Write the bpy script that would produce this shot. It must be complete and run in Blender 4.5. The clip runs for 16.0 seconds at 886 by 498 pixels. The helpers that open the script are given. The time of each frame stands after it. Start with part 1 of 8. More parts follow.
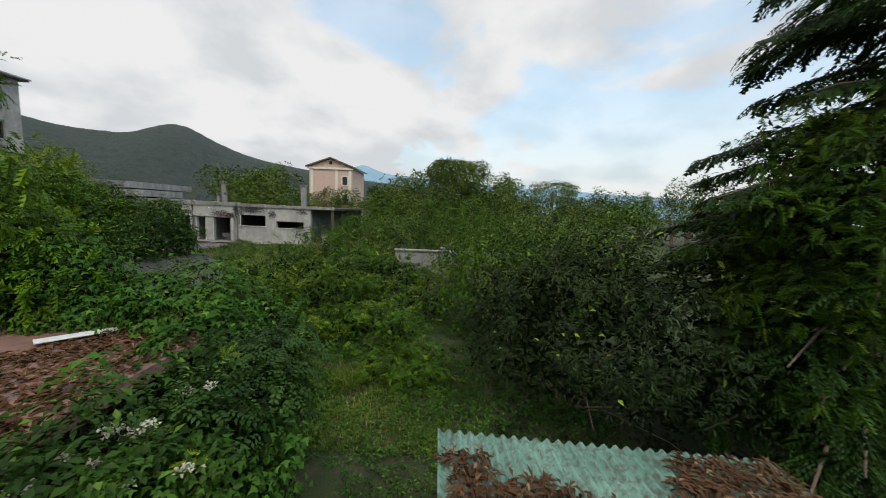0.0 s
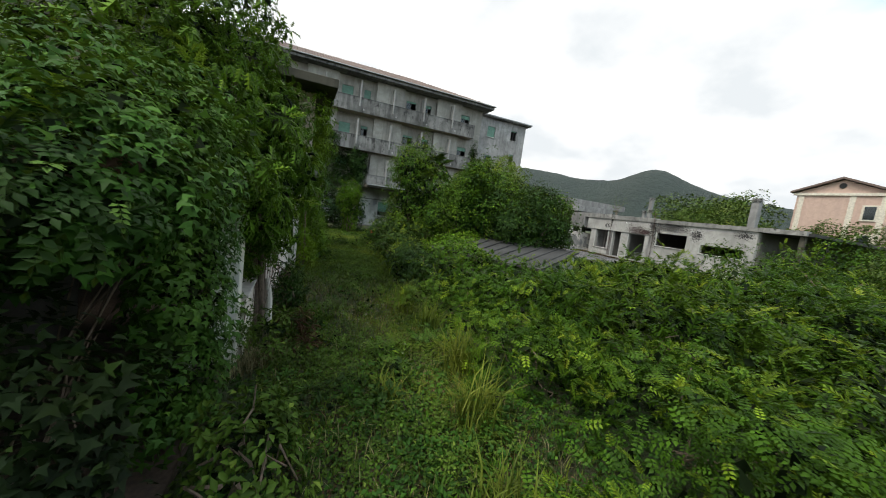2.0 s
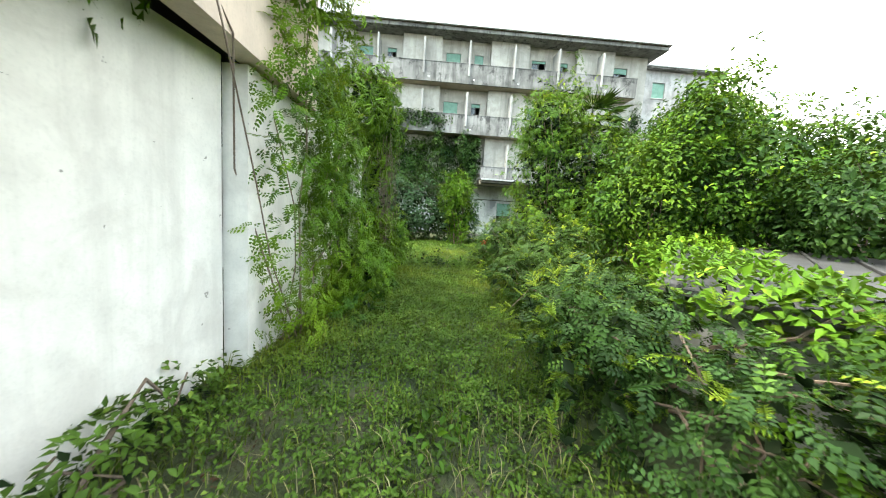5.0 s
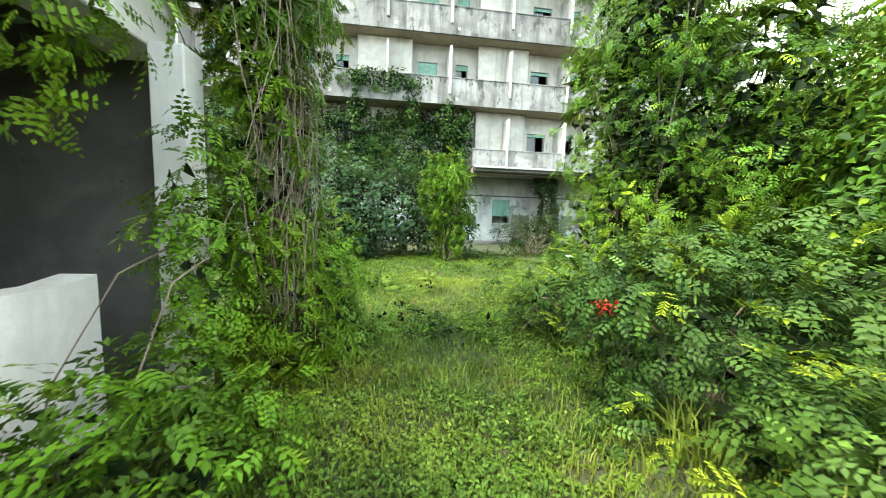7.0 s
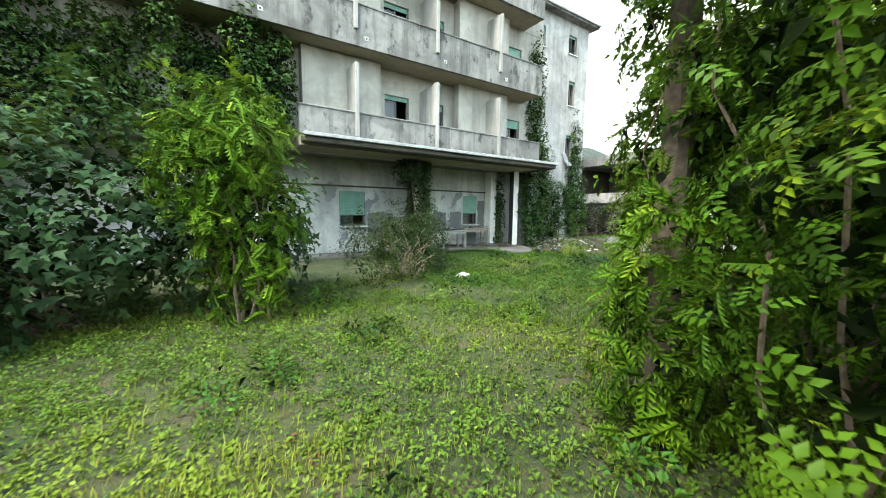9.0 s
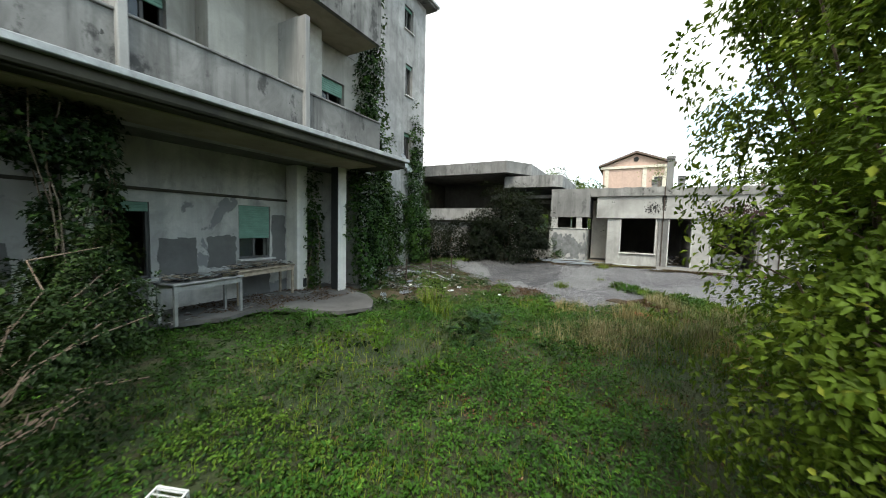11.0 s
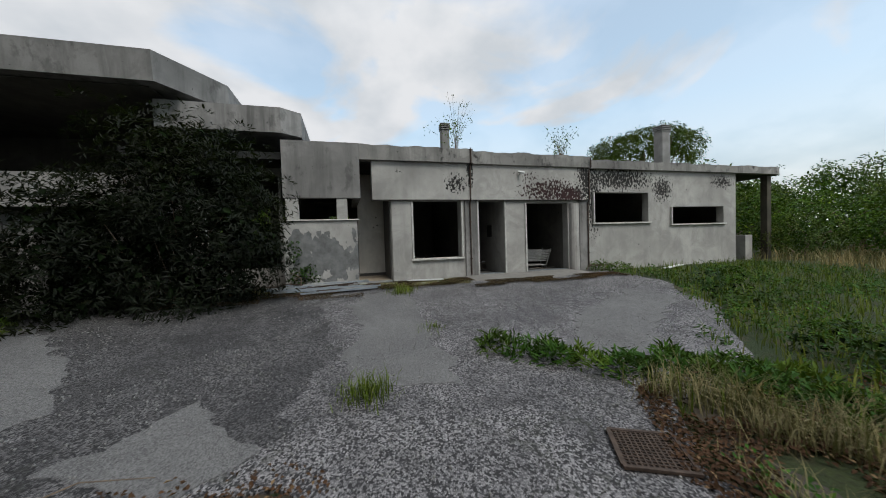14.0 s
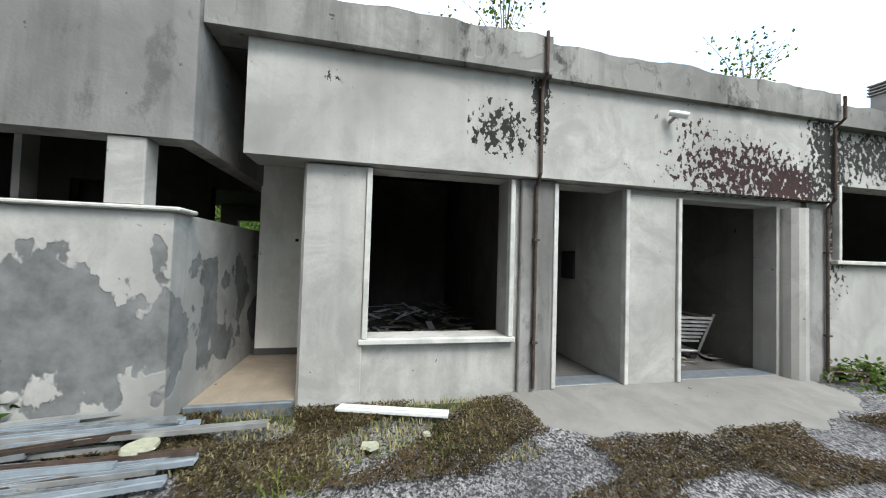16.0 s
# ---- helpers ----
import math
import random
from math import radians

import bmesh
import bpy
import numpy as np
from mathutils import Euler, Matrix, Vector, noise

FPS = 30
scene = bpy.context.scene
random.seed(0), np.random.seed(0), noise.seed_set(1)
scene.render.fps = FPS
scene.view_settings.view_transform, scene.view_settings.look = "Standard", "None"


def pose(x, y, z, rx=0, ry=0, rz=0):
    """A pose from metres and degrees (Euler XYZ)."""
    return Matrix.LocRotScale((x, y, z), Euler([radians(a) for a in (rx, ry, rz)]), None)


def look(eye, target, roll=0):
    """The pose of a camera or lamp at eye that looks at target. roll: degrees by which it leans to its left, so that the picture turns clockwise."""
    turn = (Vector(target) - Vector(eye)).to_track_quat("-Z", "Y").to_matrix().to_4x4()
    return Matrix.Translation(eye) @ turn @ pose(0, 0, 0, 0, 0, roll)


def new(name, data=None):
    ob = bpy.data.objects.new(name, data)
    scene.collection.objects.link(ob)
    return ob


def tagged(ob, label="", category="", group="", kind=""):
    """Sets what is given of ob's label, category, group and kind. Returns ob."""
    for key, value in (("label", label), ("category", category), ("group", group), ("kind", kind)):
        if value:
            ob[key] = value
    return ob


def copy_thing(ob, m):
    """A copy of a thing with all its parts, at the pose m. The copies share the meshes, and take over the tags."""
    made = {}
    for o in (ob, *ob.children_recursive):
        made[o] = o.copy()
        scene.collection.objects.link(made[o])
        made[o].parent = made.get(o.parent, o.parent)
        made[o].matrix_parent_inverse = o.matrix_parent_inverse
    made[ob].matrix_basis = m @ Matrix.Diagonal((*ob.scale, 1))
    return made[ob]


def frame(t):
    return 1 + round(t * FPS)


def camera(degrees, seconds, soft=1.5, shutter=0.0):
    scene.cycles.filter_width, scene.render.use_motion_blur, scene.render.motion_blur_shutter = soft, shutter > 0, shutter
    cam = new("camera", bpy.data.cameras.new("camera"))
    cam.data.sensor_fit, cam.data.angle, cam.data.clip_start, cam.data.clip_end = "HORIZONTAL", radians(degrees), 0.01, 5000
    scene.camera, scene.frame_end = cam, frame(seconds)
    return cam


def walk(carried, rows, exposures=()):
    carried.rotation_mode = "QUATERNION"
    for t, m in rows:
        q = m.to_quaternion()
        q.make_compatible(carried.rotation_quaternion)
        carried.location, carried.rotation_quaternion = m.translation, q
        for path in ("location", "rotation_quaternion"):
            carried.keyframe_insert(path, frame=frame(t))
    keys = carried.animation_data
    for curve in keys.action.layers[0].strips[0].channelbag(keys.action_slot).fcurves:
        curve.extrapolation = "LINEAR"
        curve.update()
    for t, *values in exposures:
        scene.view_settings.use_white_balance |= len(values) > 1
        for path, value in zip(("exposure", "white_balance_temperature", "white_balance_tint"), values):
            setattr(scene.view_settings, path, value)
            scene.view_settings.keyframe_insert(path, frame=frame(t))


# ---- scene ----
cam = camera(104.6, 16.0, 1.0, 0.1)
PATH = [
    (0, (-33.486, -19.106, 3.92), (-31.499, -19.14, 3.694), 2.4),
    (0.5, (-31.787, -19.646, 3.476), (-29.864, -19.139, 3.262), 3.4),
    (1, (-30.09, -19.879, 2.95), (-28.406, -18.817, 2.76), 5.2),
    (1.5, (-28.47, -19.683, 2.519), (-27.212, -18.14, 2.33), 7.6),
    (2, (-27.24, -19.197, 2.128), (-26.449, -17.373, 1.908), 7.6),
    (2.5, (-26.441, -18.142, 1.85), (-25.958, -16.216, 1.61), 5.2),
    (3, (-25.962, -16.752, 1.647), (-25.649, -14.791, 1.404), 4.1),
    (3.5, (-25.576, -15.44, 1.588), (-25.369, -13.466, 1.339), 4.6),
    (4, (-25.327, -14.054, 1.525), (-25.184, -12.075, 1.277), 4.8),
    (6.5, (-25.448, -6.078, 1.298), (-25.305, -4.092, 1.109), 2.1),
    (7, (-25.462, -4.616, 1.343), (-25.195, -2.645, 1.132), 1.9),
    (7.5, (-25.324, -3.127, 1.378), (-24.902, -1.185, 1.152), 1.6),
    (8, (-25.059, -1.581, 1.446), (-24.435, 0.305, 1.214), 1.0),
    (8.5, (-24.618, -0.118, 1.425), (-23.75, 1.67, 1.199), 0.5),
    (11, (-19.439, 5.928, 1.773), (-17.682, 6.874, 1.639), 1.4),
    (11.5, (-18.151, 7.06, 1.84), (-16.243, 7.649, 1.731), -0.3),
    (12, (-16.647, 7.931, 1.772), (-14.662, 8.14, 1.658), -2.4),
    (12.5, (-14.897, 8.535, 1.654), (-12.905, 8.41, 1.531), -3.7),
    (13, (-13.213, 8.685, 1.554), (-11.249, 8.324, 1.43), -3.7),
    (13.5, (-11.536, 8.492, 1.347), (-9.601, 7.992, 1.265), -2.3),
    (14, (-9.839, 8.185, 1.236), (-7.917, 7.635, 1.176), -1.8),
    (14.5, (-8.151, 7.743, 1.174), (-6.229, 7.195, 1.125), -1.0),
    (15, (-6.502, 7.241, 1.194), (-4.574, 6.709, 1.166), -0.3),
    (15.5, (-4.849, 6.775, 1.434), (-2.914, 6.27, 1.412), 1.1),
    (16, (-3.512, 6.237, 1.479), (-1.555, 5.829, 1.537), 1.7),
]
EXPOSURE = [(0.0, -0.70, 6500, 10), (1.0, -0.78, 6500, 10), (1.5, -0.55, 6500, 10), (2.0, -0.3, 6500, 9), (2.5, 0.5, 6500, 8), (3.0, 1.2, 6600, 7), (4.0, 1.5, 6600, 7), (6.5, 2.25, 6700, 3), (7.5, 2.0, 6700, 4), (8.5, 1.7, 6600, 4), (10.8, 0.55, 6500, 6), (11.5, -0.1, 6450, 8), (12.5, -0.5, 6350, 10), (14.5, -0.82, 6250, 10), (15.0, -0.65, 6150, 10), (15.5, -0.38, 6150, 9), (16.0, 0.42, 6150, 9)]
walk(cam, [(t, look(e, g, r)) for t, e, g, r in PATH], EXPOSURE)

# ---- world, sun, light ----
SUN_ELEV, SUN_AZ = 56.0, 250.0   # azimuth clockwise from +Y
world = bpy.data.worlds.new("cloudy_sky")
scene.world = world
world.use_nodes = True
wn, wl = world.node_tree.nodes, world.node_tree.links
wn.clear()


def wnode(kind, **props):
    n = wn.new(kind)
    for k, v in props.items():
        setattr(n, k, v)
    return n


w_out = wnode("ShaderNodeOutputWorld")
w_bg = wnode("ShaderNodeBackground")
w_sky = wnode("ShaderNodeTexSky", sky_type="NISHITA", sun_disc=False, sun_elevation=radians(SUN_ELEV),
              sun_rotation=radians(SUN_AZ), altitude=60.0, air_density=1.0, dust_density=3.0, ozone_density=1.0)
w_scale = wnode("ShaderNodeVectorMath", operation="SCALE")
w_scale.inputs[3].default_value = 0.5
w_geo = wnode("ShaderNodeTexCoord")
w_sep = wnode("ShaderNodeSeparateXYZ")
w_add = wnode("ShaderNodeMath", operation="ADD")
w_add.inputs[1].default_value = 0.34
w_max = wnode("ShaderNodeMath", operation="MAXIMUM")
w_max.inputs[1].default_value = 0.05
w_dx = wnode("ShaderNodeMath", operation="DIVIDE")
w_dy = wnode("ShaderNodeMath", operation="DIVIDE")
w_com = wnode("ShaderNodeCombineXYZ")
w_n1 = wnode("ShaderNodeTexNoise")
w_n1.inputs["Scale"].default_value, w_n1.inputs["Detail"].default_value = 1.7, 10.0
w_n1.inputs["Roughness"].default_value, w_n1.inputs["Distortion"].default_value = 0.50, 0.55
w_n2 = wnode("ShaderNodeTexNoise")
w_n2.inputs["Scale"].default_value, w_n2.inputs["Detail"].default_value = 2.6, 6.0
w_r1 = wnode("ShaderNodeValToRGB")
w_r1.color_ramp.elements[0].position, w_r1.color_ramp.elements[1].position = 0.40, 0.485
w_r2 = wnode("ShaderNodeValToRGB")
w_r2.color_ramp.elements[0].position, w_r2.color_ramp.elements[1].position = 0.38, 0.56
w_r2.color_ramp.elements[0].color, w_r2.color_ramp.elements[1].color = (1.06, 1.11, 1.15, 1), (1.38, 1.38, 1.38, 1)
w_hor = wnode("ShaderNodeMapRange")
w_hor.inputs[1].default_value, w_hor.inputs[2].default_value = 0.02, 0.30
w_hor.inputs[3].default_value, w_hor.inputs[4].default_value = 1.0, 0.0
w_fac = wnode("ShaderNodeMath", operation="MAXIMUM")
w_haze = wnode("ShaderNodeMapRange")
w_haze.inputs[3].default_value, w_haze.inputs[4].default_value = 0.52, 1.0
w_zen = wnode("ShaderNodeMapRange")
w_zen.inputs[1].default_value, w_zen.inputs[2].default_value = 0.50, 1.0
w_zen.inputs[3].default_value, w_zen.inputs[4].default_value = 1.0, 1.35
w_gain = wnode("ShaderNodeVectorMath", operation="SCALE")
w_mix = wnode("ShaderNodeMix", data_type="RGBA")
wl.new(w_geo.outputs["Generated"], w_sep.inputs[0])
wl.new(w_sep.outputs["Z"], w_add.inputs[0])
wl.new(w_add.outputs[0], w_max.inputs[0])
wl.new(w_sep.outputs["X"], w_dx.inputs[0])
wl.new(w_max.outputs[0], w_dx.inputs[1])
wl.new(w_sep.outputs["Y"], w_dy.inputs[0])
wl.new(w_max.outputs[0], w_dy.inputs[1])
wl.new(w_dx.outputs[0], w_com.inputs[0])
wl.new(w_dy.outputs[0], w_com.inputs[1])
w_com.inputs[2].default_value = 3.7
wl.new(w_com.outputs[0], w_n1.inputs["Vector"])
wl.new(w_com.outputs[0], w_n2.inputs["Vector"])
w_by = wnode("ShaderNodeMath", operation="MULTIPLY_ADD")   # clearer sky to the south
w_by.inputs[1].default_value = 0.27
wl.new(w_sep.outputs["Y"], w_by.inputs[0])
wl.new(w_n1.outputs["Fac"], w_by.inputs[2])
wl.new(w_by.outputs[0], w_r1.inputs[0])
wl.new(w_n2.outputs["Fac"], w_r2.inputs[0])
wl.new(w_sep.outputs["Z"], w_hor.inputs[0])
wl.new(w_r1.outputs[0], w_fac.inputs[0])
wl.new(w_hor.outputs[0], w_fac.inputs[1])
wl.new(w_sky.outputs[0], w_scale.inputs[0])
wl.new(w_fac.outputs[0], w_haze.inputs[0])
wl.new(w_haze.outputs[0], w_mix.inputs[0])
wl.new(w_sep.outputs["Z"], w_zen.inputs[0])
w_tint = wnode("ShaderNodeVectorMath", operation="MULTIPLY")
w_tint.inputs[1].default_value = (0.90, 1.10, 1.0)
wl.new(w_scale.outputs[0], w_tint.inputs[0])
wl.new(w_tint.outputs[0], w_mix.inputs[6])
wl.new(w_r2.outputs[0], w_mix.inputs[7])
wl.new(w_mix.outputs[2], w_gain.inputs[0])
wl.new(w_zen.outputs[0], w_gain.inputs[3])
wl.new(w_gain.outputs[0], w_bg.inputs[0])
wl.new(w_bg.outputs[0], w_out.inputs[0])

sun = new("sun", bpy.data.lights.new("sun", "SUN"))
sun.data.energy, sun.data.angle, sun.data.color = 3.2, radians(22), (1.0, 0.95, 0.87)
sun.matrix_world = look((0, 0, 0), (-math.sin(radians(SUN_AZ)) * math.cos(radians(SUN_ELEV)),
                                    -math.cos(radians(SUN_AZ)) * math.cos(radians(SUN_ELEV)), -math.sin(radians(SUN_ELEV))))

# ---- materials ----
def mat_new(name):
    m = bpy.data.materials.new(name)
    m.use_nodes = True
    nt = m.node_tree
    return m, nt, nt.nodes["Principled BSDF"]


def nd(nt, kind, ins=None, **props):
    n = nt.nodes.new(kind)
    for k, v in props.items():
        setattr(n, k, v)
    for k, v in (ins or {}).items():
        if isinstance(v, bpy.types.NodeSocket):
            nt.links.new(v, n.inputs[k])
        else:
            n.inputs[k].default_value = v
    return n


def pos(nt, scale=(1, 1, 1)):
    g = nd(nt, "ShaderNodeNewGeometry")
    return nd(nt, "ShaderNodeMapping", {"Vector": g.outputs["Position"], "Scale": scale}).outputs[0]


def noise_tex(nt, vec, scale, detail=5.0, rough=0.55, dist=0.0):
    return nd(nt, "ShaderNodeTexNoise", {"Vector": vec, "Scale": scale, "Detail": detail, "Roughness": rough, "Distortion": dist}).outputs["Fac"]


def ramp(nt, fac, stops):
    r = nd(nt, "ShaderNodeValToRGB", {0: fac})
    e = r.color_ramp.elements
    while len(e) < len(stops):
        e.new(0.5)
    for el, (p, c) in zip(e, stops):
        el.position = p
        el.color = (c, c, c, 1) if not isinstance(c, tuple) else (*c, 1)
    return r.outputs[0]


def mixc(nt, fac, a, b, blend="MIX"):
    n = nd(nt, "ShaderNodeMix", data_type="RGBA", blend_type=blend)
    for sock, v in ((n.inputs[0], fac), (n.inputs[6], a), (n.inputs[7], b)):
        if isinstance(v, bpy.types.NodeSocket):
            nt.links.new(v, sock)
        elif isinstance(v, tuple):
            sock.default_value = (*v, 1)
        else:
            sock.default_value = v
    return n.outputs[2]


def mathn(nt, op, a, b=0.0):
    n = nd(nt, "ShaderNodeMath", operation=op)
    for i, v in ((0, a), (1, b)):
        if isinstance(v, bpy.types.NodeSocket):
            nt.links.new(v, n.inputs[i])
        else:
            n.inputs[i].default_value = v
    return n.outputs[0]


def bump(nt, bsdf, height, strength=0.4, distance=0.02):
    b = nd(nt, "ShaderNodeBump", {"Height": height, "Strength": strength, "Distance": distance})
    nt.links.new(b.outputs[0], bsdf.inputs["Normal"])


def simple(name, color, rough=0.7, metal=0.0, var=0.25, scale=6.0, bumps=0.2):
    """A plain material with grain at two scales."""
    m, nt, b = mat_new(name)
    v = pos(nt)
    n1, n2 = noise_tex(nt, v, scale), noise_tex(nt, v, scale * 9)
    dark = tuple(c * (1 - var) for c in color)
    lite = tuple(min(1, c * (1 + var)) for c in color)
    c = mixc(nt, ramp(nt, n1, [(0.3, 0.0), (0.7, 1.0)]), dark, lite)
    c = mixc(nt, mathn(nt, "MULTIPLY", n2, 0.35), c, tuple(x * 0.6 for x in color))
    nt.links.new(c, b.inputs["Base Color"])
    b.inputs["Roughness"].default_value, b.inputs["Metallic"].default_value = rough, metal
    if bumps:
        bump(nt, b, n2, bumps, 0.01)
    return m


def plaster(name, base, dirt, streak=0.6, blotch=0.5, peel=0.0, under=(0.33, 0.33, 0.32), seed=0.0, black=0.0):
    """Weathered render: blotches, run-down streaks, optional peeled patches of grey undercoat, black mould."""
    m, nt, b = mat_new(name)
    g = nd(nt, "ShaderNodeNewGeometry")
    v = nd(nt, "ShaderNodeMapping", {"Vector": g.outputs["Position"], "Location": (seed, seed * 0.7, seed * 0.3)}).outputs[0]
    vs = nd(nt, "ShaderNodeMapping", {"Vector": v, "Scale": (2.6, 2.6, 0.22)}).outputs[0]
    n_big, n_mid, n_fine = noise_tex(nt, v, 0.55, 4), noise_tex(nt, v, 3.2, 6), noise_tex(nt, v, 34, 4)
    n_str = noise_tex(nt, vs, 1.0, 6, 0.62)
    c = mixc(nt, mathn(nt, "MULTIPLY", ramp(nt, n_big, [(0.42, 0.0), (0.72, 1.0)]), blotch), base, dirt)
    c = mixc(nt, mathn(nt, "MULTIPLY", ramp(nt, n_str, [(0.48, 0.0), (0.70, 1.0)]), streak), c, tuple(x * 0.55 for x in dirt))
    c = mixc(nt, mathn(nt, "MULTIPLY", ramp(nt, n_mid, [(0.42, 0.0), (0.7, 1.0)]), 0.45), c, tuple(x * 0.68 for x in base))
    c = mixc(nt, mathn(nt, "MULTIPLY", ramp(nt, n_fine, [(0.5, 0.0), (0.75, 1.0)]), 0.25), c, tuple(x * 0.6 for x in base))
    cloud = noise_tex(nt, v, 1.5, 7, 0.68, 0.7)
    c = mixc(nt, mathn(nt, "MULTIPLY", ramp(nt, cloud, [(0.46, 0.0), (0.62, 1.0)]), 0.30 + 0.25 * blotch), c, tuple(x * 0.8 + y * 0.12 for x, y in zip(dirt, base)))
    chip = ramp(nt, noise_tex(nt, v, 7.5, 3, 0.6, 0.3), [(0.715, 0.0), (0.73, 1.0)])
    c = mixc(nt, mathn(nt, "MULTIPLY", chip, 0.8), c, tuple(x * 0.42 for x in dirt))
    h = mathn(nt, "SUBTRACT", mathn(nt, "ADD", mathn(nt, "MULTIPLY", n_fine, 0.6), mathn(nt, "MULTIPLY", cloud, 0.8)), chip)
    if black:
        nb = noise_tex(nt, nd(nt, "ShaderNodeMapping", {"Vector": v, "Scale": (1.4, 1.4, 0.8)}).outputs[0], 1.7, 8, 0.7)
        c = mixc(nt, mathn(nt, "MULTIPLY", ramp(nt, nb, [(0.55, 0.0), (0.63, 1.0)]), black), c, (0.035, 0.034, 0.033))
    if peel:
        npl = noise_tex(nt, v, 0.8, 5, 0.5, 0.4)
        mask = ramp(nt, npl, [(0.62 - peel * 0.2, 0.0), (0.63 - peel * 0.2, 1.0)])
        c = mixc(nt, mask, c, mixc(nt, n_mid, tuple(x * 0.8 for x in under), tuple(x * 1.2 for x in under)))
        h = mathn(nt, "SUBTRACT", h, mathn(nt, "MULTIPLY", mask, 2.0))
    nt.links.new(c, b.inputs["Base Color"])
    b.inputs["Roughness"].default_value = 0.9
    b.inputs["Specular IOR Level"].default_value = 0.25
    bump(nt, b, h, 0.30, 0.010)
    return m


def leafy(name, dark, light, tip=None, trans=0.22, gloss=0.5):
    """Leaf: colour varies leaf by leaf, some light passes through."""
    m, nt, b = mat_new(name)
    g = nd(nt, "ShaderNodeNewGeometry")
    v = pos(nt)
    r = g.outputs["Random Per Island"]
    dark, light = tuple(x * 0.34 + y * 0.05 for x, y in zip(dark, light)), tuple(x * 0.10 + y * 0.52 for x, y in zip(dark, light))
    shoot = ramp(nt, noise_tex(nt, v, 2.6, 2), [(0.36, 0.0), (0.64, 0.62)])
    c = mixc(nt, mathn(nt, "ADD", shoot, mathn(nt, "MULTIPLY", r, 0.38)), dark, light)
    pale = noise_tex(nt, v, 0.42, 4, 0.6)
    c = mixc(nt, ramp(nt, pale, [(0.50, 0.0), (0.66, 0.55)]), c, (light[0] * 1.7, light[1] * 1.25, light[2]))
    if tip:
        c = mixc(nt, ramp(nt, r, [(0.95, 0.0), (0.98, 0.6)]), c, tip)
    nt.links.new(c, b.inputs["Base Color"])
    b.inputs["Roughness"].default_value = gloss
    b.inputs["Specular IOR Level"].default_value = 0.10
    tr = nd(nt, "ShaderNodeBsdfTranslucent")
    nt.links.new(mixc(nt, 0.5, c, (0.22, 0.34, 0.03)), tr.inputs[0])
    mx = nd(nt, "ShaderNodeMixShader", {0: trans * 0.5})
    nt.links.new(b.outputs[0], mx.inputs[1])
    nt.links.new(tr.outputs[0], mx.inputs[2])
    nt.links.new(mx.outputs[0], nt.nodes["Material Output"].inputs[0])
    return m


M = {}
M["facade"] = plaster("weathered_cream_plaster", (0.43, 0.405, 0.36), (0.21, 0.195, 0.175), 0.6, 0.65)
M["parapet"] = plaster("stained_concrete_render", (0.25, 0.242, 0.23), (0.075, 0.072, 0.068), 1.0, 1.0, 0.0, black=0.8, seed=3.0)
M["soffit"] = plaster("balcony_soffit_plaster", (0.36, 0.30, 0.23), (0.21, 0.175, 0.135), 0.1, 0.6, seed=7.0)
M["fin"] = plaster("grey_cement_divider", (0.36, 0.35, 0.335), (0.20, 0.193, 0.186), 0.7, 0.6, seed=11.0)
M["annex"] = plaster("mottled_grey_white_plaster", (0.40, 0.385, 0.37), (0.17, 0.164, 0.16), 0.6, 0.95, seed=17.0, black=0.25)
M["low"] = plaster("dirty_white_plaster", (0.45, 0.435, 0.41), (0.22, 0.212, 0.20), 0.28, 0.85, seed=23.0)
M["lowband"] = plaster("blackened_parapet_render", (0.34, 0.33, 0.31), (0.11, 0.105, 0.10), 0.9, 0.9, peel=0.30, under=(0.23, 0.222, 0.21), seed=29.0, black=0.85)
M["lowgrey"] = plaster("bare_grey_cement", (0.30, 0.29, 0.28), (0.14, 0.136, 0.13), 0.8, 0.9, seed=31.0, black=0.4)
M["peel"] = plaster("peeling_white_plaster", (0.66, 0.65, 0.61), (0.45, 0.44, 0.42), 0.3, 0.3, peel=0.75, seed=2.6)
# interior plaster darkened: the rooms' shade put into its colour
M["inner"] = plaster("shade_dark_interior_plaster", (0.17, 0.16, 0.145), (0.07, 0.066, 0.06), 0.4, 0.7, seed=41.0)
# blotchy plaster, with shade under canopy and roofs put into its colour
M["dimmed"] = plaster("shade_darkened_plaster", (0.105, 0.095, 0.072), (0.04, 0.037, 0.03), 0.6, 0.9, seed=67.0, black=0.35)
# canopy soffit near black: the shade under it put into the colour
M["canopy"] = plaster("shade_dark_olive_soffit", (0.062, 0.057, 0.042), (0.026, 0.024, 0.019), 0.3, 0.9, seed=69.0, black=0.3)
M["gwall"] = plaster("stained_pale_ground_floor_plaster", (0.56, 0.545, 0.51), (0.24, 0.23, 0.22), 0.4, 0.8, peel=0.12, under=(0.22, 0.22, 0.22), seed=71.0, black=0.2)
M["cementpatch"] = plaster("grey_cement_patch", (0.17, 0.166, 0.16), (0.11, 0.107, 0.103), 0.2, 0.7, seed=75.0)
M["mossmud"] = plaster("mossy_brown_earth", (0.060, 0.047, 0.022), (0.030, 0.026, 0.014), 0.0, 1.0, seed=77.0)
M["terrace"] = plaster("dirty_terrace_cement", (0.125, 0.12, 0.116), (0.05, 0.047, 0.044), 0.3, 0.9, seed=73.0, black=0.3)
M["white"] = plaster("whitewashed_wall", (0.74, 0.71, 0.65), (0.50, 0.46, 0.41), 0.35, 0.5, peel=0.0, under=(0.40, 0.37, 0.33), seed=43.0)
M["pinkwall"] = plaster("faded_pink_plaster", (0.62, 0.50, 0.40), (0.45, 0.38, 0.32), 0.45, 0.6, seed=47.0)
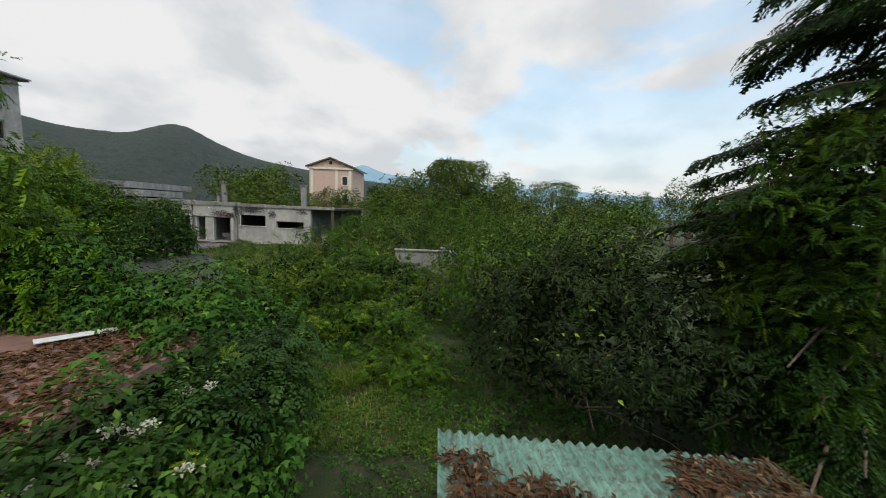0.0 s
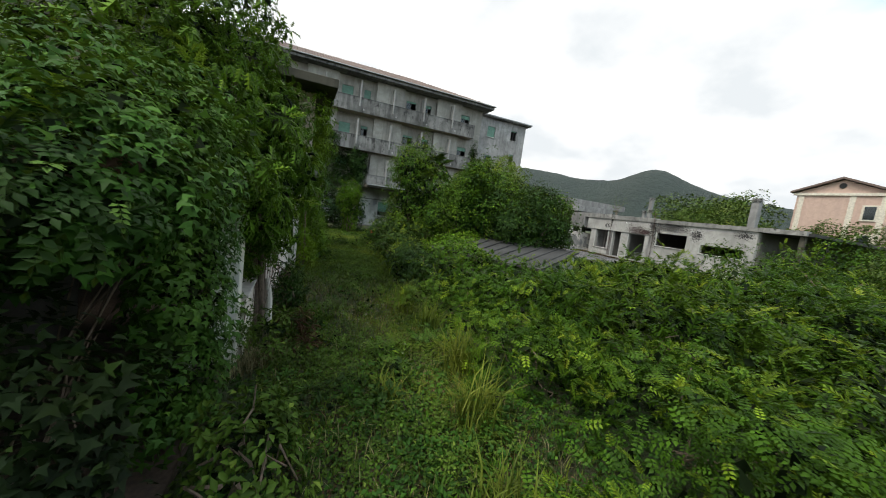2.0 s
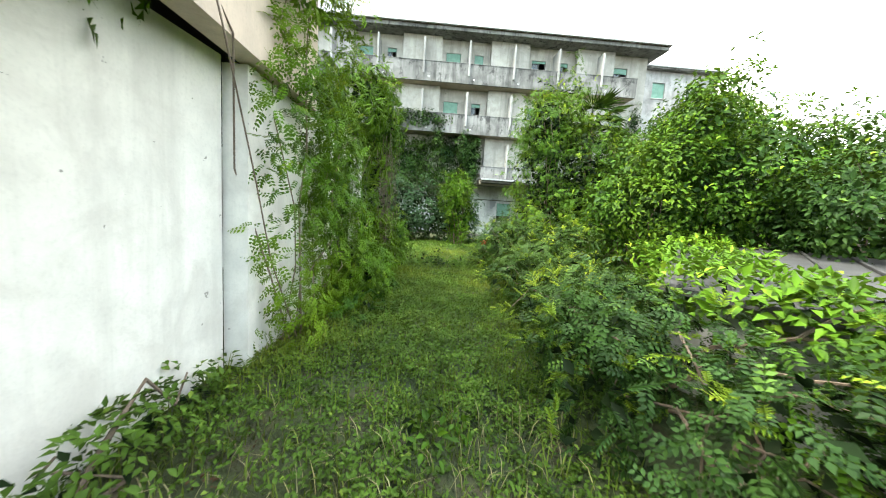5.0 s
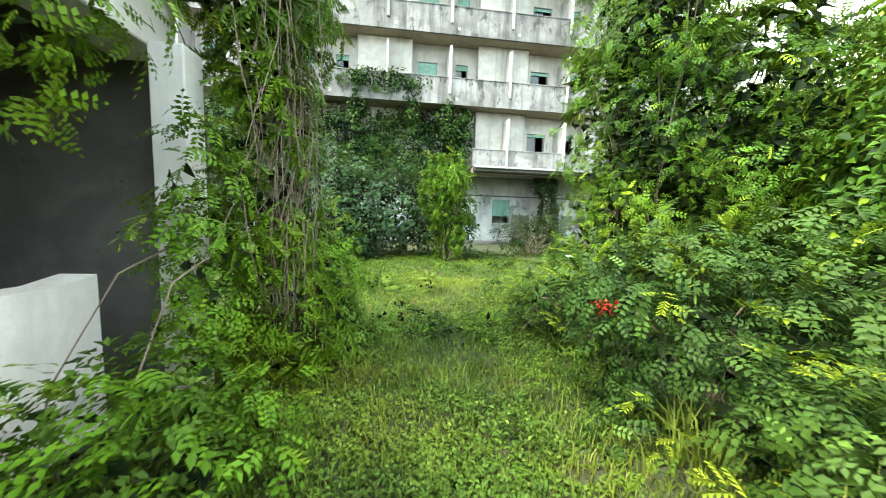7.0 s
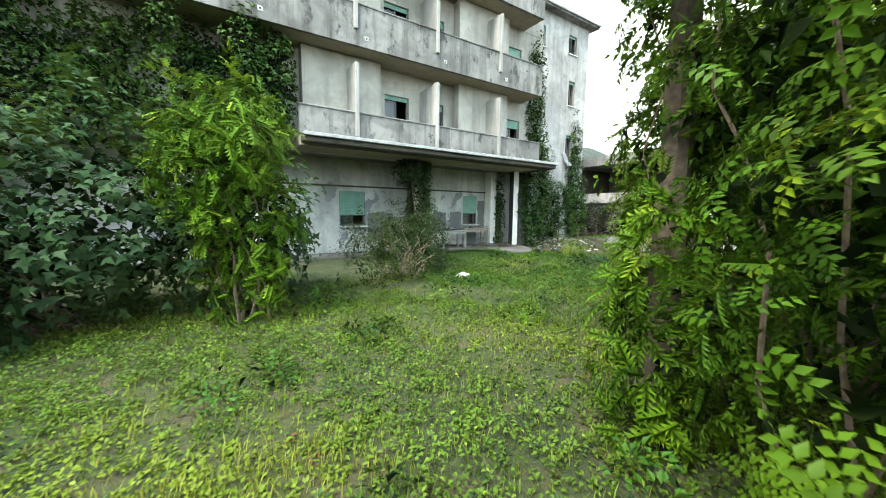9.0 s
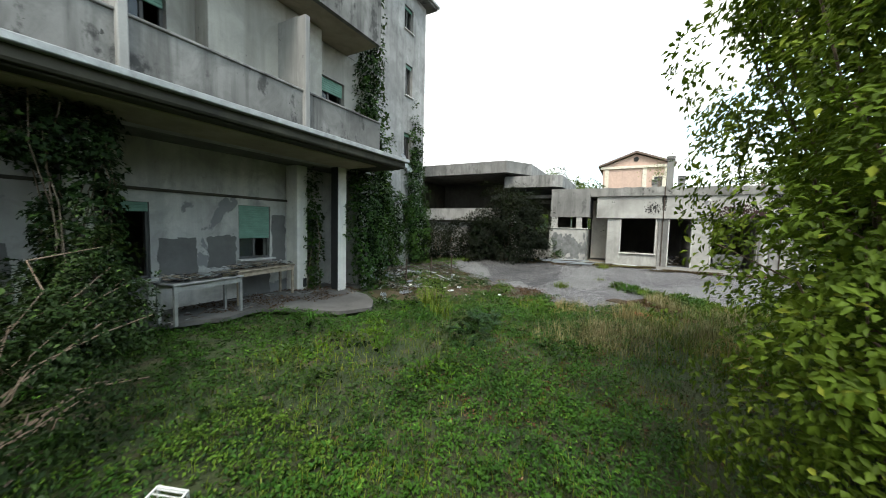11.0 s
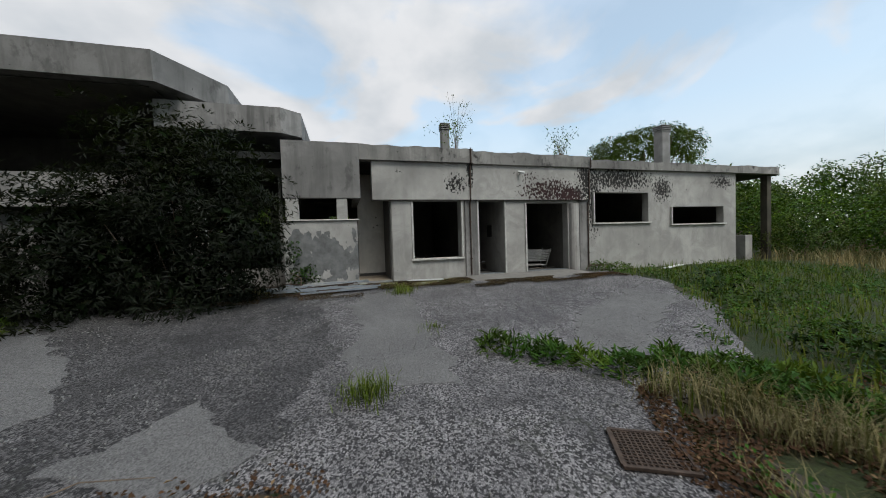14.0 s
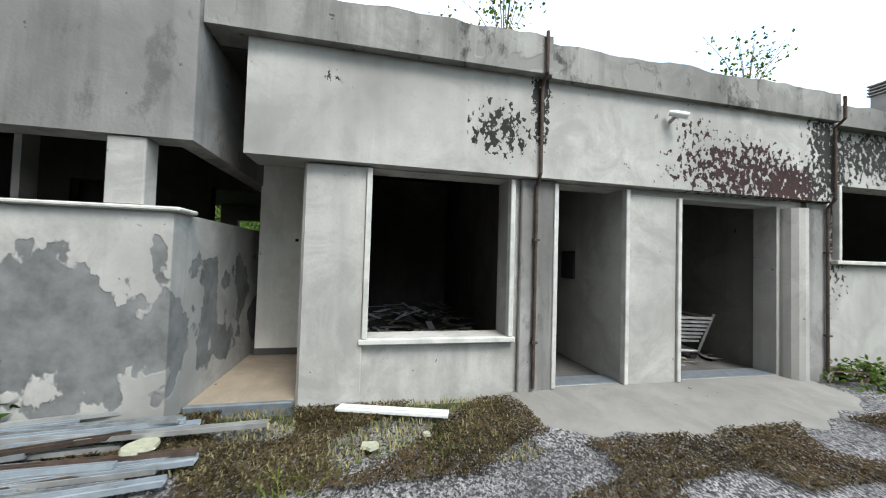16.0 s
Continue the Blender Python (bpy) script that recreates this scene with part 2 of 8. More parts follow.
M["villa"] = plaster("salmon_pink_plaster", (0.56, 0.40, 0.33), (0.48, 0.35, 0.29), 0.2, 0.3, seed=53.0)
M["villatrim"] = simple("cream_stucco_trim", (0.66, 0.60, 0.50), 0.8)
M["concrete"] = plaster("old_concrete", (0.28, 0.275, 0.265), (0.15, 0.147, 0.142), 0.3, 0.7, seed=59.0)
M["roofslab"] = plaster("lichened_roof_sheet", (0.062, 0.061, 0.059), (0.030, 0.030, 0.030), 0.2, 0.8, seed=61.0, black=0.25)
M["metal"] = simple("grey_painted_metal", (0.34, 0.36, 0.37), 0.45, 0.6, 0.3, 12)
M["whitemetal"] = simple("white_painted_metal", (0.70, 0.71, 0.70), 0.5, 0.1, 0.15, 8)
M["rust"] = simple("rusty_iron", (0.075, 0.052, 0.040), 0.85, 0.3, 0.5, 14)
M["shutter"] = simple("faded_green_roller_slats", (0.16, 0.30, 0.23), 0.6, 0.0, 0.2, 5)
M["frame"] = simple("dark_window_frame", (0.09, 0.085, 0.08), 0.6)
M["sill"] = simple("pale_stone_sill", (0.50, 0.49, 0.46), 0.7)
M["wood"] = simple("bleached_wood", (0.33, 0.27, 0.20), 0.8, 0, 0.35, 9)
M["bark"] = simple("grey_brown_bark", (0.13, 0.10, 0.075), 0.95, 0, 0.45, 14, 0.6)
M["twig"] = simple("dry_vine_stem", (0.17, 0.125, 0.09), 0.95, 0, 0.4, 18, 0.4)
M["cloth"] = simple("torn_white_cloth", (0.66, 0.67, 0.70), 0.9, 0, 0.12, 10)
M["litter"] = simple("brown_leaf_litter", (0.065, 0.045, 0.032), 0.95, 0, 0.5, 20, 0.7)
M["gutter"] = simple("tarnished_gutter", (0.36, 0.36, 0.35), 0.5, 0.5, 0.3, 6)
M["red"] = simple("red_petal", (0.55, 0.035, 0.02), 0.5, 0, 0.2, 30)
M["flowerwhite"] = simple("cream_flower", (0.34, 0.34, 0.25), 0.8, 0, 0.2, 30)
M["tanfloor"] = plaster("dusty_tan_screed", (0.27, 0.225, 0.17), (0.15, 0.125, 0.095), 0.1, 0.8, seed=81.0)
M["slate"] = simple("blue_grey_slate", (0.12, 0.135, 0.15), 0.6, 0, 0.25, 10)
M["rampcement"] = plaster("smooth_tan_grey_cement", (0.205, 0.195, 0.18), (0.13, 0.124, 0.115), 0.0, 0.8, seed=83.0)
M["plasticstrip"] = simple("blue_grey_plastic", (0.24, 0.27, 0.30), 0.45, 0.0, 0.2, 9)
# flat black; also paints the shade inside holes, vents and chimney caps
M["black"] = simple("flat_black", (0.02, 0.02, 0.02), 0.9)



def flaked(name, spots, nscale=15.0, power=2.0, fall=0.16):
    """Dirty white plaster whose paint has flaked off in patches; spots: y, z, half-width, half-height, colour, strength."""
    m = plaster(name, (0.46, 0.445, 0.42), (0.23, 0.222, 0.21), 0.28, 0.85, seed=23.0)
    nt = m.node_tree
    b = nt.nodes["Principled BSDF"]
    c = b.inputs["Base Color"].links[0].from_socket
    g = nd(nt, "ShaderNodeNewGeometry")
    sep = nd(nt, "ShaderNodeSeparateXYZ", {0: g.outputs["Position"]})
    n = noise_tex(nt, nd(nt, "ShaderNodeMapping", {"Vector": g.outputs["Position"], "Scale": (1, 1, 0.75)}).outputs[0], nscale, 5 if nscale > 5 else 4, 0.62 if nscale > 5 else 0.5)
    mottle = noise_tex(nt, g.outputs["Position"], 3.4, 6, 0.65)
    relief = mathn(nt, "ADD", mathn(nt, "MULTIPLY", n, 0.3), mathn(nt, "MULTIPLY", mottle, 0.4))
    for y, z, ry, rz, col, lim in spots:
        dy = mathn(nt, "POWER", mathn(nt, "ABSOLUTE", mathn(nt, "DIVIDE", mathn(nt, "SUBTRACT", sep.outputs[1], y), ry)), power)
        dz = mathn(nt, "POWER", mathn(nt, "ABSOLUTE", mathn(nt, "DIVIDE", mathn(nt, "SUBTRACT", sep.outputs[2], z), rz)), power)
        k = mathn(nt, "SUBTRACT", n, mathn(nt, "MULTIPLY", mathn(nt, "ADD", dy, dz), fall))
        mask = ramp(nt, k, [(lim, 0.0), (lim + 0.02, 1.0)])
        c = mixc(nt, mask, c, mixc(nt, ramp(nt, mottle, [(0.35, 0.0), (0.65, 1.0)]), tuple(q * 0.68 for q in col), tuple(q * 1.25 for q in col)))
        relief = mathn(nt, "SUBTRACT", relief, mask)
    nt.links.new(c, b.inputs["Base Color"])
    bump(nt, b, relief, 0.6, 0.008)
    return m


DRED, SOOT = (0.038, 0.019, 0.019), (0.028, 0.027, 0.026)
M["flaked"] = flaked("flaking_white_plaster", [(1.75, 2.66, 1.15, 0.42, DRED, 0.42), (1.0, 2.56, 0.8, 0.30, DRED, 0.37), (2.5, 3.1, 0.5, 0.25, DRED, 0.52), (4.95, 2.85, 0.42, 0.36, SOOT, 0.46), (0.35, 3.0, 0.4, 0.9, SOOT, 0.40), (4.50, 3.25, 0.10, 0.55, SOOT, 0.36), (6.6, 3.2, 0.2, 0.12, SOOT, 0.55)])
M["flaked_b"] = flaked("flaking_sooty_plaster", [(-1.1, 3.12, 1.6, 0.42, SOOT, 0.41), (0.0, 2.6, 0.35, 1.5, SOOT, 0.42), (-6.0, 3.1, 0.7, 0.3, SOOT, 0.44), (-3.0, 2.8, 0.5, 0.5, SOOT, 0.42)])

M["peel"] = flaked("white_plaster_peeled_to_grey", [(8.66, 0.88, 0.80, 0.62, (0.165, 0.166, 0.165), 0.36)], 2.6, 4.0, 0.12)
gm, gnt, gb = mat_new("window_glass")
gb.inputs["Base Color"].default_value = (0.10, 0.12, 0.13, 1)
gb.inputs["Roughness"].default_value = 0.06
gb.inputs["Transmission Weight"].default_value = 0.7
M["glass"] = gm

# wisteria leaf, brightened to offset the shade on the pavilion's east side
M["wist"] = leafy("wisteria_leaf", (0.028, 0.078, 0.006), (0.190, 0.390, 0.020), (0.22, 0.33, 0.022), 0.24)
# darker copy of the wisteria leaf, heap shade put into its colour
M["heap"] = leafy("shade_toned_wisteria_leaf", (0.018, 0.056, 0.006), (0.118, 0.262, 0.015), (0.26, 0.37, 0.022), 0.24)
M["clover"] = leafy("deep_green_weed_leaf", (0.020, 0.068, 0.012), (0.080, 0.210, 0.024), (0.13, 0.25, 0.03), 0.2)
M["ivy"] = leafy("ivy_leaf", (0.010, 0.036, 0.008), (0.062, 0.140, 0.022), (0.11, 0.20, 0.03), 0.14)
M["fig"] = leafy("blue_green_leaf", (0.014, 0.044, 0.020), (0.068, 0.140, 0.052), None, 0.18)
M["bright"] = leafy("fresh_yellow_green_leaf", (0.18, 0.34, 0.020), (0.38, 0.54, 0.045), (0.50, 0.58, 0.06), 0.4)
M["grassblade"] = leafy("grass_blade", (0.075, 0.115, 0.016), (0.255, 0.345, 0.050), (0.27, 0.29, 0.07), 0.28, 0.5)
M["dryblade"] = leafy("dry_grass_blade", (0.20, 0.18, 0.075), (0.56, 0.49, 0.26), (0.38, 0.30, 0.14), 0.22, 0.6)
M["weed"] = leafy("weed_leaf", (0.052, 0.108, 0.014), (0.150, 0.270, 0.032), (0.20, 0.27, 0.04), 0.26)
M["pine"] = leafy("pine_needles", (0.010, 0.036, 0.007), (0.058, 0.135, 0.018), None, 0.1)
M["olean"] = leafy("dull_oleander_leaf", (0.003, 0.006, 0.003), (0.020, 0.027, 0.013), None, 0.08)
M["far"] = leafy("far_tree_leaf", (0.050, 0.095, 0.020), (0.170, 0.260, 0.050), None, 0.12)
M["pinetop"] = leafy("umbrella_pine_needles", (0.055, 0.110, 0.018), (0.190, 0.300, 0.045), None, 0.1)
# near-black inner leaf: the shade inside crowns put into its colour
M["inleaf"] = leafy("shade_dark_inner_leaf", (0.005, 0.013, 0.003), (0.016, 0.034, 0.007), None, 0.0, 0.8)
# laurel leaf with the cedar's shade put into its colour
M["laurel"] = leafy("shade_dark_laurel_leaf", (0.005, 0.014, 0.004), (0.040, 0.078, 0.018), (0.07, 0.12, 0.025), 0.05)
M["privet"] = leafy("small_privet_leaf", (0.07, 0.125, 0.014), (0.26, 0.40, 0.045), (0.36, 0.38, 0.05), 0.45)
M["mossleaf"] = leafy("brown_moss", (0.040, 0.028, 0.012), (0.150, 0.110, 0.055), (0.24, 0.19, 0.09), 0.0, 0.9)
M["deadleaf"] = leafy("dead_brown_leaf", (0.07, 0.038, 0.022), (0.19, 0.10, 0.055), (0.32, 0.22, 0.12), 0.1, 0.7)

# ground: soil, moss and grass thatch
gm, gnt, gb = mat_new("weedy_soil")
v = pos(gnt)
n1, n2, n3 = noise_tex(gnt, v, 0.35, 5), noise_tex(gnt, v, 2.5, 6), noise_tex(gnt, v, 26, 5, 0.7)
c = mixc(gnt, ramp(gnt, n1, [(0.40, 0.0), (0.62, 1.0)]), (0.024, 0.042, 0.009), (0.046, 0.058, 0.015))
c = mixc(gnt, ramp(gnt, n2, [(0.52, 0.0), (0.68, 0.75)]), c, (0.080, 0.058, 0.034))
c = mixc(gnt, ramp(gnt, noise_tex(gnt, v, 5.5, 5), [(0.52, 0.0), (0.66, 0.7)]), c, (0.020, 0.034, 0.008))
c = mixc(gnt, ramp(gnt, n3, [(0.42, 0.0), (0.70, 0.7)]), c, (0.010, 0.013, 0.005))
gnt.links.new(c, gb.inputs["Base Color"])
gb.inputs["Roughness"].default_value = 1.0
bump(gnt, gb, n3, 0.8, 0.05)
M["soil"] = gm

M["mud"] = simple("damp_brown_soil", (0.052, 0.040, 0.025), 0.8, 0, 0.45, 3.5, 0.5)
# asphalt: coarse pale chippings in a dark binder
def asphalt(name, tone):
    gm, gnt, gb = mat_new(name)
    v = pos(gnt)
    vor = nd(gnt, "ShaderNodeTexVoronoi", {"Vector": v, "Scale": 60.0})
    vor2 = nd(gnt, "ShaderNodeTexVoronoi", {"Vector": v, "Scale": 110.0})
    chip = nd(gnt, "ShaderNodeSeparateColor", {0: vor.outputs["Color"]}).outputs[0]
    grit = nd(gnt, "ShaderNodeSeparateColor", {0: vor2.outputs["Color"]}).outputs[1]
    n1, n2, n3 = noise_tex(gnt, v, 0.45, 5), noise_tex(gnt, v, 2.6, 7, 0.68), noise_tex(gnt, v, 0.9, 6, 0.6, 0.6)
    c = mixc(gnt, ramp(gnt, n1, [(0.40, 0.0), (0.60, 1.0)]), (0.040, 0.038, 0.042), (0.088, 0.083, 0.086))
    c = mixc(gnt, ramp(gnt, grit, [(0.66, 0.0), (0.90, 0.7)]), c, (0.27, 0.26, 0.262))
    stony = mathn(gnt, "MULTIPLY", ramp(gnt, chip, [(0.56, 0.0), (0.62, 1.0)]), ramp(gnt, n3, [(0.40, 0.3), (0.58, 1.0)]))
    c = mixc(gnt, stony, c, mixc(gnt, grit, (0.10, 0.094, 0.099), (0.36, 0.345, 0.345)))
    c = mixc(gnt, ramp(gnt, chip, [(0.28, 0.9), (0.36, 0.0)]), c, (0.012, 0.011, 0.012))
    c = mixc(gnt, ramp(gnt, n2, [(0.52, 0.0), (0.70, 0.65)]), c, (0.030, 0.028, 0.028))
    crk = nd(gnt, "ShaderNodeTexVoronoi", {"Vector": nd(gnt, "ShaderNodeVectorMath", {0: v, 1: nd(gnt, "ShaderNodeTexNoise", {"Vector": v, "Scale": 2.0, "Detail": 4.0}).outputs["Color"]}, operation="ADD").outputs[0], "Scale": 0.55}, feature="DISTANCE_TO_EDGE")
    c = mixc(gnt, ramp(gnt, crk.outputs["Distance"], [(0.002, 0.6), (0.010, 0.0)]), c, (0.020, 0.022, 0.014))
    c = mixc(gnt, 1.0, c, (tone, tone, tone), "MULTIPLY")
    gnt.links.new(c, gb.inputs["Base Color"])
    gb.inputs["Roughness"].default_value = 0.85
    bump(gnt, gb, mathn(gnt, "ADD", mathn(gnt, "MULTIPLY", chip, 0.6), n2), 0.7, 0.02)
    return gm


M["asphalt"] = asphalt("worn_asphalt", 1.0)
# the same asphalt at 0.55 of its tone
M["asphalt_dark"] = asphalt("dark_asphalt", 0.55)

gm, gnt, gb = mat_new("cement_screed_patch")
v = pos(gnt)
n1, n2, n3 = noise_tex(gnt, v, 1.1, 5), noise_tex(gnt, v, 7.0, 5, 0.65), noise_tex(gnt, v, 60, 3)
c = mixc(gnt, ramp(gnt, n1, [(0.35, 0.0), (0.65, 1.0)]), (0.098, 0.095, 0.096), (0.150, 0.146, 0.145))
c = mixc(gnt, ramp(gnt, n2, [(0.52, 0.0), (0.75, 0.5)]), c, (0.07, 0.068, 0.068))
c = mixc(gnt, ramp(gnt, n3, [(0.48, 0.0), (0.62, 0.5)]), c, (0.085, 0.083, 0.085))
c = mixc(gnt, ramp(gnt, noise_tex(gnt, v, 0.8, 7, 0.7, 0.8), [(0.52, 0.0), (0.66, 0.6)]), c, (0.075, 0.072, 0.072))
grit = nd(gnt, "ShaderNodeSeparateColor", {0: nd(gnt, "ShaderNodeTexVoronoi", {"Vector": v, "Scale": 110.0}).outputs["Color"]}).outputs[0]
c = mixc(gnt, ramp(gnt, grit, [(0.55, 0.0), (0.75, 0.55)]), c, (0.22, 0.215, 0.21))
c = mixc(gnt, ramp(gnt, grit, [(0.16, 0.6), (0.30, 0.0)]), c, (0.035, 0.034, 0.034))
gnt.links.new(c, gb.inputs["Base Color"])
gb.inputs["Roughness"].default_value = 0.9
bump(gnt, gb, mathn(gnt, "ADD", grit, n2), 0.5, 0.012)
M["screed"] = gm

# red flat roof with litter
gm, gnt, gb = mat_new("reddish_roof_screed")
v = pos(gnt)
n1, n2, n3 = noise_tex(gnt, v, 0.9, 5), noise_tex(gnt, v, 5.0, 6, 0.65), noise_tex(gnt, v, 40, 3)
c = mixc(gnt, ramp(gnt, n1, [(0.35, 0.0), (0.65, 1.0)]), (0.17, 0.085, 0.065), (0.26, 0.145, 0.115))
c = mixc(gnt, ramp(gnt, n2, [(0.50, 0.0), (0.62, 0.8)]), c, (0.10, 0.085, 0.075))
gnt.links.new(c, gb.inputs["Base Color"])
gb.inputs["Roughness"].default_value = 0.95
bump(gnt, gb, n3, 0.5, 0.02)
M["redroof"] = gm

# corrugated green sheet
gm, gnt, gb = mat_new("weathered_green_corrugated_sheet")
v = pos(gnt)
n1, n2 = noise_tex(gnt, v, 1.6, 5), noise_tex(gnt, v, 12, 6, 0.7)
c = mixc(gnt, ramp(gnt, n1, [(0.3, 0.0), (0.7, 1.0)]), (0.07, 0.17, 0.13), (0.17, 0.30, 0.24))
c = mixc(gnt, ramp(gnt, n2, [(0.46, 0.0), (0.62, 0.85)]), c, (0.06, 0.05, 0.038))
gnt.links.new(c, gb.inputs["Base Color"])
gb.inputs["Roughness"].default_value = 0.6
bump(gnt, gb, n2, 0.2, 0.01)
M["greensheet"] = gm

# clay roof tiles
M["tile"] = simple("old_clay_tile", (0.15, 0.108, 0.09), 0.9, 0, 0.45, 8, 0.4)

# hills
gm, gnt, gb = mat_new("wooded_hillside")
v = pos(gnt)
n1, n2 = noise_tex(gnt, v, 0.012, 5), noise_tex(gnt, v, 0.09, 5, 0.7)
c = mixc(gnt, n1, (0.026, 0.039, 0.035), (0.048, 0.062, 0.052))
c = mixc(gnt, ramp(gnt, n2, [(0.4, 0.0), (0.7, 0.7)]), c, (0.018, 0.027, 0.026))
gnt.links.new(c, gb.inputs["Base Color"])
gb.inputs["Roughness"].default_value = 1.0
bump(gnt, gb, n2, 1.0, 8.0)
M["hill"] = gm
# distance haze is put into this blue base colour
M["farhill"] = simple("haze_tinted_hill", (0.20, 0.31, 0.40), 1.0, 0, 0.1, 0.01, 0)

# ---- building helpers ----
def empty(name, at, label="", category="", group="", kind=""):
    ob = new(name)
    ob.location = at
    bpy.context.view_layer.update()
    return tagged(ob, label, category, group, kind)


def mesh_np(name, v, f, mat, smooth=False):
    """A mesh from an array of corners and an array of faces, all with the same number of corners."""
    me = bpy.data.meshes.new(name)
    v, f = np.asarray(v, dtype=np.float32), np.asarray(f, dtype=np.int32)
    me.vertices.add(len(v))
    me.vertices.foreach_set("co", v.ravel())
    me.loops.add(f.size)
    me.loops.foreach_set("vertex_index", f.ravel())
    me.polygons.add(len(f))
    me.polygons.foreach_set("loop_start", np.arange(0, f.size, f.shape[1], dtype=np.int32))
    if smooth:
        me.polygons.foreach_set("use_smooth", np.ones(len(f), dtype=bool))
    me.update(calc_edges=True)
    if mat:
        me.materials.append(mat)
    return me


def bm_mesh(name, bm, mat):
    me = bpy.data.meshes.new(name)
    bmesh.ops.recalc_face_normals(bm, faces=bm.faces)
    bm.to_mesh(me)
    bm.free()
    me.materials.append(mat)
    return me


def world_of(ob):
    return ob.matrix_basis.copy() if ob.parent is None else world_of(ob.parent) @ ob.matrix_parent_inverse @ ob.matrix_basis


def hang(ob, parent):
    """Makes ob, which stands in world places, a child of parent."""
    ob.parent = parent
    ob.matrix_parent_inverse = world_of(parent).inverted()
    return ob


def part(name, data, material=None, parent=None, label=""):
    """Links a bmesh or a mesh, modelled in world places, as one mesh object under a thing."""
    me = bm_mesh(name, data, material) if isinstance(data, bmesh.types.BMesh) else data
    ob = new(name, me)
    if parent is not None:
        hang(ob, parent)
    return tagged(ob, label)


def add_box(bm, x0, x1, y0, y1, z0, z1, bevel=0.0):
    vs = [bm.verts.new((x, y, z)) for z in (z0, z1) for y in (y0, y1) for x in (x0, x1)]
    fs = [bm.faces.new([vs[i] for i in q]) for q in ((0, 2, 3, 1), (4, 5, 7, 6), (0, 1, 5, 4), (2, 6, 7, 3), (0, 4, 6, 2), (1, 3, 7, 5))]
    if bevel:
        es = list({e for f in fs for e in f.edges})
        bmesh.ops.bevel(bm, geom=es, offset=bevel, segments=1, affect="EDGES", profile=0.5)
    return vs


def box(name, x0, x1, y0, y1, z0, z1, mat, parent, label="", bevel=0.012):
    bm = bmesh.new()
    add_box(bm, min(x0, x1), max(x0, x1), min(y0, y1), max(y0, y1), min(z0, z1), max(z0, z1), bevel)
    return part(name, bm, mat, parent, label)


def wall_mesh(name, axis, at, thick, u0, u1, z0, z1, holes, mat, ragged=0.0, step=0.6):
    """A wall with openings cut through it. axis 'x': the wall lies across x at `at`, runs along y; 'y': the reverse.
    thick goes to the positive side. ragged: uneven top and hole edges."""
    us = {u0, u1}
    zs = {z0, z1}
    for a, b, c, d in holes:
        us |= {max(u0, min(u1, a)), max(u0, min(u1, b))}
        zs |= {max(z0, min(z1, c)), max(z0, min(z1, d))}

    def fill(s):
        s = sorted(s)
        out = [s[0]]
        for p, q in zip(s, s[1:]):
            k = max(1, math.ceil((q - p) / step))
            out += [p + (q - p) * i / k for i in range(1, k + 1)]
        return out
    us, zs = fill(us), fill(zs)
    solid = [[not any(a < (us[i] + us[i + 1]) / 2 < b and c < (zs[j] + zs[j + 1]) / 2 < d for a, b, c, d in holes)
              for j in range(len(zs) - 1)] for i in range(len(us) - 1)]
    bm = bmesh.new()
    vd = {}

    def vert(i, j, s):
        if (i, j, s) not in vd:
            u, z, o = us[i], zs[j], at + thick * s
            if ragged and j == len(zs) - 1:
                z += ragged * (noise.noise((u * 2.1, z, 3.3)) + 0.5 * noise.noise((u * 7.0, z, 1.3)))
            vd[i, j, s] = bm.verts.new((o, u, z) if axis == "x" else (u, o, z))
        return vd[i, j, s]
    for i in range(len(us) - 1):
        for j in range(len(zs) - 1):
            if not solid[i][j]:
                continue
            for s in (0, 1):
                bm.faces.new([vert(i, j, s), vert(i + 1, j, s), vert(i + 1, j + 1, s), vert(i, j + 1, s)])
            for di, dj, (a, b) in ((-1, 0, ((0, 0), (0, 1))), (1, 0, ((1, 0), (1, 1))), (0, -1, ((0, 0), (1, 0))), (0, 1, ((0, 1), (1, 1)))):
                ni, nj = i + di, j + dj
                if not (0 <= ni < len(us) - 1 and 0 <= nj < len(zs) - 1 and solid[ni][nj]):
                    p, q = (i + a[0], j + a[1]), (i + b[0], j + b[1])
                    bm.faces.new([vert(*p, 0), vert(*q, 0), vert(*q, 1), vert(*p, 1)])
    return bm


def wall(name, axis, at, thick, u0, u1, z0, z1, holes, mat, parent, label="", ragged=0.0, step=0.6):
    return part(name, wall_mesh(name, axis, at, thick, u0, u1, z0, z1, holes, mat, ragged, step), mat, parent, label)


def tube(bm, pts, r0, r1, n=6):
    """A tapered tube along points."""
    rings = []
    for k, p in enumerate(pts):
        p = Vector(p)
        d = (Vector(pts[min(k + 1, len(pts) - 1)]) - Vector(pts[max(k - 1, 0)])).normalized()
        a = d.orthogonal().normalized()
        b = d.cross(a)
        r = r0 + (r1 - r0) * k / max(1, len(pts) - 1)
        rings.append([bm.verts.new(p + (a * math.cos(t) + b * math.sin(t)) * r) for t in (2 * math.pi * i / n for i in range(n))])
    for r, s in zip(rings, rings[1:]):
        for i in range(n):
            bm.faces.new([r[i], r[(i + 1) % n], s[(i + 1) % n], s[i]])
    bm.faces.new(rings[-1])
    bm.faces.new(rings[0][::-1])


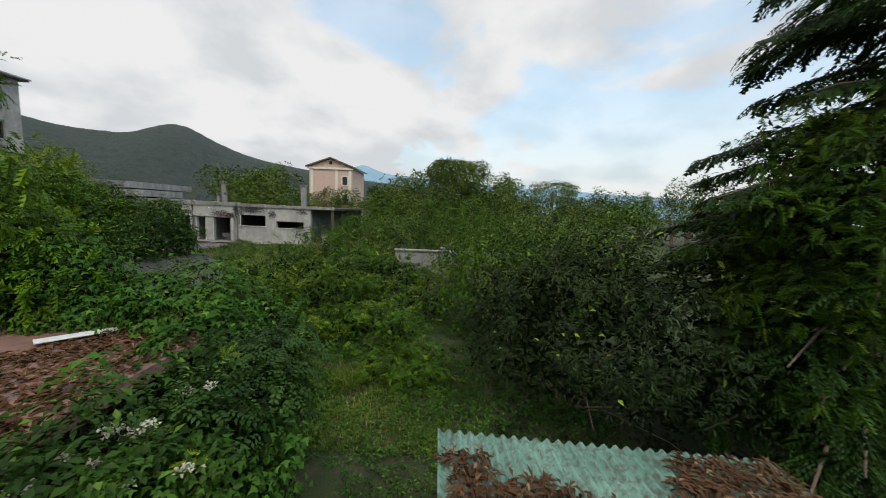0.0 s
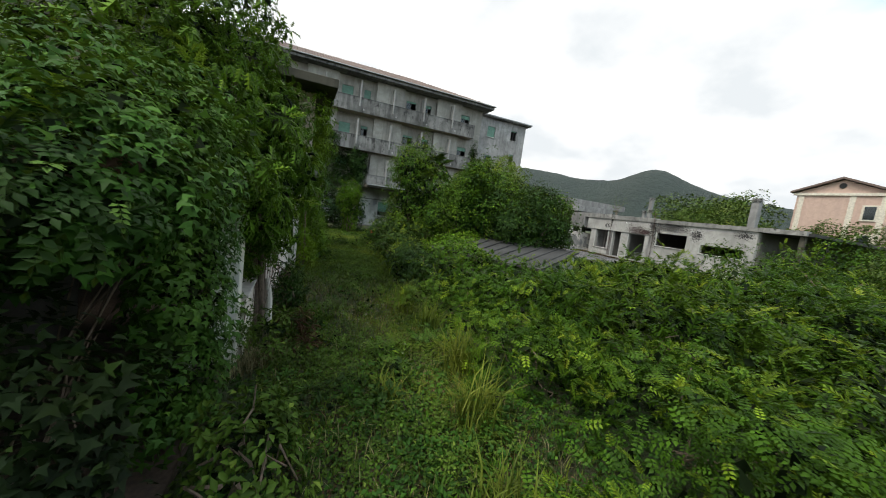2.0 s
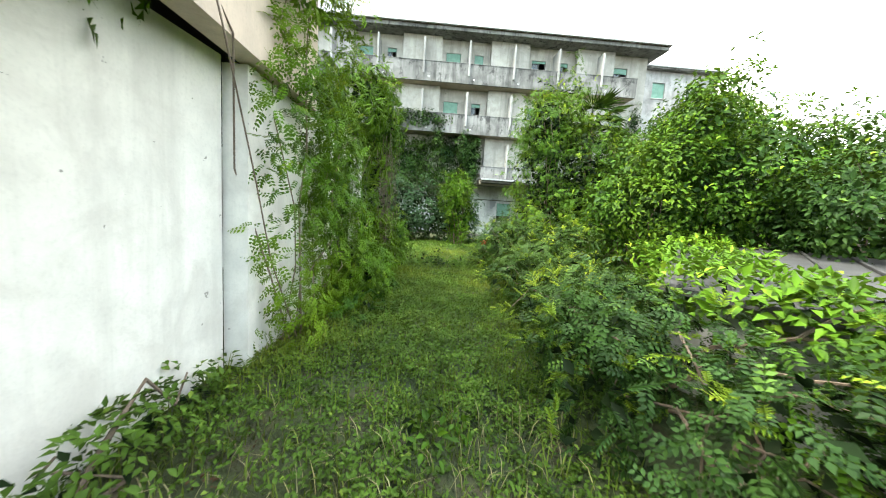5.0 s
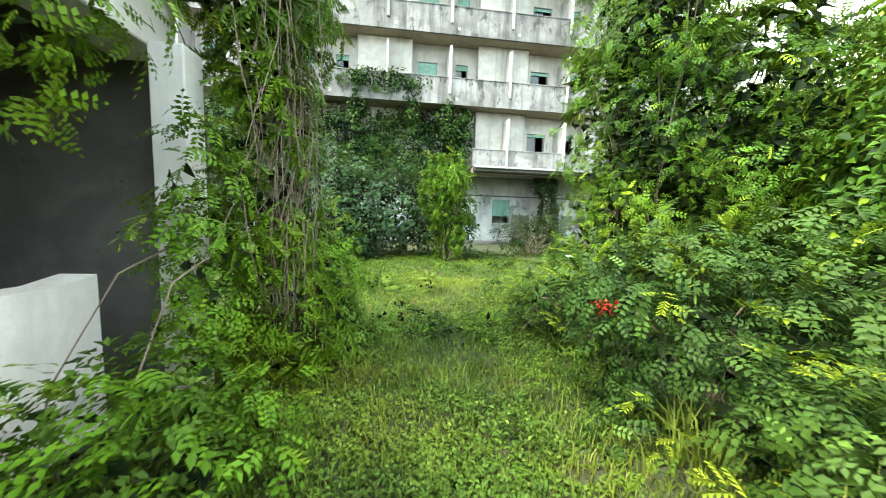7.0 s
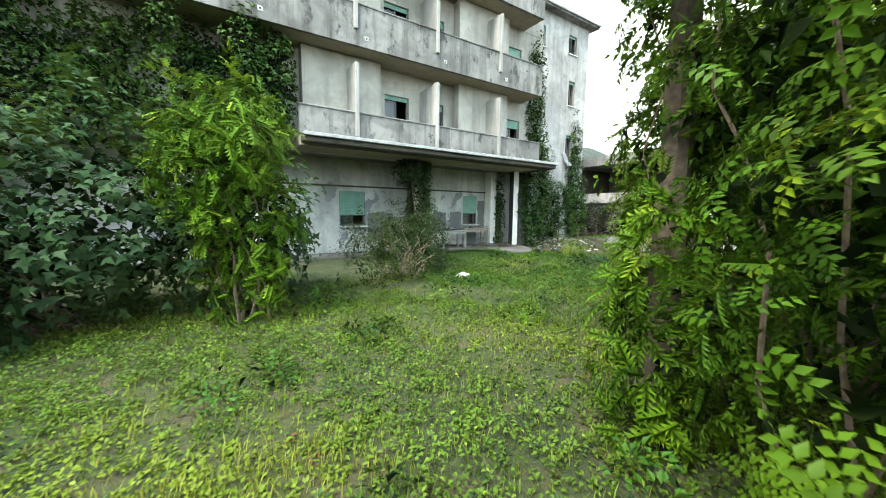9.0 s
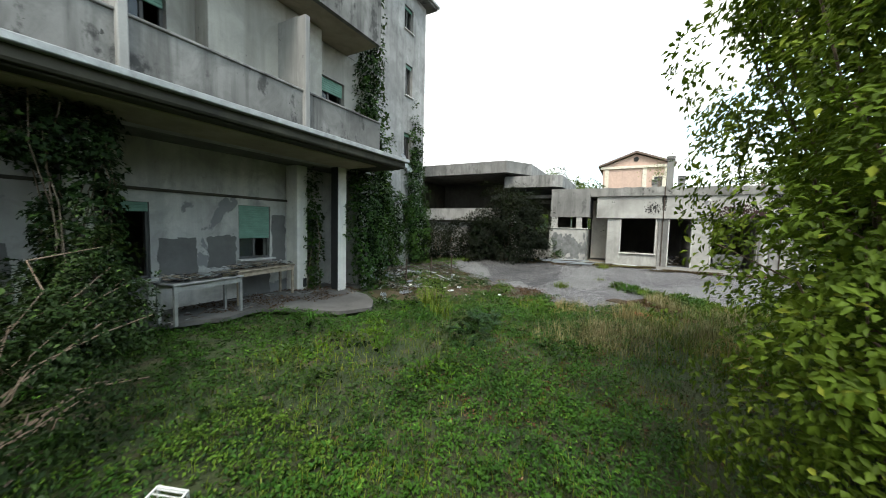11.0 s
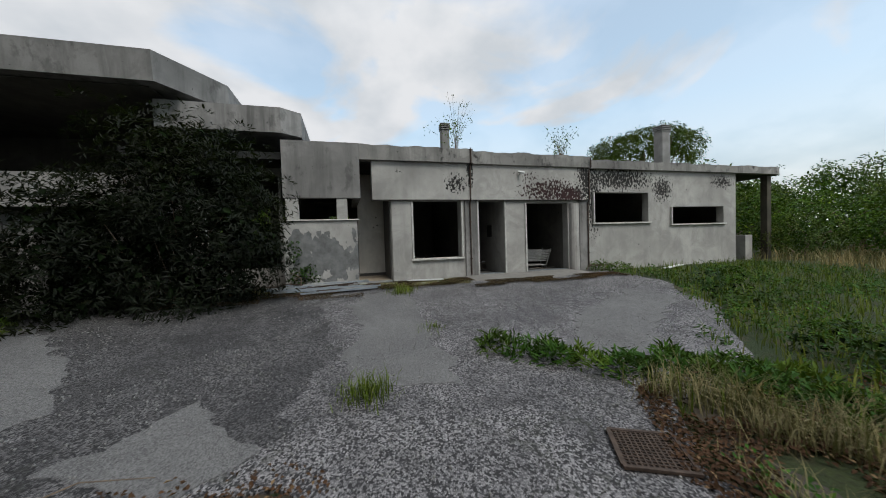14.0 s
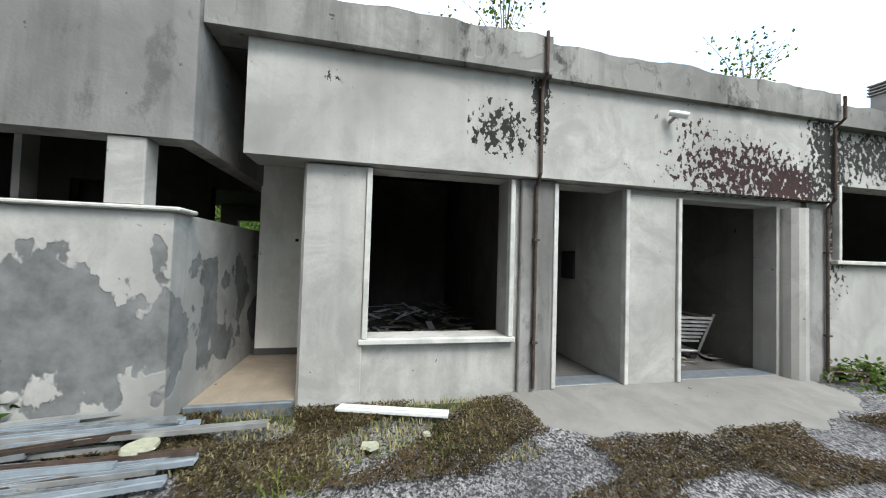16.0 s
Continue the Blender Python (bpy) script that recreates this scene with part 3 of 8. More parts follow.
def ground_z(x, y):
    """Height of the ground: higher at the low block and under the hospital, lower by the pavilion."""
    x, y = np.asarray(x, dtype=float), np.asarray(y, dtype=float)

    def ss(a, b, t):
        k = np.clip((t - a) / (b - a), 0, 1)
        return k * k * (3 - 2 * k)
    z = -0.42 + 0.40 * ss(-6.5, -0.6, x) + 0.0 * y
    z = z + 0.18 * ss(9.5, 13.5, y) * (1 - ss(-6.5, -0.6, x))
    z = z - 0.22 * ss(-6.0, -11.0, y) * (1 - ss(-14, -6, x))
    return z


# ---- foliage helpers: corners and faces as arrays ----
def unit(v):
    return v / np.maximum(np.linalg.norm(v, axis=-1, keepdims=True), 1e-9)


def leaves(rng, p, d, up, length, width, fold=0.25, droop=0.15):
    """Leaves of four triangles: base p, direction d, face normal up."""
    n = len(p)
    d = unit(d)
    side = unit(np.cross(d, up))
    up = np.cross(side, d)
    L = (length * rng.uniform(0.7, 1.25, n))[:, None]
    W = (width * rng.uniform(0.8, 1.2, n))[:, None]
    mid = p + d * L * 0.45
    tip = p + d * L - up * L * droop
    a = mid + side * W * 0.5 + up * W * fold
    b = mid - side * W * 0.5 + up * W * fold
    v = np.stack([p, a, tip, b], 1).reshape(-1, 3)
    base = np.arange(n)[:, None] * 4
    f = np.concatenate([base + np.array([[0, 1, 2]]), base + np.array([[0, 2, 3]])], 0)
    return v, f


def fronds(rng, p, d, up, length, pairs=5, lw=0.34, droop=0.35):
    """Pinnate leaves: pairs of leaflets along a drooping stalk, each leaf one joined piece."""
    n = len(p)
    d = unit(d)
    side = unit(np.cross(d, up))
    up = np.cross(side, d)
    L = (length * rng.uniform(0.6, 1.25, n))[:, None]
    cols, faces = [p], []
    prev = 0
    for k in range(pairs + 1):
        t = 0.22 + 0.78 * k / pairs
        q = p + d * L * t - up * L * droop * t * t
        dd = unit(d - up * droop * 2 * t)
        uu = unit(np.cross(side, dd))
        i = len(cols)
        cols += [q, q + side * L * 0.014]
        faces.append((prev, i, i + 1))
        prev = i
        ll = L * (0.30 - 0.16 * abs(t - 0.5)) * (4.2 / pairs) ** 0.4
        for s in ((0,) if k == pairs else (-1, 1)):
            e = unit(dd * (1.0 if s == 0 else 0.5) + side * (1.1 - 0.4 * t) * s - uu * 0.10 + rng.normal(0, 0.07, (n, 3)))
            w = unit(np.cross(e, uu)) * ll * lw * 0.5
            mid = q + e * ll * 0.42 + uu * ll * 0.05
            j = len(cols)
            cols += [mid + w, q + e * ll - uu * ll * 0.10, mid - w]
            faces += [(i, j, j + 1), (i, j + 1, j + 2)]
    m = len(cols)
    v = np.stack(cols, 1).reshape(-1, 3)
    f = (np.arange(n)[:, None, None] * m + np.array(faces)[None]).reshape(-1, 3)
    return v, f


def sprays(rng, p, d, length, size, count=7, pairs=4):
    """Arching shoots with pinnate leaves set along them, smaller towards the tip."""
    n = len(p)
    d = unit(d)
    side = unit(np.cross(d, rng.normal(0, 0.3, (n, 3)) + np.array([[0, 0, 1.0]])))
    L = (length * rng.uniform(0.5, 1.4, n))[:, None]
    P, D, U, Z = [], [], [], []
    for k in range(count):
        t = 0.15 + 0.85 * k / (count - 1)
        s = 1 if k % 2 else -1
        P.append(p + d * L * t - np.array([[0, 0, 1.0]]) * L * 0.4 * t * t)
        D.append(d * (0.6 + t * 0.5) + side * s * (1.0 - 0.75 * t) + np.array([[0, 0, 0.25 - 0.6 * t]]) + rng.normal(0, 0.15, (n, 3)))
        U.append(np.tile([[0, 0, 1.0]], (n, 1)) + rng.normal(0, 0.2, (n, 3)))
        Z.append(np.full(n, size * (1.0 - 0.55 * t)))
    return ferny(rng, np.concatenate(P), np.concatenate(D), np.concatenate(U), np.concatenate(Z), pairs + 1, 0.25)


def palmate(rng, p, d, up, size):
    """Three-lobed leaves, as ivy or fig, each one joined piece."""
    n = len(p)
    d = unit(d)
    side = unit(np.cross(d, up))
    up = np.cross(side, d)
    s = (size * rng.uniform(0.7, 1.25, n))[:, None]
    cols = [p, p + s * (side * 0.62 + d * 0.18 - up * 0.12), p + s * (side * 0.22 + d * 0.42 + up * 0.05), p + s * (d - up * 0.2),
            p + s * (d * 0.42 - side * 0.22 + up * 0.05), p + s * (d * 0.18 - side * 0.62 - up * 0.12)]
    v = np.stack(cols, 1).reshape(-1, 3)
    f = (np.arange(n)[:, None, None] * 6 + np.array([(0, 1, 2), (0, 2, 3), (0, 3, 4), (0, 4, 5)])[None]).reshape(-1, 3)
    return v, f


def ferny(rng, p, d, up, length, pairs=6, droop=0.35):
    """Fine pinnate leaves with one triangle a leaflet, each leaf one joined piece."""
    n = len(p)
    d = unit(d)
    side = unit(np.cross(d, up))
    up = np.cross(side, d)
    L = (length * rng.uniform(0.6, 1.25, n))[:, None]
    cols, faces = [], []
    for k in range(pairs + 1):
        t = 0.10 + 0.80 * k / pairs
        cols.append(p + d * L * t - up * L * droop * t * t)
    for k in range(pairs):
        t = 0.10 + 0.80 * (k + 0.5) / pairs
        dd = unit(d - up * droop * 2 * t)
        ll = L * (0.30 - 0.42 * (t - 0.45) ** 2)
        for s in (-1, 1):
            e = unit(dd * 0.62 + side * s * (1.0 - 0.3 * t) - up * 0.12 + rng.normal(0, 0.08, (n, 3)))
            cols.append((cols[k] + cols[k + 1]) / 2 + e * ll)
            faces.append((k, k + 1, len(cols) - 1))
    cols.append(p + d * L * 1.08 - up * L * droop * 1.15)
    faces.append((pairs - 1, pairs, len(cols) - 1))
    m = len(cols)
    v = np.stack(cols, 1).reshape(-1, 3)
    f = (np.arange(n)[:, None, None] * m + np.array(faces)[None]).reshape(-1, 3)
    return v, f


def blades(rng, p, length, width, lean=0.5, curve=0.6):
    """Grass blades of three triangles, bent over."""
    n = len(p)
    a = rng.uniform(0, 2 * math.pi, n)
    d = np.stack([np.cos(a), np.sin(a), np.zeros(n)], 1)
    s = np.stack([-np.sin(a), np.cos(a), np.zeros(n)], 1)
    L = (length * rng.uniform(0.5, 1.3, n))[:, None]
    w = (width * rng.uniform(0.7, 1.3, n))[:, None]
    ln = (lean * rng.uniform(0.2, 1.2, n))[:, None]
    z = np.array([[0, 0, 1.0]])
    m1 = p + L * 0.55 * unit(z + d * ln * 0.6)
    m2 = m1 + L * 0.5 * unit(z * (1 - curve * ln) + d * (ln + curve * ln))
    v = np.stack([p - s * w * 0.5, p + s * w * 0.5, m1 - s * w * 0.45, m1 + s * w * 0.45, m2], 1).reshape(-1, 3)
    b = np.arange(n)[:, None] * 5
    f = np.concatenate([b + np.array([[0, 1, 3]]), b + np.array([[0, 3, 2]]), b + np.array([[2, 3, 4]])], 0)
    return v, f


def ground_points(rng, n, x0, x1, y0, y1, keep, clump=0.0):
    """Points on the ground where keep(x, y) says so; clump: how unevenly."""
    x, y = rng.uniform(x0, x1, n), rng.uniform(y0, y1, n)
    ok = keep(x, y)
    if clump:
        f = 0.5 + 0.25 * (np.sin(x * 2.3 + 1.7 * np.sin(y * 1.1)) + np.sin(y * 2.9 + 1.3 * np.sin(x * 1.7)))
        ok &= rng.uniform(0, 1, n) > clump * f
    x, y = x[ok], y[ok]
    return np.stack([x, y, ground_z(x, y)], 1)


def shell(rng, n, blobs, inner=0.72, rough=0.22, floor=None):
    """Points and outward directions spread over ellipsoids (x, y, z, rx, ry, rz), uneven outline."""
    b = np.array(blobs, dtype=float)
    area = (b[:, 3] * b[:, 4] + b[:, 4] * b[:, 5] + b[:, 3] * b[:, 5])
    k = rng.choice(len(b), n, p=area / area.sum())
    u = unit(rng.normal(size=(n, 3)))
    ph = rng.uniform(0, 6.28, 3)
    wob = 1 + rough * (np.sin(u[:, 0] * 5.1 + k * 2.0 + ph[0]) * np.sin(u[:, 1] * 4.3 + k + ph[1]) + 0.6 * np.sin(u[:, 2] * 9.7 + u[:, 0] * 7.0 + ph[2]))
    r = wob * (1 - (1 - inner) * rng.uniform(0, 1, n) ** 2.0)
    p = b[k, :3] + u * r[:, None] * b[k, 3:]
    nrm = unit(u / b[k, 3:])
    # leave out points deep in another blob
    keep = np.ones(n, bool)
    for i in range(len(b)):
        dist = (((p - b[i, :3]) / b[i, 3:]) ** 2).sum(1)
        keep &= (k == i) | (dist > 0.45)
    if floor is not None:
        keep &= p[:, 2] > ground_z(p[:, 0], p[:, 1]) + floor
    return p[keep], nrm[keep]


def leaf_dirs(rng, nrm, outward=0.6, sag=0.35, spread=0.7):
    n = len(nrm)
    d = unit(nrm * outward + rng.normal(0, spread, (n, 3)) + np.array([0, 0, -sag]))
    up = unit(nrm * 0.6 + np.array([0, 0, 0.8]) + rng.normal(0, 0.35, (n, 3)))
    return d, up


def whorls(rng, p, nrm, m, radius, sag=0.35, spread=0.7):
    """Gathers leaves into shoots: m leaves fanned out round each point, the shoot turned up to the light."""
    k = len(p) * m
    n1 = unit(nrm * 0.8 + np.array([0, 0, 0.45]) + rng.normal(0, 0.12, p.shape))
    t1 = unit(np.cross(n1, rng.normal(size=p.shape)))
    t2 = np.cross(n1, t1)
    grow = rng.uniform(0.6, 1.35, len(p))
    P, N, A, B, G = (np.repeat(q, m, 0) for q in (p, n1, t1, t2, grow[:, None] * radius))
    a, rad = rng.uniform(0, 6.28, k)[:, None], np.sqrt(rng.uniform(0, 1, k))[:, None]
    T = A * np.cos(a) + B * np.sin(a)
    z = np.array([[0, 0, 1.0]])
    q = P + T * rad * G + N * G * (0.42 - 0.75 * rad * rad) + rng.normal(0, 0.10, (k, 3)) * G
    d = unit(T * (0.35 + 0.8 * rad) + N * (0.62 - 0.55 * rad) - z * sag * rad + rng.normal(0, spread * 0.36, (k, 3)))
    up = unit(N + z * 0.45 + rng.normal(0, 0.22, (k, 3)))
    return q, d, up


def stems(rng, base, blobs, count, r0=0.05, r1=0.008, wander=0.25, n=5):
    """Wandering stems from the base out into the blobs."""
    bm = bmesh.new()
    for _ in range(count):
        b = blobs[rng.integers(len(blobs))]
        u = unit(rng.normal(size=3))
        end = np.array(b[:3]) + u * np.array(b[3:]) * 0.92
        st = np.array(base) + rng.normal(0, 0.12, 3) * np.array([1, 1, 0])
        pts = []
        for i in range(6):
            t = i / 5
            q = st * (1 - t) + end * t + np.array([0, 0, 0.25 * math.sin(t * 3.1)])
            pts.append(q + (rng.normal(0, wander * 0.4, 3) if 0 < i else 0))
        tube(bm, pts, r0 * rng.uniform(0.6, 1.2), r1, n)
    return bm

# ---- ground, yard, hills ----
def axis_steps(a, b, fine, lo, hi, grow=1.25):
    out = list(np.arange(a, b + 1e-6, fine))
    s, x = fine, b
    while x < hi:
        s *= grow
        x += s
        out.append(x)
    s, x = fine, a
    while x > lo:
        s *= grow
        x -= s
        out.insert(0, x)
    return np.array(out)


YARD = [(-0.2, -0.2), (-2.6, -0.1), (-4.5, 0.9), (-6.0, 2.4), (-7.1, 3.6), (-7.2, 5.2), (-8.1, 5.8), (-9.1, 5.9), (-9.6, 6.5), (-9.0, 7.85), (-8.3, 8.15), (-7.4, 8.6),
        (-7.3, 9.6), (-7.4, 10.3), (-6.0, 11.7), (-3.6, 14.8), (-2.0, 15.3), (-0.2, 15.3)]


def in_poly(pts):
    """Signed distance to a polygon's edge, positive inside."""
    def inside(x, y):
        c, best = False, 1e9
        for (ax, ay), (bx, by) in zip(pts, pts[1:] + pts[:1]):
            if (ay > y) != (by > y) and x < (bx - ax) * (y - ay) / (by - ay) + ax:
                c = not c
            t = max(0.0, min(1.0, ((x - ax) * (bx - ax) + (y - ay) * (by - ay)) / ((bx - ax) ** 2 + (by - ay) ** 2)))
            best = min(best, math.hypot(x - ax - t * (bx - ax), y - ay - t * (by - ay)))
        return best if c else -best
    return inside


yard = in_poly(YARD)
gx, gy = axis_steps(-36, 4, 0.5, -2500, 2500), axis_steps(-26, 20, 0.5, -2500, 2500)
GX, GY = np.meshgrid(gx, gy, indexing="ij")
GZ = ground_z(GX, GY)
near = np.exp(-((GX + 15) / 40.0) ** 2 - ((GY + 3) / 40.0) ** 2)
rough_xy = np.array([[noise.noise((x * 0.7, y * 0.7, 0.0)) * 0.06 + noise.noise((x * 2.3, y * 2.3, 5.0)) * 0.03 for y in gy] for x in gx])
soft = np.clip((-1.2 - GX) / 4, 0, 1)
flat = np.array([[min(1.0, max(0.0, -yard(x, y) / 0.9)) if -12 < x < 1 and -2 < y < 17 else 1.0 for y in gy] for x in gx])
GZ = GZ + rough_xy * near * soft * flat
idx = np.arange(GX.size).reshape(GX.shape)
quads = np.stack([idx[:-1, :-1], idx[1:, :-1], idx[1:, 1:], idx[:-1, 1:]], -1).reshape(-1, 4)
gme = mesh_np("ground", np.stack([GX, GY, GZ], -1).reshape(-1, 3), quads, M["soil"], True)
tagged(new("ground", gme), "overgrown soil with moss, weeds and grass thatch", "ground", kind="structure")


def slab_on_ground(name, outline, thick, mat, label, lift=0.03, ragged=0.12, category="pavement", step=0.4):
    """A thin paved sheet that follows the ground inside an outline given as a function of x, y (inside > 0)."""
    x0, x1, y0, y1, inside = outline
    xs, ys = np.arange(x0, x1, step), np.arange(y0, y1, step)
    val = np.array([[inside(x, y) + 0.30 * noise.noise((x * 0.9, y * 0.9, 7.0)) + ragged * noise.noise((x * 3.7, y * 3.7, 1.0)) + ragged * 0.6 * noise.noise((x * 11.0, y * 11.0, 3.0)) for y in ys] for x in xs])
    bm = bmesh.new()
    vd = {}

    def vert(x, y):
        key = (round(x, 4), round(y, 4))
        if key not in vd:
            vd[key] = bm.verts.new((x, y, float(ground_z(x, y)) + lift + 0.012 * noise.noise((x * 1.3, y * 1.3, 4.0))))
        return vd[key]
    for i in range(len(xs) - 1):
        for j in range(len(ys) - 1):
            ring = [(i, j), (i + 1, j), (i + 1, j + 1), (i, j + 1)]
            out = []
            for (a, b), (c, d) in zip(ring, ring[1:] + ring[:1]):
                va, vb = val[a, b], val[c, d]
                if va > 0:
                    out.append((xs[a], ys[b]))
                if (va > 0) != (vb > 0):
                    k = va / (va - vb)
                    out.append((xs[a] + (xs[c] - xs[a]) * k, ys[b] + (ys[d] - ys[b]) * k))
            vs = list(dict.fromkeys(vert(*q) for q in out))
            if len(vs) >= 3:
                bm.faces.new(vs)
    top = list(bm.faces)
    r = bmesh.ops.extrude_face_region(bm, geom=top)
    for g in r["geom"]:
        if isinstance(g, bmesh.types.BMVert):
            g.co.z -= thick
    ob = part(name, bm, mat)
    return tagged(ob, label, category, kind="structure")


slab_on_ground("pavement_1", (-11.0, 0.0, -1.0, 15.8, yard), 0.06, M["asphalt"], "worn grey asphalt yard with loose chippings", 0.026, 0.10, step=0.11)


def patch(name, pts, label, lift):
    x, y = [p[0] for p in pts], [p[1] for p in pts]
    slab_on_ground(name, (min(x) - 0.5, max(x) + 0.5, min(y) - 0.5, max(y) + 0.5, in_poly(pts)), 0.03, M["screed"], label, lift - 0.026, 0.20, step=0.10)


patch("pavement_2", [(-5.7, 5.4), (-6.4, 4.5), (-5.2, 3.0), (-3.9, 0.9), (-3.0, 1.6), (-3.9, 3.2), (-4.5, 4.3)], "pale cement patch on the asphalt yard", 0.060)
patch("pavement_3", [(-1.4, 7.9), (-1.5, 6.8), (-4.2, 6.9), (-6.3, 6.9), (-6.1, 8.3), (-4.0, 8.0)], "pale cement strip on the asphalt yard", 0.057)
patch("pavement_4", [(-1.2, 14.9), (-2.4, 13.2), (-5.6, 10.9), (-6.3, 11.5), (-3.4, 14.3)], "pale cement strip on the asphalt yard", 0.060)
patch("pavement_5", [(-5.9, 9.7), (-6.9, 8.9), (-7.4, 9.5), (-6.7, 10.3)], "pale cement patch on the asphalt yard", 0.060)
slab_on_ground("pavement_8", (-8.0, 0.0, 7.6, 14.6, in_poly([(-7.3, 9.5), (-6.6, 8.7), (-4.6, 8.4), (-2.4, 8.8), (-1.0, 9.4), (-1.0, 13.0), (-3.2, 13.6), (-5.6, 11.6), (-7.0, 10.3)])), 0.03, M["asphalt_dark"], "darker asphalt area before the portico", 0.030, 0.25, step=0.12)
slab_on_ground("mud_patch", (-10.0, -6.4, 7.4, 11.2, in_poly([(-9.3, 8.2), (-7.5, 8.4), (-7.1, 9.6), (-7.3, 10.5), (-8.2, 10.3), (-9.0, 9.3)])), 0.03, M["mud"], "damp brown soil at the yard edge", 0.012, 0.15, step=0.10)
slab_on_ground("mud_patch", (-12.6, -7.8, 9.4, 13.2, in_poly([(-12.0, 12.2), (-11.9, 11.3), (-11.0, 10.8), (-9.9, 10.3), (-8.9, 9.9), (-8.3, 10.4), (-9.0, 11.2), (-10.0, 11.9), (-10.8, 12.6), (-11.5, 12.8)])), 0.03, M["mossmud"], "olive-brown mossy earth beside the rubble", 0.035, 0.2, step=0.10)
slab_on_ground("mud_patch", (-10.4, -7.0, 3.6, 6.6, in_poly([(-9.9, 5.4), (-9.2, 4.4), (-8.0, 4.3), (-7.4, 5.0), (-8.2, 5.8), (-9.2, 5.9)])), 0.03, M["mud"], "dark soil and litter at the yard corner", 0.012, 0.15, step=0.10)
nu, nv = 15, 61
ru, rvv = np.meshgrid(np.linspace(0, 1, nu), np.linspace(0, 1, nv), indexing="ij")
ry_ = 0.55 + 4.35 * rvv
edge = np.clip(np.sin(np.clip(rvv, 0, 1) * math.pi), 0, 1) ** 0.35
rx_ = -0.004 - ru * (0.12 + 0.98 * edge + 0.06 * np.sin(rvv * 23) + 0.04 * np.sin(rvv * 61))
rz_ = np.where(ru > 0.99, ground_z(rx_, ry_) - 0.02, ground_z(rx_, ry_) + 0.036 + (0.098 - ground_z(-0.004, 2.0) - 0.036) * (1 - ru ** 1.6) * np.clip(edge * 1.25, 0, 1))
ri = np.arange(nu * nv).reshape(nu, nv)
bm = mesh_np("pavement_6", np.stack([rx_, ry_, rz_], -1).reshape(-1, 3), np.stack([ri[:-1, :-1], ri[:-1, 1:], ri[1:, 1:], ri[1:, :-1]], -1).reshape(-1, 4), M["rampcement"], True)
tagged(part("pavement_6", bm), "cement ramp before the two doorways", "pavement", kind="structure")
slab_on_ground("pavement_7", (-17.5, -11.5, 10.6, 14.3, in_poly([(-17.0, 14.3), (-16.7, 13.2), (-15.6, 12.6), (-14.9, 12.8), (-14.4, 12.2), (-14.0, 11.4), (-13.2, 11.15), (-12.7, 11.5), (-12.3, 12.1), (-12.05, 13.2), (-11.8, 14.3)])), 0.08, M["terrace"], "cement terrace under the hospital canopy", 0.16, 0.04, step=0.09)


def ridge(name, cx, cy, profile, mat, label):
    """A hill range standing far off, from its skyline: (way along, height)."""
    ang = math.atan2(cy + 19, cx + 33)
    n, k = 220, 14
    ps, ph = [q[0] for q in profile], [q[1] for q in profile]
    span = ps[-1] - ps[0]
    vs = np.zeros((n, k, 3))
    for i in range(n):
        s = ps[0] + span * i / (n - 1)
        h = sum(np.interp(s + o * span * 0.012, ps, ph) for o in (-1, -0.5, 0, 0.5, 1)) / 5
        h *= 1 + 0.012 * noise.noise((s * 40 / span, 0.3, 0)) + 0.010 * noise.noise((s * 170 / span, 0.9, 0)) + 0.008 * noise.noise((s * 420 / span, 0.9, 2))
        for j in range(k):
            t = j / (k - 1)
            d = (1 - t) * -1.6 * h
            wob = 1 + 0.04 * noise.noise((s * 12 / span, t * 4, 1.0)) * (1 - t)
            vs[i, j] = (cx - math.sin(ang) * s + math.cos(ang) * d, cy + math.cos(ang) * s + math.sin(ang) * d, h * math.sin(t * math.pi / 2) * wob)
    ii = np.arange(n * k).reshape(n, k)
    q = np.stack([ii[:-1, :-1], ii[1:, :-1], ii[1:, 1:], ii[:-1, 1:]], -1).reshape(-1, 4)
    return tagged(new(name, mesh_np(name, vs.reshape(-1, 3), q, mat, True)), label, "hills", kind="structure")


ridge("backdrop_hills", 760, 430, [(-900, 40), (-560, 62), (-300, 72), (-135, 88), (-49, 98), (27, 118), (60, 138), (80, 147), (100, 156), (116, 158), (135, 150), (152, 141), (185, 127), (215, 126), (250, 124), (290, 128), (330, 138), (420, 150), (560, 165), (900, 120)],
      M["hill"], "dark wooded hills behind the trees")
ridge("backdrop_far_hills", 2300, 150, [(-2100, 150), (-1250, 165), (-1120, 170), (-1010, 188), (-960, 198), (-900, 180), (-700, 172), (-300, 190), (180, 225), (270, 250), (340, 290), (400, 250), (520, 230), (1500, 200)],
      M["farhill"], "far mountains on the skyline, haze put into their blue colour")

# ---- four-storey hospital wing ----
HX0, HX1 = -46.0, -10.9      # wing's ends
WY = 13.0                    # wall line of the upper floors
BY = 11.83                   # balcony fronts
hosp = empty("hospital_wing", (-28, 18, -0.3), "abandoned four-storey hospital wing with stained concrete balconies", "building")
FLOORS = ((1, 3.30, 4.40), (2, 6.38, 7.55), (3, 9.47, 10.65))   # number, slab underside, parapet top
BAY = 2.875                   # fin to fin
fin_x = [-14.53 - BAY * i for i in range(11)]


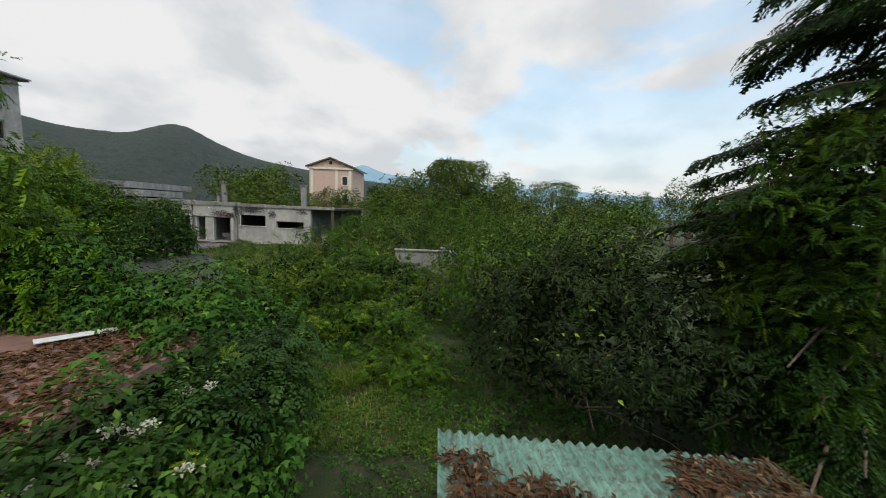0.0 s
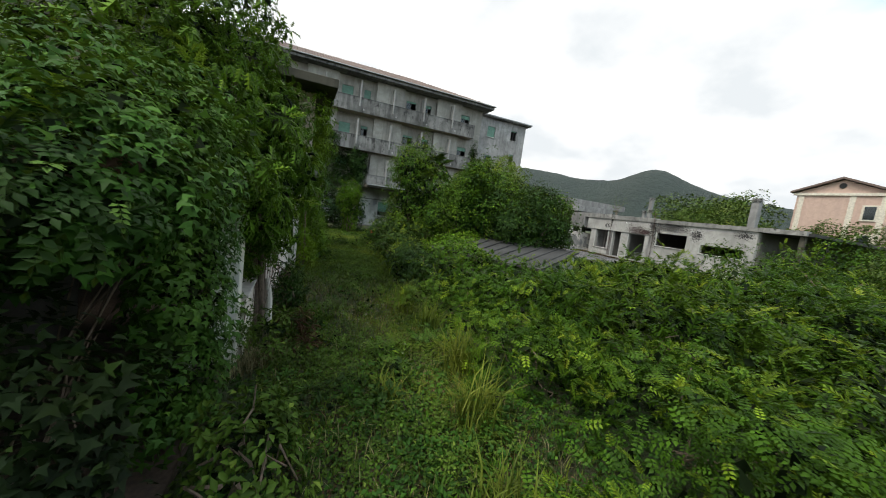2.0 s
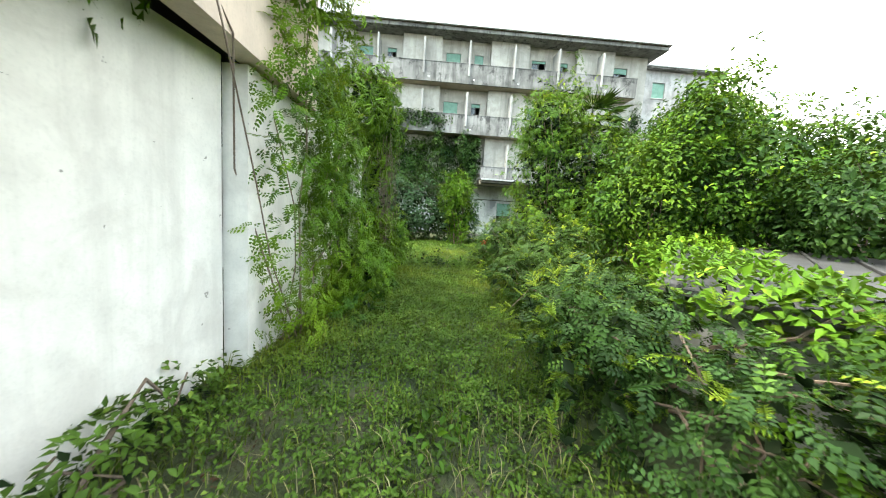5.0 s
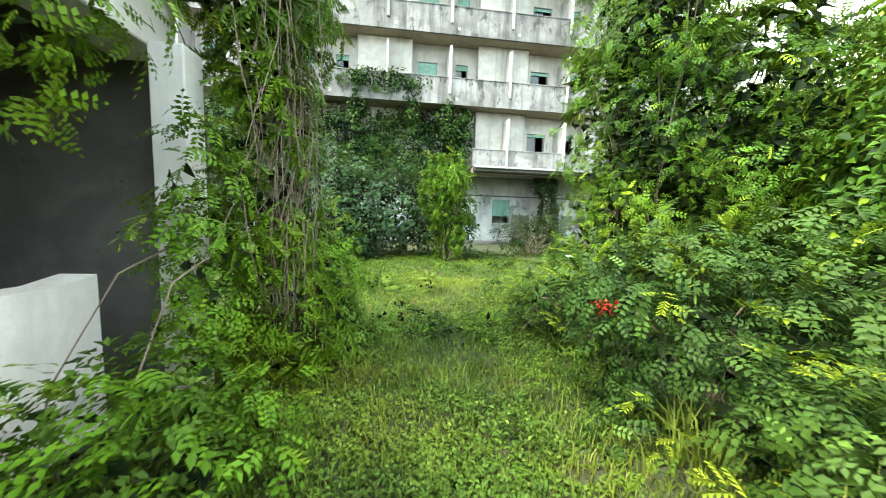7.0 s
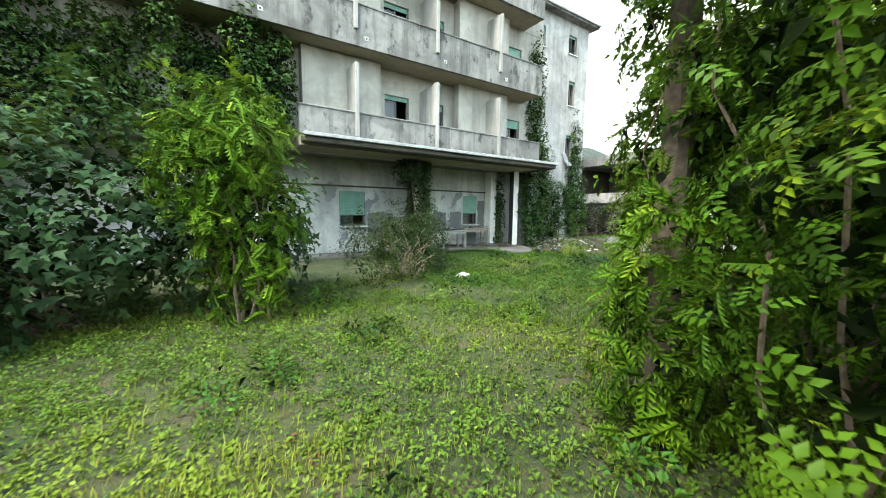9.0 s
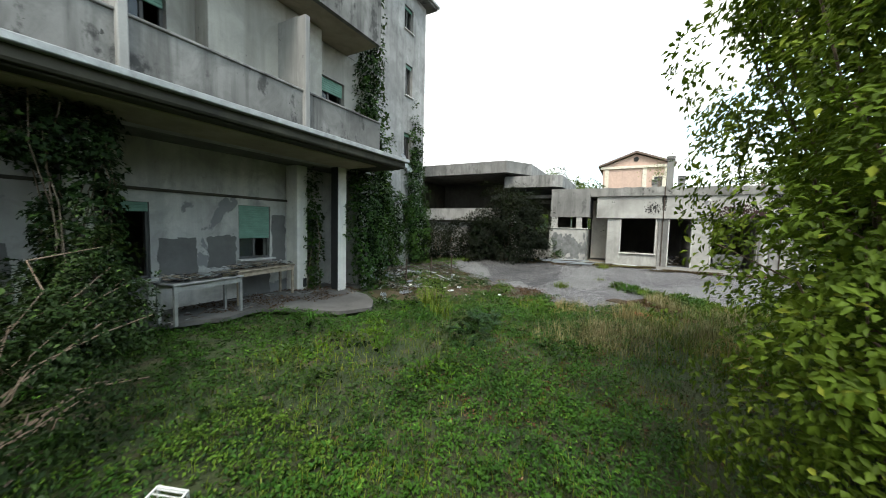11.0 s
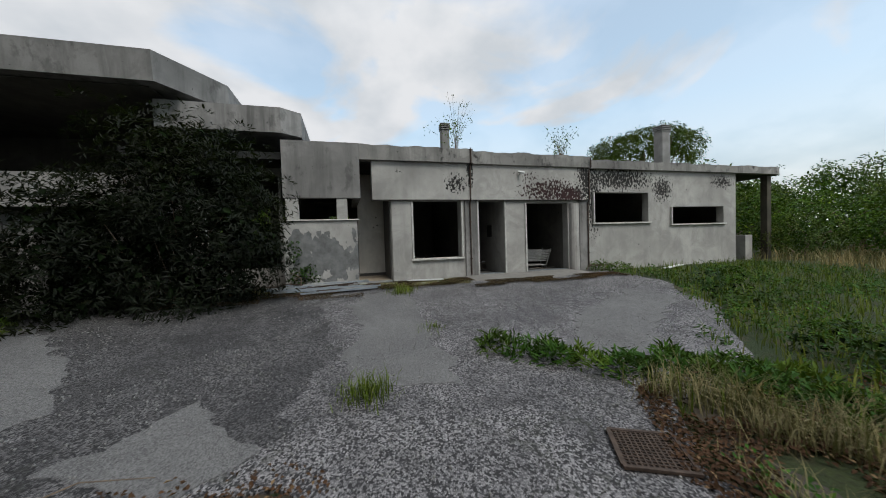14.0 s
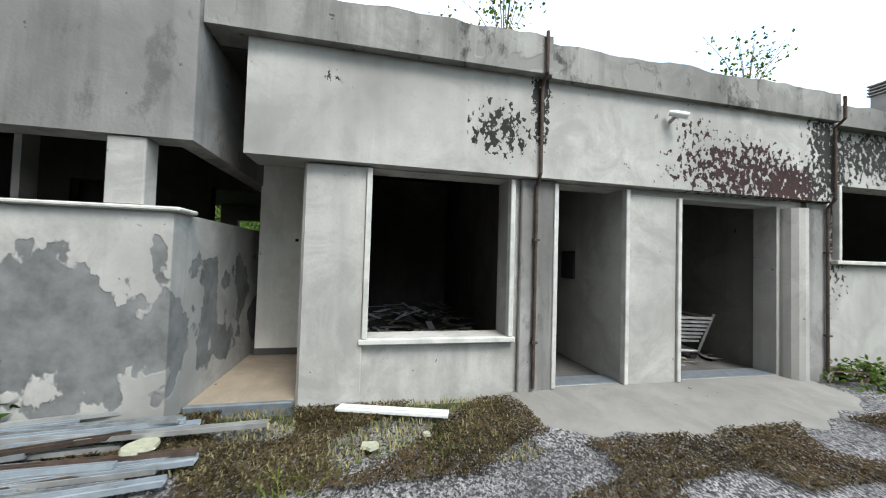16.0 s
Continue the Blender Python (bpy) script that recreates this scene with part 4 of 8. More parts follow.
def window_unit(parent, x0, x1, z0, z1, y, shutter=0.0, glass=True, tilt=0):
    """Deep-set window: frame, glass, roller shutter let down by a share of its height."""
    bm = bmesh.new()
    t = 0.05
    for a, b, c, d in ((x0, x0 + t, z0, z1), (x1 - t, x1, z0, z1), (x0 + t, x1 - t, z1 - t, z1), (x0 + t, x1 - t, z0, z0 + t)):
        add_box(bm, a, b, y, y + 0.07, c, d)
    add_box(bm, (x0 + x1) / 2 - 0.025, (x0 + x1) / 2 + 0.025, y + 0.002, y + 0.068, z0 + t, z1 - t)
    win = part("window", bm, M["frame"], parent)
    box("sill", x0 - 0.06, x1 + 0.06, y - 0.22, y + 0.02, z0 - 0.05, z0, M["sill"], win, bevel=0.008)
    if glass:
        box("pane", x0 + t, (x0 + x1) / 2 - 0.025, y + 0.03, y + 0.038, z0 + t, z1 - t, M["glass"], win, bevel=0)
    if shutter > 0:
        bm = bmesh.new()
        h = (z1 - z0 - 0.02) * shutter
        k = max(2, int(h / 0.055))
        prof = []
        for i in range(k):
            zt = z1 - 0.01 - h * i / k
            prof += [(y - 0.045, zt), (y - 0.045, zt - h / k + 0.010), (y - 0.030, zt - h / k + 0.007), (y - 0.030, zt - h / k + 0.002)]
        prof += [(y - 0.024, z1 - 0.01 - h), (y - 0.024, z1 - 0.01)]
        sides = [[bm.verts.new((xx, py, pz)) for py, pz in prof] for xx in (x0 + 0.02, x1 - 0.02)]
        for i in range(len(prof)):
            j = (i + 1) % len(prof)
            bm.faces.new([sides[0][i], sides[0][j], sides[1][j], sides[1][i]])
        part("roller_shutter", bm, M["shutter"], win, "faded green roller shutter")
    return win


def hosp_floor(n, zs, zp):
    """One storey: slab, parapet, wall with openings, projecting bathroom boxes, dividers, windows."""
    zf, zt = zs + 0.26, zs + 3.07
    x_lo, x_hi = HX0, -12.15
    if n == 1:
        x_lo = -21.95
    box("balcony_slab", x_lo, x_hi, BY + 0.1, WY + 0.02, zs, zf, M["soffit"], hosp, "stained balcony slab")
    bal = wall("balcony_parapet", "y", BY, 0.12, x_lo, x_hi, zs - (0.0 if n > 1 else -0.32), zp, [], M["parapet"], hosp, "stained concrete balcony parapet", 0.0, 0.7)
    box("coping", x_lo - 0.02, x_hi + 0.02, BY - 0.03, BY + 0.15, zp + 0.002, zp + 0.045, M["parapet"], bal, bevel=0.01)
    wall("balcony_parapet", "x", x_hi - 0.12, 0.118, BY + 0.123, WY, zs + 0.001, zp, [], M["parapet"], hosp, "", 0.0, 0.7)
    holes = []
    bays = []
    for i in range(0, 11, 2):
        cx = fin_x[1 + i] if 1 + i < 11 else None
        if cx is None or cx - 2 < HX0:
            break
        bays.append(cx)
        holes += [(cx - 1.46, cx - 0.50, zf + 1.02, zf + 2.0), (cx + 0.42, cx + 1.02, zf + 0.1, zf + 2.0)]
    holes.append((-13.2, -12.25, zf + 1.0, zf + 2.0))
    wall("wall", "y", WY, 0.3, HX0, HX1, zs + 0.0, zt, holes, M["facade"], hosp, "cream plaster storey wall", 0.0, 1.2)
    for i, x in enumerate(fin_x):
        if x < x_lo + 0.2:
            continue
        bm = bmesh.new()
        if i % 2 == 0:   # broad divider before a bathroom box
            add_box(bm, x - 0.05, x + 0.05, BY + 0.14, WY - 0.35, zf + 0.9, zf + 2.35, 0.01)
        else:
            add_box(bm, x - 0.05, x + 0.05, BY + 0.14, WY, zf + 0.2, zf + 2.3, 0.01)
        ob = part("balcony_divider", bm, M["fin"], hosp, "grey cement balcony divider")
        box("divider_post", x - 0.06, x + 0.06, BY - 0.09, BY + 0.14, zp - 0.72, zf + 2.32, M["fin"], ob, bevel=0.015)
        box("drain_spout", x + 0.28, x + 0.40, BY - 0.012, BY + 0.02, zs + 0.2, zs + 0.32, M["sill"], bal, bevel=0.004)
        box("drain_hole", x + 0.315, x + 0.365, BY - 0.016, BY - 0.010, zs + 0.235, zs + 0.285, M["black"], bal, bevel=0)
    # bathroom boxes between the window pairs
    for i in range(0, 11, 2):
        cx = fin_x[i]
        if cx - 1.4 < x_lo - 3:
            continue
        box("bathroom_box", cx - 1.42, cx + 1.12, WY - 0.42, WY - 0.002, zf, zs + 3.06, M["facade"], hosp, "projecting white plaster bathroom box", bevel=0.01)
    for k, cx in enumerate(bays):
        a = (0.75, 0.28, 0.5, 0.2, 0.6)[(k + n) % 5] if not (k == 1 and n == 2) else 0.75
        window_unit(hosp, cx - 1.46, cx - 0.50, zf + 1.02, zf + 2.0, WY + 0.12, 0.95 if (k == 1 and n != 1) else (0.15 if k == 0 else a))
        window_unit(hosp, cx + 0.42, cx + 1.02, zf + 0.1, zf + 2.0, WY + 0.12, 0.4 if (k == 1 and n == 3) else 0.12)
    window_unit(hosp, -13.2, -12.25, zf + 1.0, zf + 2.0, WY + 0.12, 0.35)


for n, zs, zp in FLOORS:
    hosp_floor(n, zs, zp)

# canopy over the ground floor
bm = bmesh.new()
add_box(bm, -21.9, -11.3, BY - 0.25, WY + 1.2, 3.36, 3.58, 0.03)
can = part("canopy_slab", bm, M["dimmed"], hosp, "cracked concrete canopy slab")
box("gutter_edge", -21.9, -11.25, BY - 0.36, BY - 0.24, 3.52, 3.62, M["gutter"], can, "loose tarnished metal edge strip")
# dark sheet below the slab, carrying the canopy's shade in its colour
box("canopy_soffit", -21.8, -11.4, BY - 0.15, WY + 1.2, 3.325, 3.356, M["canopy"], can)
# ground floor
wall("wall", "y", 14.2, 0.3, HX0, HX1, -0.6, 3.32, [(-14.5, -13.68, 0.85, 2.16), (-17.35, -16.25, 0.6, 2.1), (-20.2, -19.2, 0.85, 2.16), (-12.85, -12.1, -0.1, 2.15)],
     M["gwall"], hosp, "stained pale ground-floor wall", 0.0, 1.0)
box("moulding", HX0, -12.95, 14.14, 14.19, 2.32, 2.38, M["dimmed"], hosp, bevel=0.01)
window_unit(hosp, -14.5, -13.68, 0.85, 2.16, 14.25, 0.62)
window_unit(hosp, -17.35, -16.25, 0.6, 2.1, 14.25, 0.12, False)
window_unit(hosp, -20.2, -19.2, 0.85, 2.16, 14.25, 0.7)
for x in (-12.3, -17.5, -23.0, -28.5):
    bm = bmesh.new()
    add_box(bm, x - 0.22, x + 0.1, WY - 0.06, WY + 0.2, -0.5, 3.33, 0.015)
    col = part("column", bm, M["white"], hosp, "slender concrete column")
    # thin black facing on the west side, other sides stay white
    box("black_facing", x - 0.235, x - 0.222, WY - 0.06, WY + 0.19, -0.45, 3.32, M["black"], col, "black facing on the column's west side", bevel=0)
box("pilaster", -13.2, -12.86, 13.75, 14.198, -0.4, 3.3, M["white"], hosp, "pale plaster pilaster")
box("vent", -13.02, -12.90, 13.735, 13.749, 0.0, 0.24, M["black"], hosp, "black vent grating", bevel=0.004)


def cement_patch(x0, x1, z0, z1, seed):
    """A thin skin of grey cement with ragged edges on the ground-floor wall."""
    r = np.random.default_rng(seed)
    ring = []
    for (ax, az), (bx, bz) in (((x0, z0), (x1, z0)), ((x1, z0), (x1, z1)), ((x1, z1), (x0, z1)), ((x0, z1), (x0, z0))):
        ring += [(ax + (bx - ax) * k / 9 + r.normal(0, 0.018), az + (bz - az) * k / 9 + r.normal(0, 0.018)) for k in range(9)]
    bm = bmesh.new()
    fr, bk = [bm.verts.new((x, 14.194, z)) for x, z in ring], [bm.verts.new((x, 14.203, z)) for x, z in ring]
    bm.faces.new(fr)
    for k in range(len(ring)):
        bm.faces.new([fr[k], bk[k], bk[(k + 1) % len(ring)], fr[(k + 1) % len(ring)]])
    part("cement_patch", bm, M["cementpatch"], hosp, "rough grey cement patch")


for i, q in enumerate([(-16.12, -15.42, 0.62, 1.38), (-15.2, -14.58, 0.70, 1.42), (-13.62, -13.24, 0.75, 1.95), (-19.1, -18.0, 0.2, 1.35), (-14.5, -13.7, -0.1, 0.70), (-17.3, -16.3, -0.1, 0.45)]):
    cement_patch(*q, 40 + i)
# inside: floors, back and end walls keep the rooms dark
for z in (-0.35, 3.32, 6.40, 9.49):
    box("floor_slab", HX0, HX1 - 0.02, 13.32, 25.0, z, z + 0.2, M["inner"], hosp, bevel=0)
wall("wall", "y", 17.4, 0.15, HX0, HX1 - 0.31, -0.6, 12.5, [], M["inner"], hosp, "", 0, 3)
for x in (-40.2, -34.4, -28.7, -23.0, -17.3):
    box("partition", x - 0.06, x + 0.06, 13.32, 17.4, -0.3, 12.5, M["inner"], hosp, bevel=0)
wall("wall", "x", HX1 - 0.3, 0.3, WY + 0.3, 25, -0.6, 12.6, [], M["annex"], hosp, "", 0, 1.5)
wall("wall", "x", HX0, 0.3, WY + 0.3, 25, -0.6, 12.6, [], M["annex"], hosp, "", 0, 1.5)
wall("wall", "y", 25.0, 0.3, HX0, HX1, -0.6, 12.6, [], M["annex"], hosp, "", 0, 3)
# roof
box("eave_slab", HX0 - 0.6, -10.3, BY - 0.05, 25.6, 12.56, 12.78, M["parapet"], hosp, "stained concrete eaves slab")
bm = bmesh.new()
e0, e1, ry = (BY - 0.15, 12.80), (25.7, 12.80), 18.7
xa, xb, hz = HX0 - 0.7, -10.2, 15.7
v = [bm.verts.new(p) for p in ((xa, e0[0], e0[1]), (xb, e0[0], e0[1]), (xb, e1[0], e1[1]), (xa, e1[0], e1[1]), (xa + 6.5, ry, hz), (xb - 6.5, ry, hz))]
for q in ((0, 1, 5, 4), (1, 2, 5), (2, 3, 4, 5), (3, 0, 4), (3, 2, 1, 0)):
    bm.faces.new([v[i] for i in q])
roof = part("roof", bm, M["tile"], hosp, "hipped clay tile roof")
box("gutter", xa, xb, e0[0] - 0.1, e0[0] + 0.04, 12.79, 12.88, M["gutter"], hosp, bevel=0.02)
# rows of barrel tiles on the slope to the yard
bm = bmesh.new()
rt = np.random.default_rng(5)
sl = (hz - e0[1]) / (ry - e0[0])
for i in range(int((xb - xa) / 0.24)):
    x = xa + 0.24 * (i + 0.5)
    lim = min(1.0, (x - xa) / 6.5, (xb - x) / 6.5) * (ry - e0[0])
    a, b = (e0[0] - 0.05), e0[0] + max(0.3, lim)
    dz = rt.normal(0, 0.012)
    ring = []
    for yy in (a, b):
        zz = e0[1] + (yy - e0[0]) * sl + 0.01 + dz
        ring.append([bm.verts.new((x + 0.10 * math.cos(t), yy, zz + 0.07 * math.sin(t))) for t in (0, math.pi / 3, 2 * math.pi / 3, math.pi)])
    for k in range(3):
        bm.faces.new([ring[0][k], ring[0][k + 1], ring[1][k + 1], ring[1][k]])
    bm.faces.new(ring[0])
tagged(part("roof_tiling", bm, M["tile"], roof), "rows of clay barrel tiles", kind="stuff")

# stair tower
tow = empty("stair_tower", (-7, 19, -0.3), "tall plaster stair tower at the end of the hospital wing", "building")
TY, TX0, TX1 = 15.8, HX1, -3.6
twin = [(-8.6, -7.6, 11.0, 12.15), (-5.5, -4.75, 11.15, 12.25), (-8.5, -7.7, 7.7, 9.0), (-5.35, -4.75, 8.1, 9.6), (-5.4, -4.8, 4.9, 6.3), (-8.5, -7.7, 4.6, 5.9), (-5.4, -4.8, 1.6, 3.0)]
wall("wall", "y", TY, 0.3, TX0, TX1, -0.5, 13.0, twin, M["annex"], tow, "mottled grey plaster wall", 0, 0.8)
wall("wall", "x", TX1 - 0.3, 0.298, TY + 0.3, 24, -0.5, 13.0, [], M["annex"], tow, "", 0, 1.5)
wall("wall", "y", 24.0, 0.3, TX0, TX1, -0.5, 13.0, [], M["annex"], tow, "", 0, 3)
box("roof_slab", TX0 - 0.1, TX1 + 0.45, TY - 0.45, 24.4, 13.02, 13.22, M["parapet"], tow, bevel=0.02)
box("gutter", TX0, TX1 + 0.5, TY - 0.55, TY - 0.44, 13.12, 13.24, M["gutter"], tow)
box("floor_slab", TX0, TX1 - 0.3, TY + 0.3, 24, 6.4, 6.6, M["inner"], tow, bevel=0)
box("floor_slab", TX0, TX1 - 0.3, TY + 0.3, 24, 9.5, 9.7, M["inner"], tow, bevel=0)
for k, (a, b, c, d) in enumerate(twin):
    window_unit(tow, a, b, c, d, TY + 0.14, 1.0 if k == 0 else 0.1, k % 2 == 0)

# ---- low block with gutted openings ----
low = empty("low_clinic_block", (4, 1, 0), "single-storey abandoned clinic block, gutted and blackened", "building")
# openings: window A, door 1, door 2, window B, window C
opA, opD1, opD2 = (4.79, 6.25, 0.67, 2.37), (3.36, 4.22, 0.10, 2.36), (1.02, 2.58, 0.10, 2.30)
opB, opC = (-2.37, -0.02, 1.62, 2.66), (-6.05, -3.42, 1.52, 2.16)
wall("wall", "x", 0.0, 0.28, 0.22, 6.90, -0.3, 2.38, [opA, opD1, opD2], M["low"], low, "dirty white plaster front wall", 0, 0.5)
wall("wall", "x", 0.0, 0.28, -6.70, 0.215, -0.3, 3.44, [opB, opC], M["flaked_b"], low, "soot-stained white plaster front wall", 0, 0.5)
fasc = wall("fascia_panel", "x", -0.14, 0.42, 0.218, 7.40, 2.385, 3.46, [], M["flaked"], low, "white plaster fascia above the openings", 0, 0.4)
wall("parapet", "x", -0.24, 0.6, 4.42, 7.725, 3.465, 3.88, [], M["lowband"], low, "blackened chipped parapet", 0.040, 0.10)
wall("parapet", "x", -0.21, 0.6, 0.24, 4.415, 3.445, 3.82, [], M["lowband"], low, "blackened chipped parapet", 0.040, 0.10)
wall("parapet", "x", -0.12, 0.5, -9.0, 0.235, 3.445, 3.73, [], M["lowband"], low, "blackened chipped parapet", 0.040, 0.10)
# upper and lower parts of the left block
wall("wall", "x", -0.30, 0.25, 7.73, 9.66, 2.41, 3.88, [], M["lowgrey"], low, "bare grey cement upper wall", 0, 0.5)
wall("wall", "y", 7.73, 0.2, -0.048, 2.6, 2.41, 3.44, [], M["lowgrey"], low, "", 0, 0.5)
wall("wall", "x", -0.30, 0.22, 7.84, 9.68, -0.3, 1.80, [], M["peel"], low, "peeling white plaster wall over grey cement", 0, 0.4)
wall("wall", "y", 7.84, 0.2, -0.078, 2.6, -0.3, 1.80, [], M["peel"], low, "", 0, 0.4)
box("wall_cap", -0.35, -0.03, 7.78, 9.72, 1.802, 1.84, M["sill"], low)
box("pier", -0.28, -0.10, 9.30, 9.62, 1.842, 2.408, M["low"], low)
box("pier", -0.28, -0.10, 8.08, 8.36, 1.842, 2.408, M["low"], low)
# recess between the blocks
wall("wall", "x", 1.60, 0.2, 6.62, 7.75, -0.3, 3.4, [], M["white"], low, "cream recess wall", 0, 1)
wall("wall", "y", 6.62, 0.22, 0.285, 1.598, -0.3, 3.4, [], M["low"], low, "", 0, 1)
box("threshold", 0.0, 1.6, 6.905, 7.83, -0.2, 0.10, M["tanfloor"], low, "dusty tan recess floor")
box("threshold", -0.06, -0.002, 6.91, 7.83, -0.2, 0.104, M["slate"], low, "slate step edge")
for y0, y1, _, _ in (opD1, opD2):
    box("threshold", 0.004, 0.27, y0 + 0.004, y1 - 0.004, 0.06, 0.108, M["slate"], low, "blue-grey slate door sill", bevel=0.004)
box("baseboard", 1.585, 1.598, 6.85, 7.75, 0.10, 0.19, M["terrace"], low, bevel=0.003)
# small black boxes paint the shade of holes, nothing is cut
for y, z in ((7.15, 1.98), (7.12, 1.72), (7.24, 1.66)):
    box("plaster_chip", 1.585, 1.60, y, y + 0.045, z, z + 0.04, M["black"], low, "black chip for the shade of a hole in the plaster", bevel=0.004)
# window and door surrounds
for y0, y1, z0, z1, sides in ((*opA, "lrb"), (*opD1, "lr"), (*opD2, "l"), (*opB, "lb"), (*opC, "lb")):
    bm = bmesh.new()
    t, o = 0.055, 0.075
    if "r" in sides:
        add_box(bm, -o, 0.27, y0 - t, y0 - 0.002, z0, z1 - 0.01, 0.006)
    if "l" in sides:
        add_box(bm, -o, 0.27, y1 + 0.002, y1 + t, z0, z1 - 0.01, 0.006)
    if "b" in sides:
        add_box(bm, -o, 0.27, y0 - t - 0.03, y1 + t + 0.03, z0 - t, z0 - 0.002, 0.006)
    part("opening_surround", bm, M["sill"], low, "pale stone opening surround")
for y0, y1, z in ((2.64, 3.30, 2.30), (6.3, 6.88, 2.37)):
    box("pier_facing", -0.05, -0.002, y0, y1, 0.0, z, M["low"], low)
bm = bmesh.new()
tube(bm, [(-0.02, 0.80, 0.05 + 0.0), (-0.02, 0.80, 0.72), (-0.02, 0.80, 0.74), (-0.02, 0.80, 1.4), (-0.02, 0.80, 1.42), (-0.02, 0.80, 2.27)], 0.17, 0.165, 14)
part("round_column", bm, M["low"], low, "round plastered column")
# downpipes
for y, top in ((4.50, 3.9), (0.28, 3.75)):
    bm = bmesh.new()
    tube(bm, [(-0.09, y, 0.12), (-0.09, y, 1.3), (-0.09, y, 2.30), (-0.17, y, 2.42), (-0.17, y, 3.36), (-0.27, y, 3.46), (-0.27, y, top)], 0.020, 0.020, 10)
    for z in (0.6, 1.7):
        add_box(bm, -0.125, -0.05, y - 0.03, y + 0.03, z, z + 0.025)
    part("downpipe", bm, M["rust"], low, "rusty stained downpipe")
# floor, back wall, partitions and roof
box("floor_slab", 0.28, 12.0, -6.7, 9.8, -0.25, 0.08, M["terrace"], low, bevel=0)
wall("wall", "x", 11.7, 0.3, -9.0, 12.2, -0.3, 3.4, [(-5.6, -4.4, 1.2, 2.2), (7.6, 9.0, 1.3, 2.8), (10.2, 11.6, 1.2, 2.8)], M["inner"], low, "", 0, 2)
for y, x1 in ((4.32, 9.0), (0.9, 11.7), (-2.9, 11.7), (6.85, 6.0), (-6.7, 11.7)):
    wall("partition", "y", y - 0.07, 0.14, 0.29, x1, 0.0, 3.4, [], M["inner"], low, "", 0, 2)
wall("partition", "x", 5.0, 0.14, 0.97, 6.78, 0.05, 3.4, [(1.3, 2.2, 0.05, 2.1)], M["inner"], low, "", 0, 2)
box("roof_slab", 0.1, 12.4, -9.3, 9.12, 3.43, 3.62, M["roofslab"], low, "flat roof with dark felt")
box("roof_slab", -0.04, 12.4, 9.125, 13.2, 3.43, 3.62, M["roofslab"], low)
wall("partition", "y", 3.22, 0.13, 0.29, 3.2, 0.08, 3.4, [], M["low"], low, "grey inner wall with scrapes", 0, 1)
box("column", 2.2, 2.5, 1.35, 1.65, 0.08, 3.42, M["inner"], low)
for y0, y1 in ((4.24, 4.66), (0.225, 0.60)):
    box("pilaster", -0.06, -0.002, y0, y1, -0.1, 2.38, M["lowgrey"], low, "rough grey cement pilaster")
# open bay at the end
box("column", 0.1, 0.35, -8.9, -8.65, -0.2, 3.42, M["dimmed"], low)
box("column", 3.0, 3.25, -8.9, -8.65, -0.2, 3.42, M["dimmed"], low)
box("stub_wall", 0.3, 0.9, -8.1, -7.7, -0.2, 1.0, M["low"], low)

# chimneys on the roof
def chimney(x, y, w, top, label):
    ch = empty("chimney", (x, y, 3.6), label, "chimney", "chimneys on the low roof")
    box("shaft", x - w, x + w, y - w, y + w, 3.56, top - 0.3, M["concrete"], ch)
    for i in range(4):
        box("cap_louvre", x - w - 0.04, x + w + 0.04, y - w - 0.04, y + w + 0.04, top - 0.30 + i * 0.075, top - 0.265 + i * 0.075, M["concrete"], ch, bevel=0.006)
    box("cap_core", x - w * 0.7, x + w * 0.7, y - w * 0.7, y + w * 0.7, top - 0.299, top - 0.04, M["black"], ch, bevel=0)


chimney(2.0, -5.3, 0.22, 5.87, "square concrete roof chimney with louvred cap")
chimney(4.0, 4.0, 0.16, 6.05, "slim concrete roof chimney with louvred cap")
chimney(3.4, 3.5, 0.15, 4.85, "short concrete roof chimney with louvred cap")
chimney(4.2, 4.7, 0.13, 4.8, "short concrete roof chimney with louvred cap")

# ---- two-level portico block between tower and low block ----
por = empty("portico_block", (3, 14, 0), "two-level concrete portico block with an open terrace", "building")
bm = bmesh.new()
ring = [(-0.98, 12.0), (-0.98, 18.5), (9, 18.5), (9, 11.0), (0.6, 11.0)]
lo_v = [bm.verts.new((x, y, 4.82)) for x, y in ring]
hi_v = [bm.verts.new((x - (0.08 if x < 1 else 0), y, 5.45)) for x, y in ring]
bm.faces.new(hi_v)
bm.faces.new(lo_v[::-1])
for i in range(5):
    bm.faces.new([lo_v[i], lo_v[(i + 1) % 5], hi_v[(i + 1) % 5], hi_v[i]])
part("roof_slab", bm, M["lowgrey"], por, "thick concrete roof slab")
wall("terrace_parapet", "x", -0.90, 0.2, 12.2, 18.0, 2.15, 2.85, [], M["annex"], por, "stained terrace parapet", 0, 0.6)
box("terrace_slab", -0.7, 9, 12.2, 18.5, 2.05, 2.3, M["inner"], por)
# added lining; the terrace's shade is put into its dark colour
box("ceiling_lining", -0.7, 8.8, 12.2, 18.4, 4.78, 4.815, M["inner"], por, "terrace ceiling lining, shade put into its dark colour")
wall("wall", "x", 4.0, 0.2, 11.2, 18.5, 2.3, 4.82, [], M["inner"], por, "", 0, 2)
wall("wall", "x", -0.6, 0.25, 12.2, 18.4, -0.3, 2.05, [(13.2, 14.4, 0.0, 1.9)], M["lowgrey"], por, "", 0, 0.6)
wall("wall", "y", 18.5, 0.3, -3.3, 9.0, -0.3, 4.83, [], M["dimmed"], por, "", 0, 1.5)
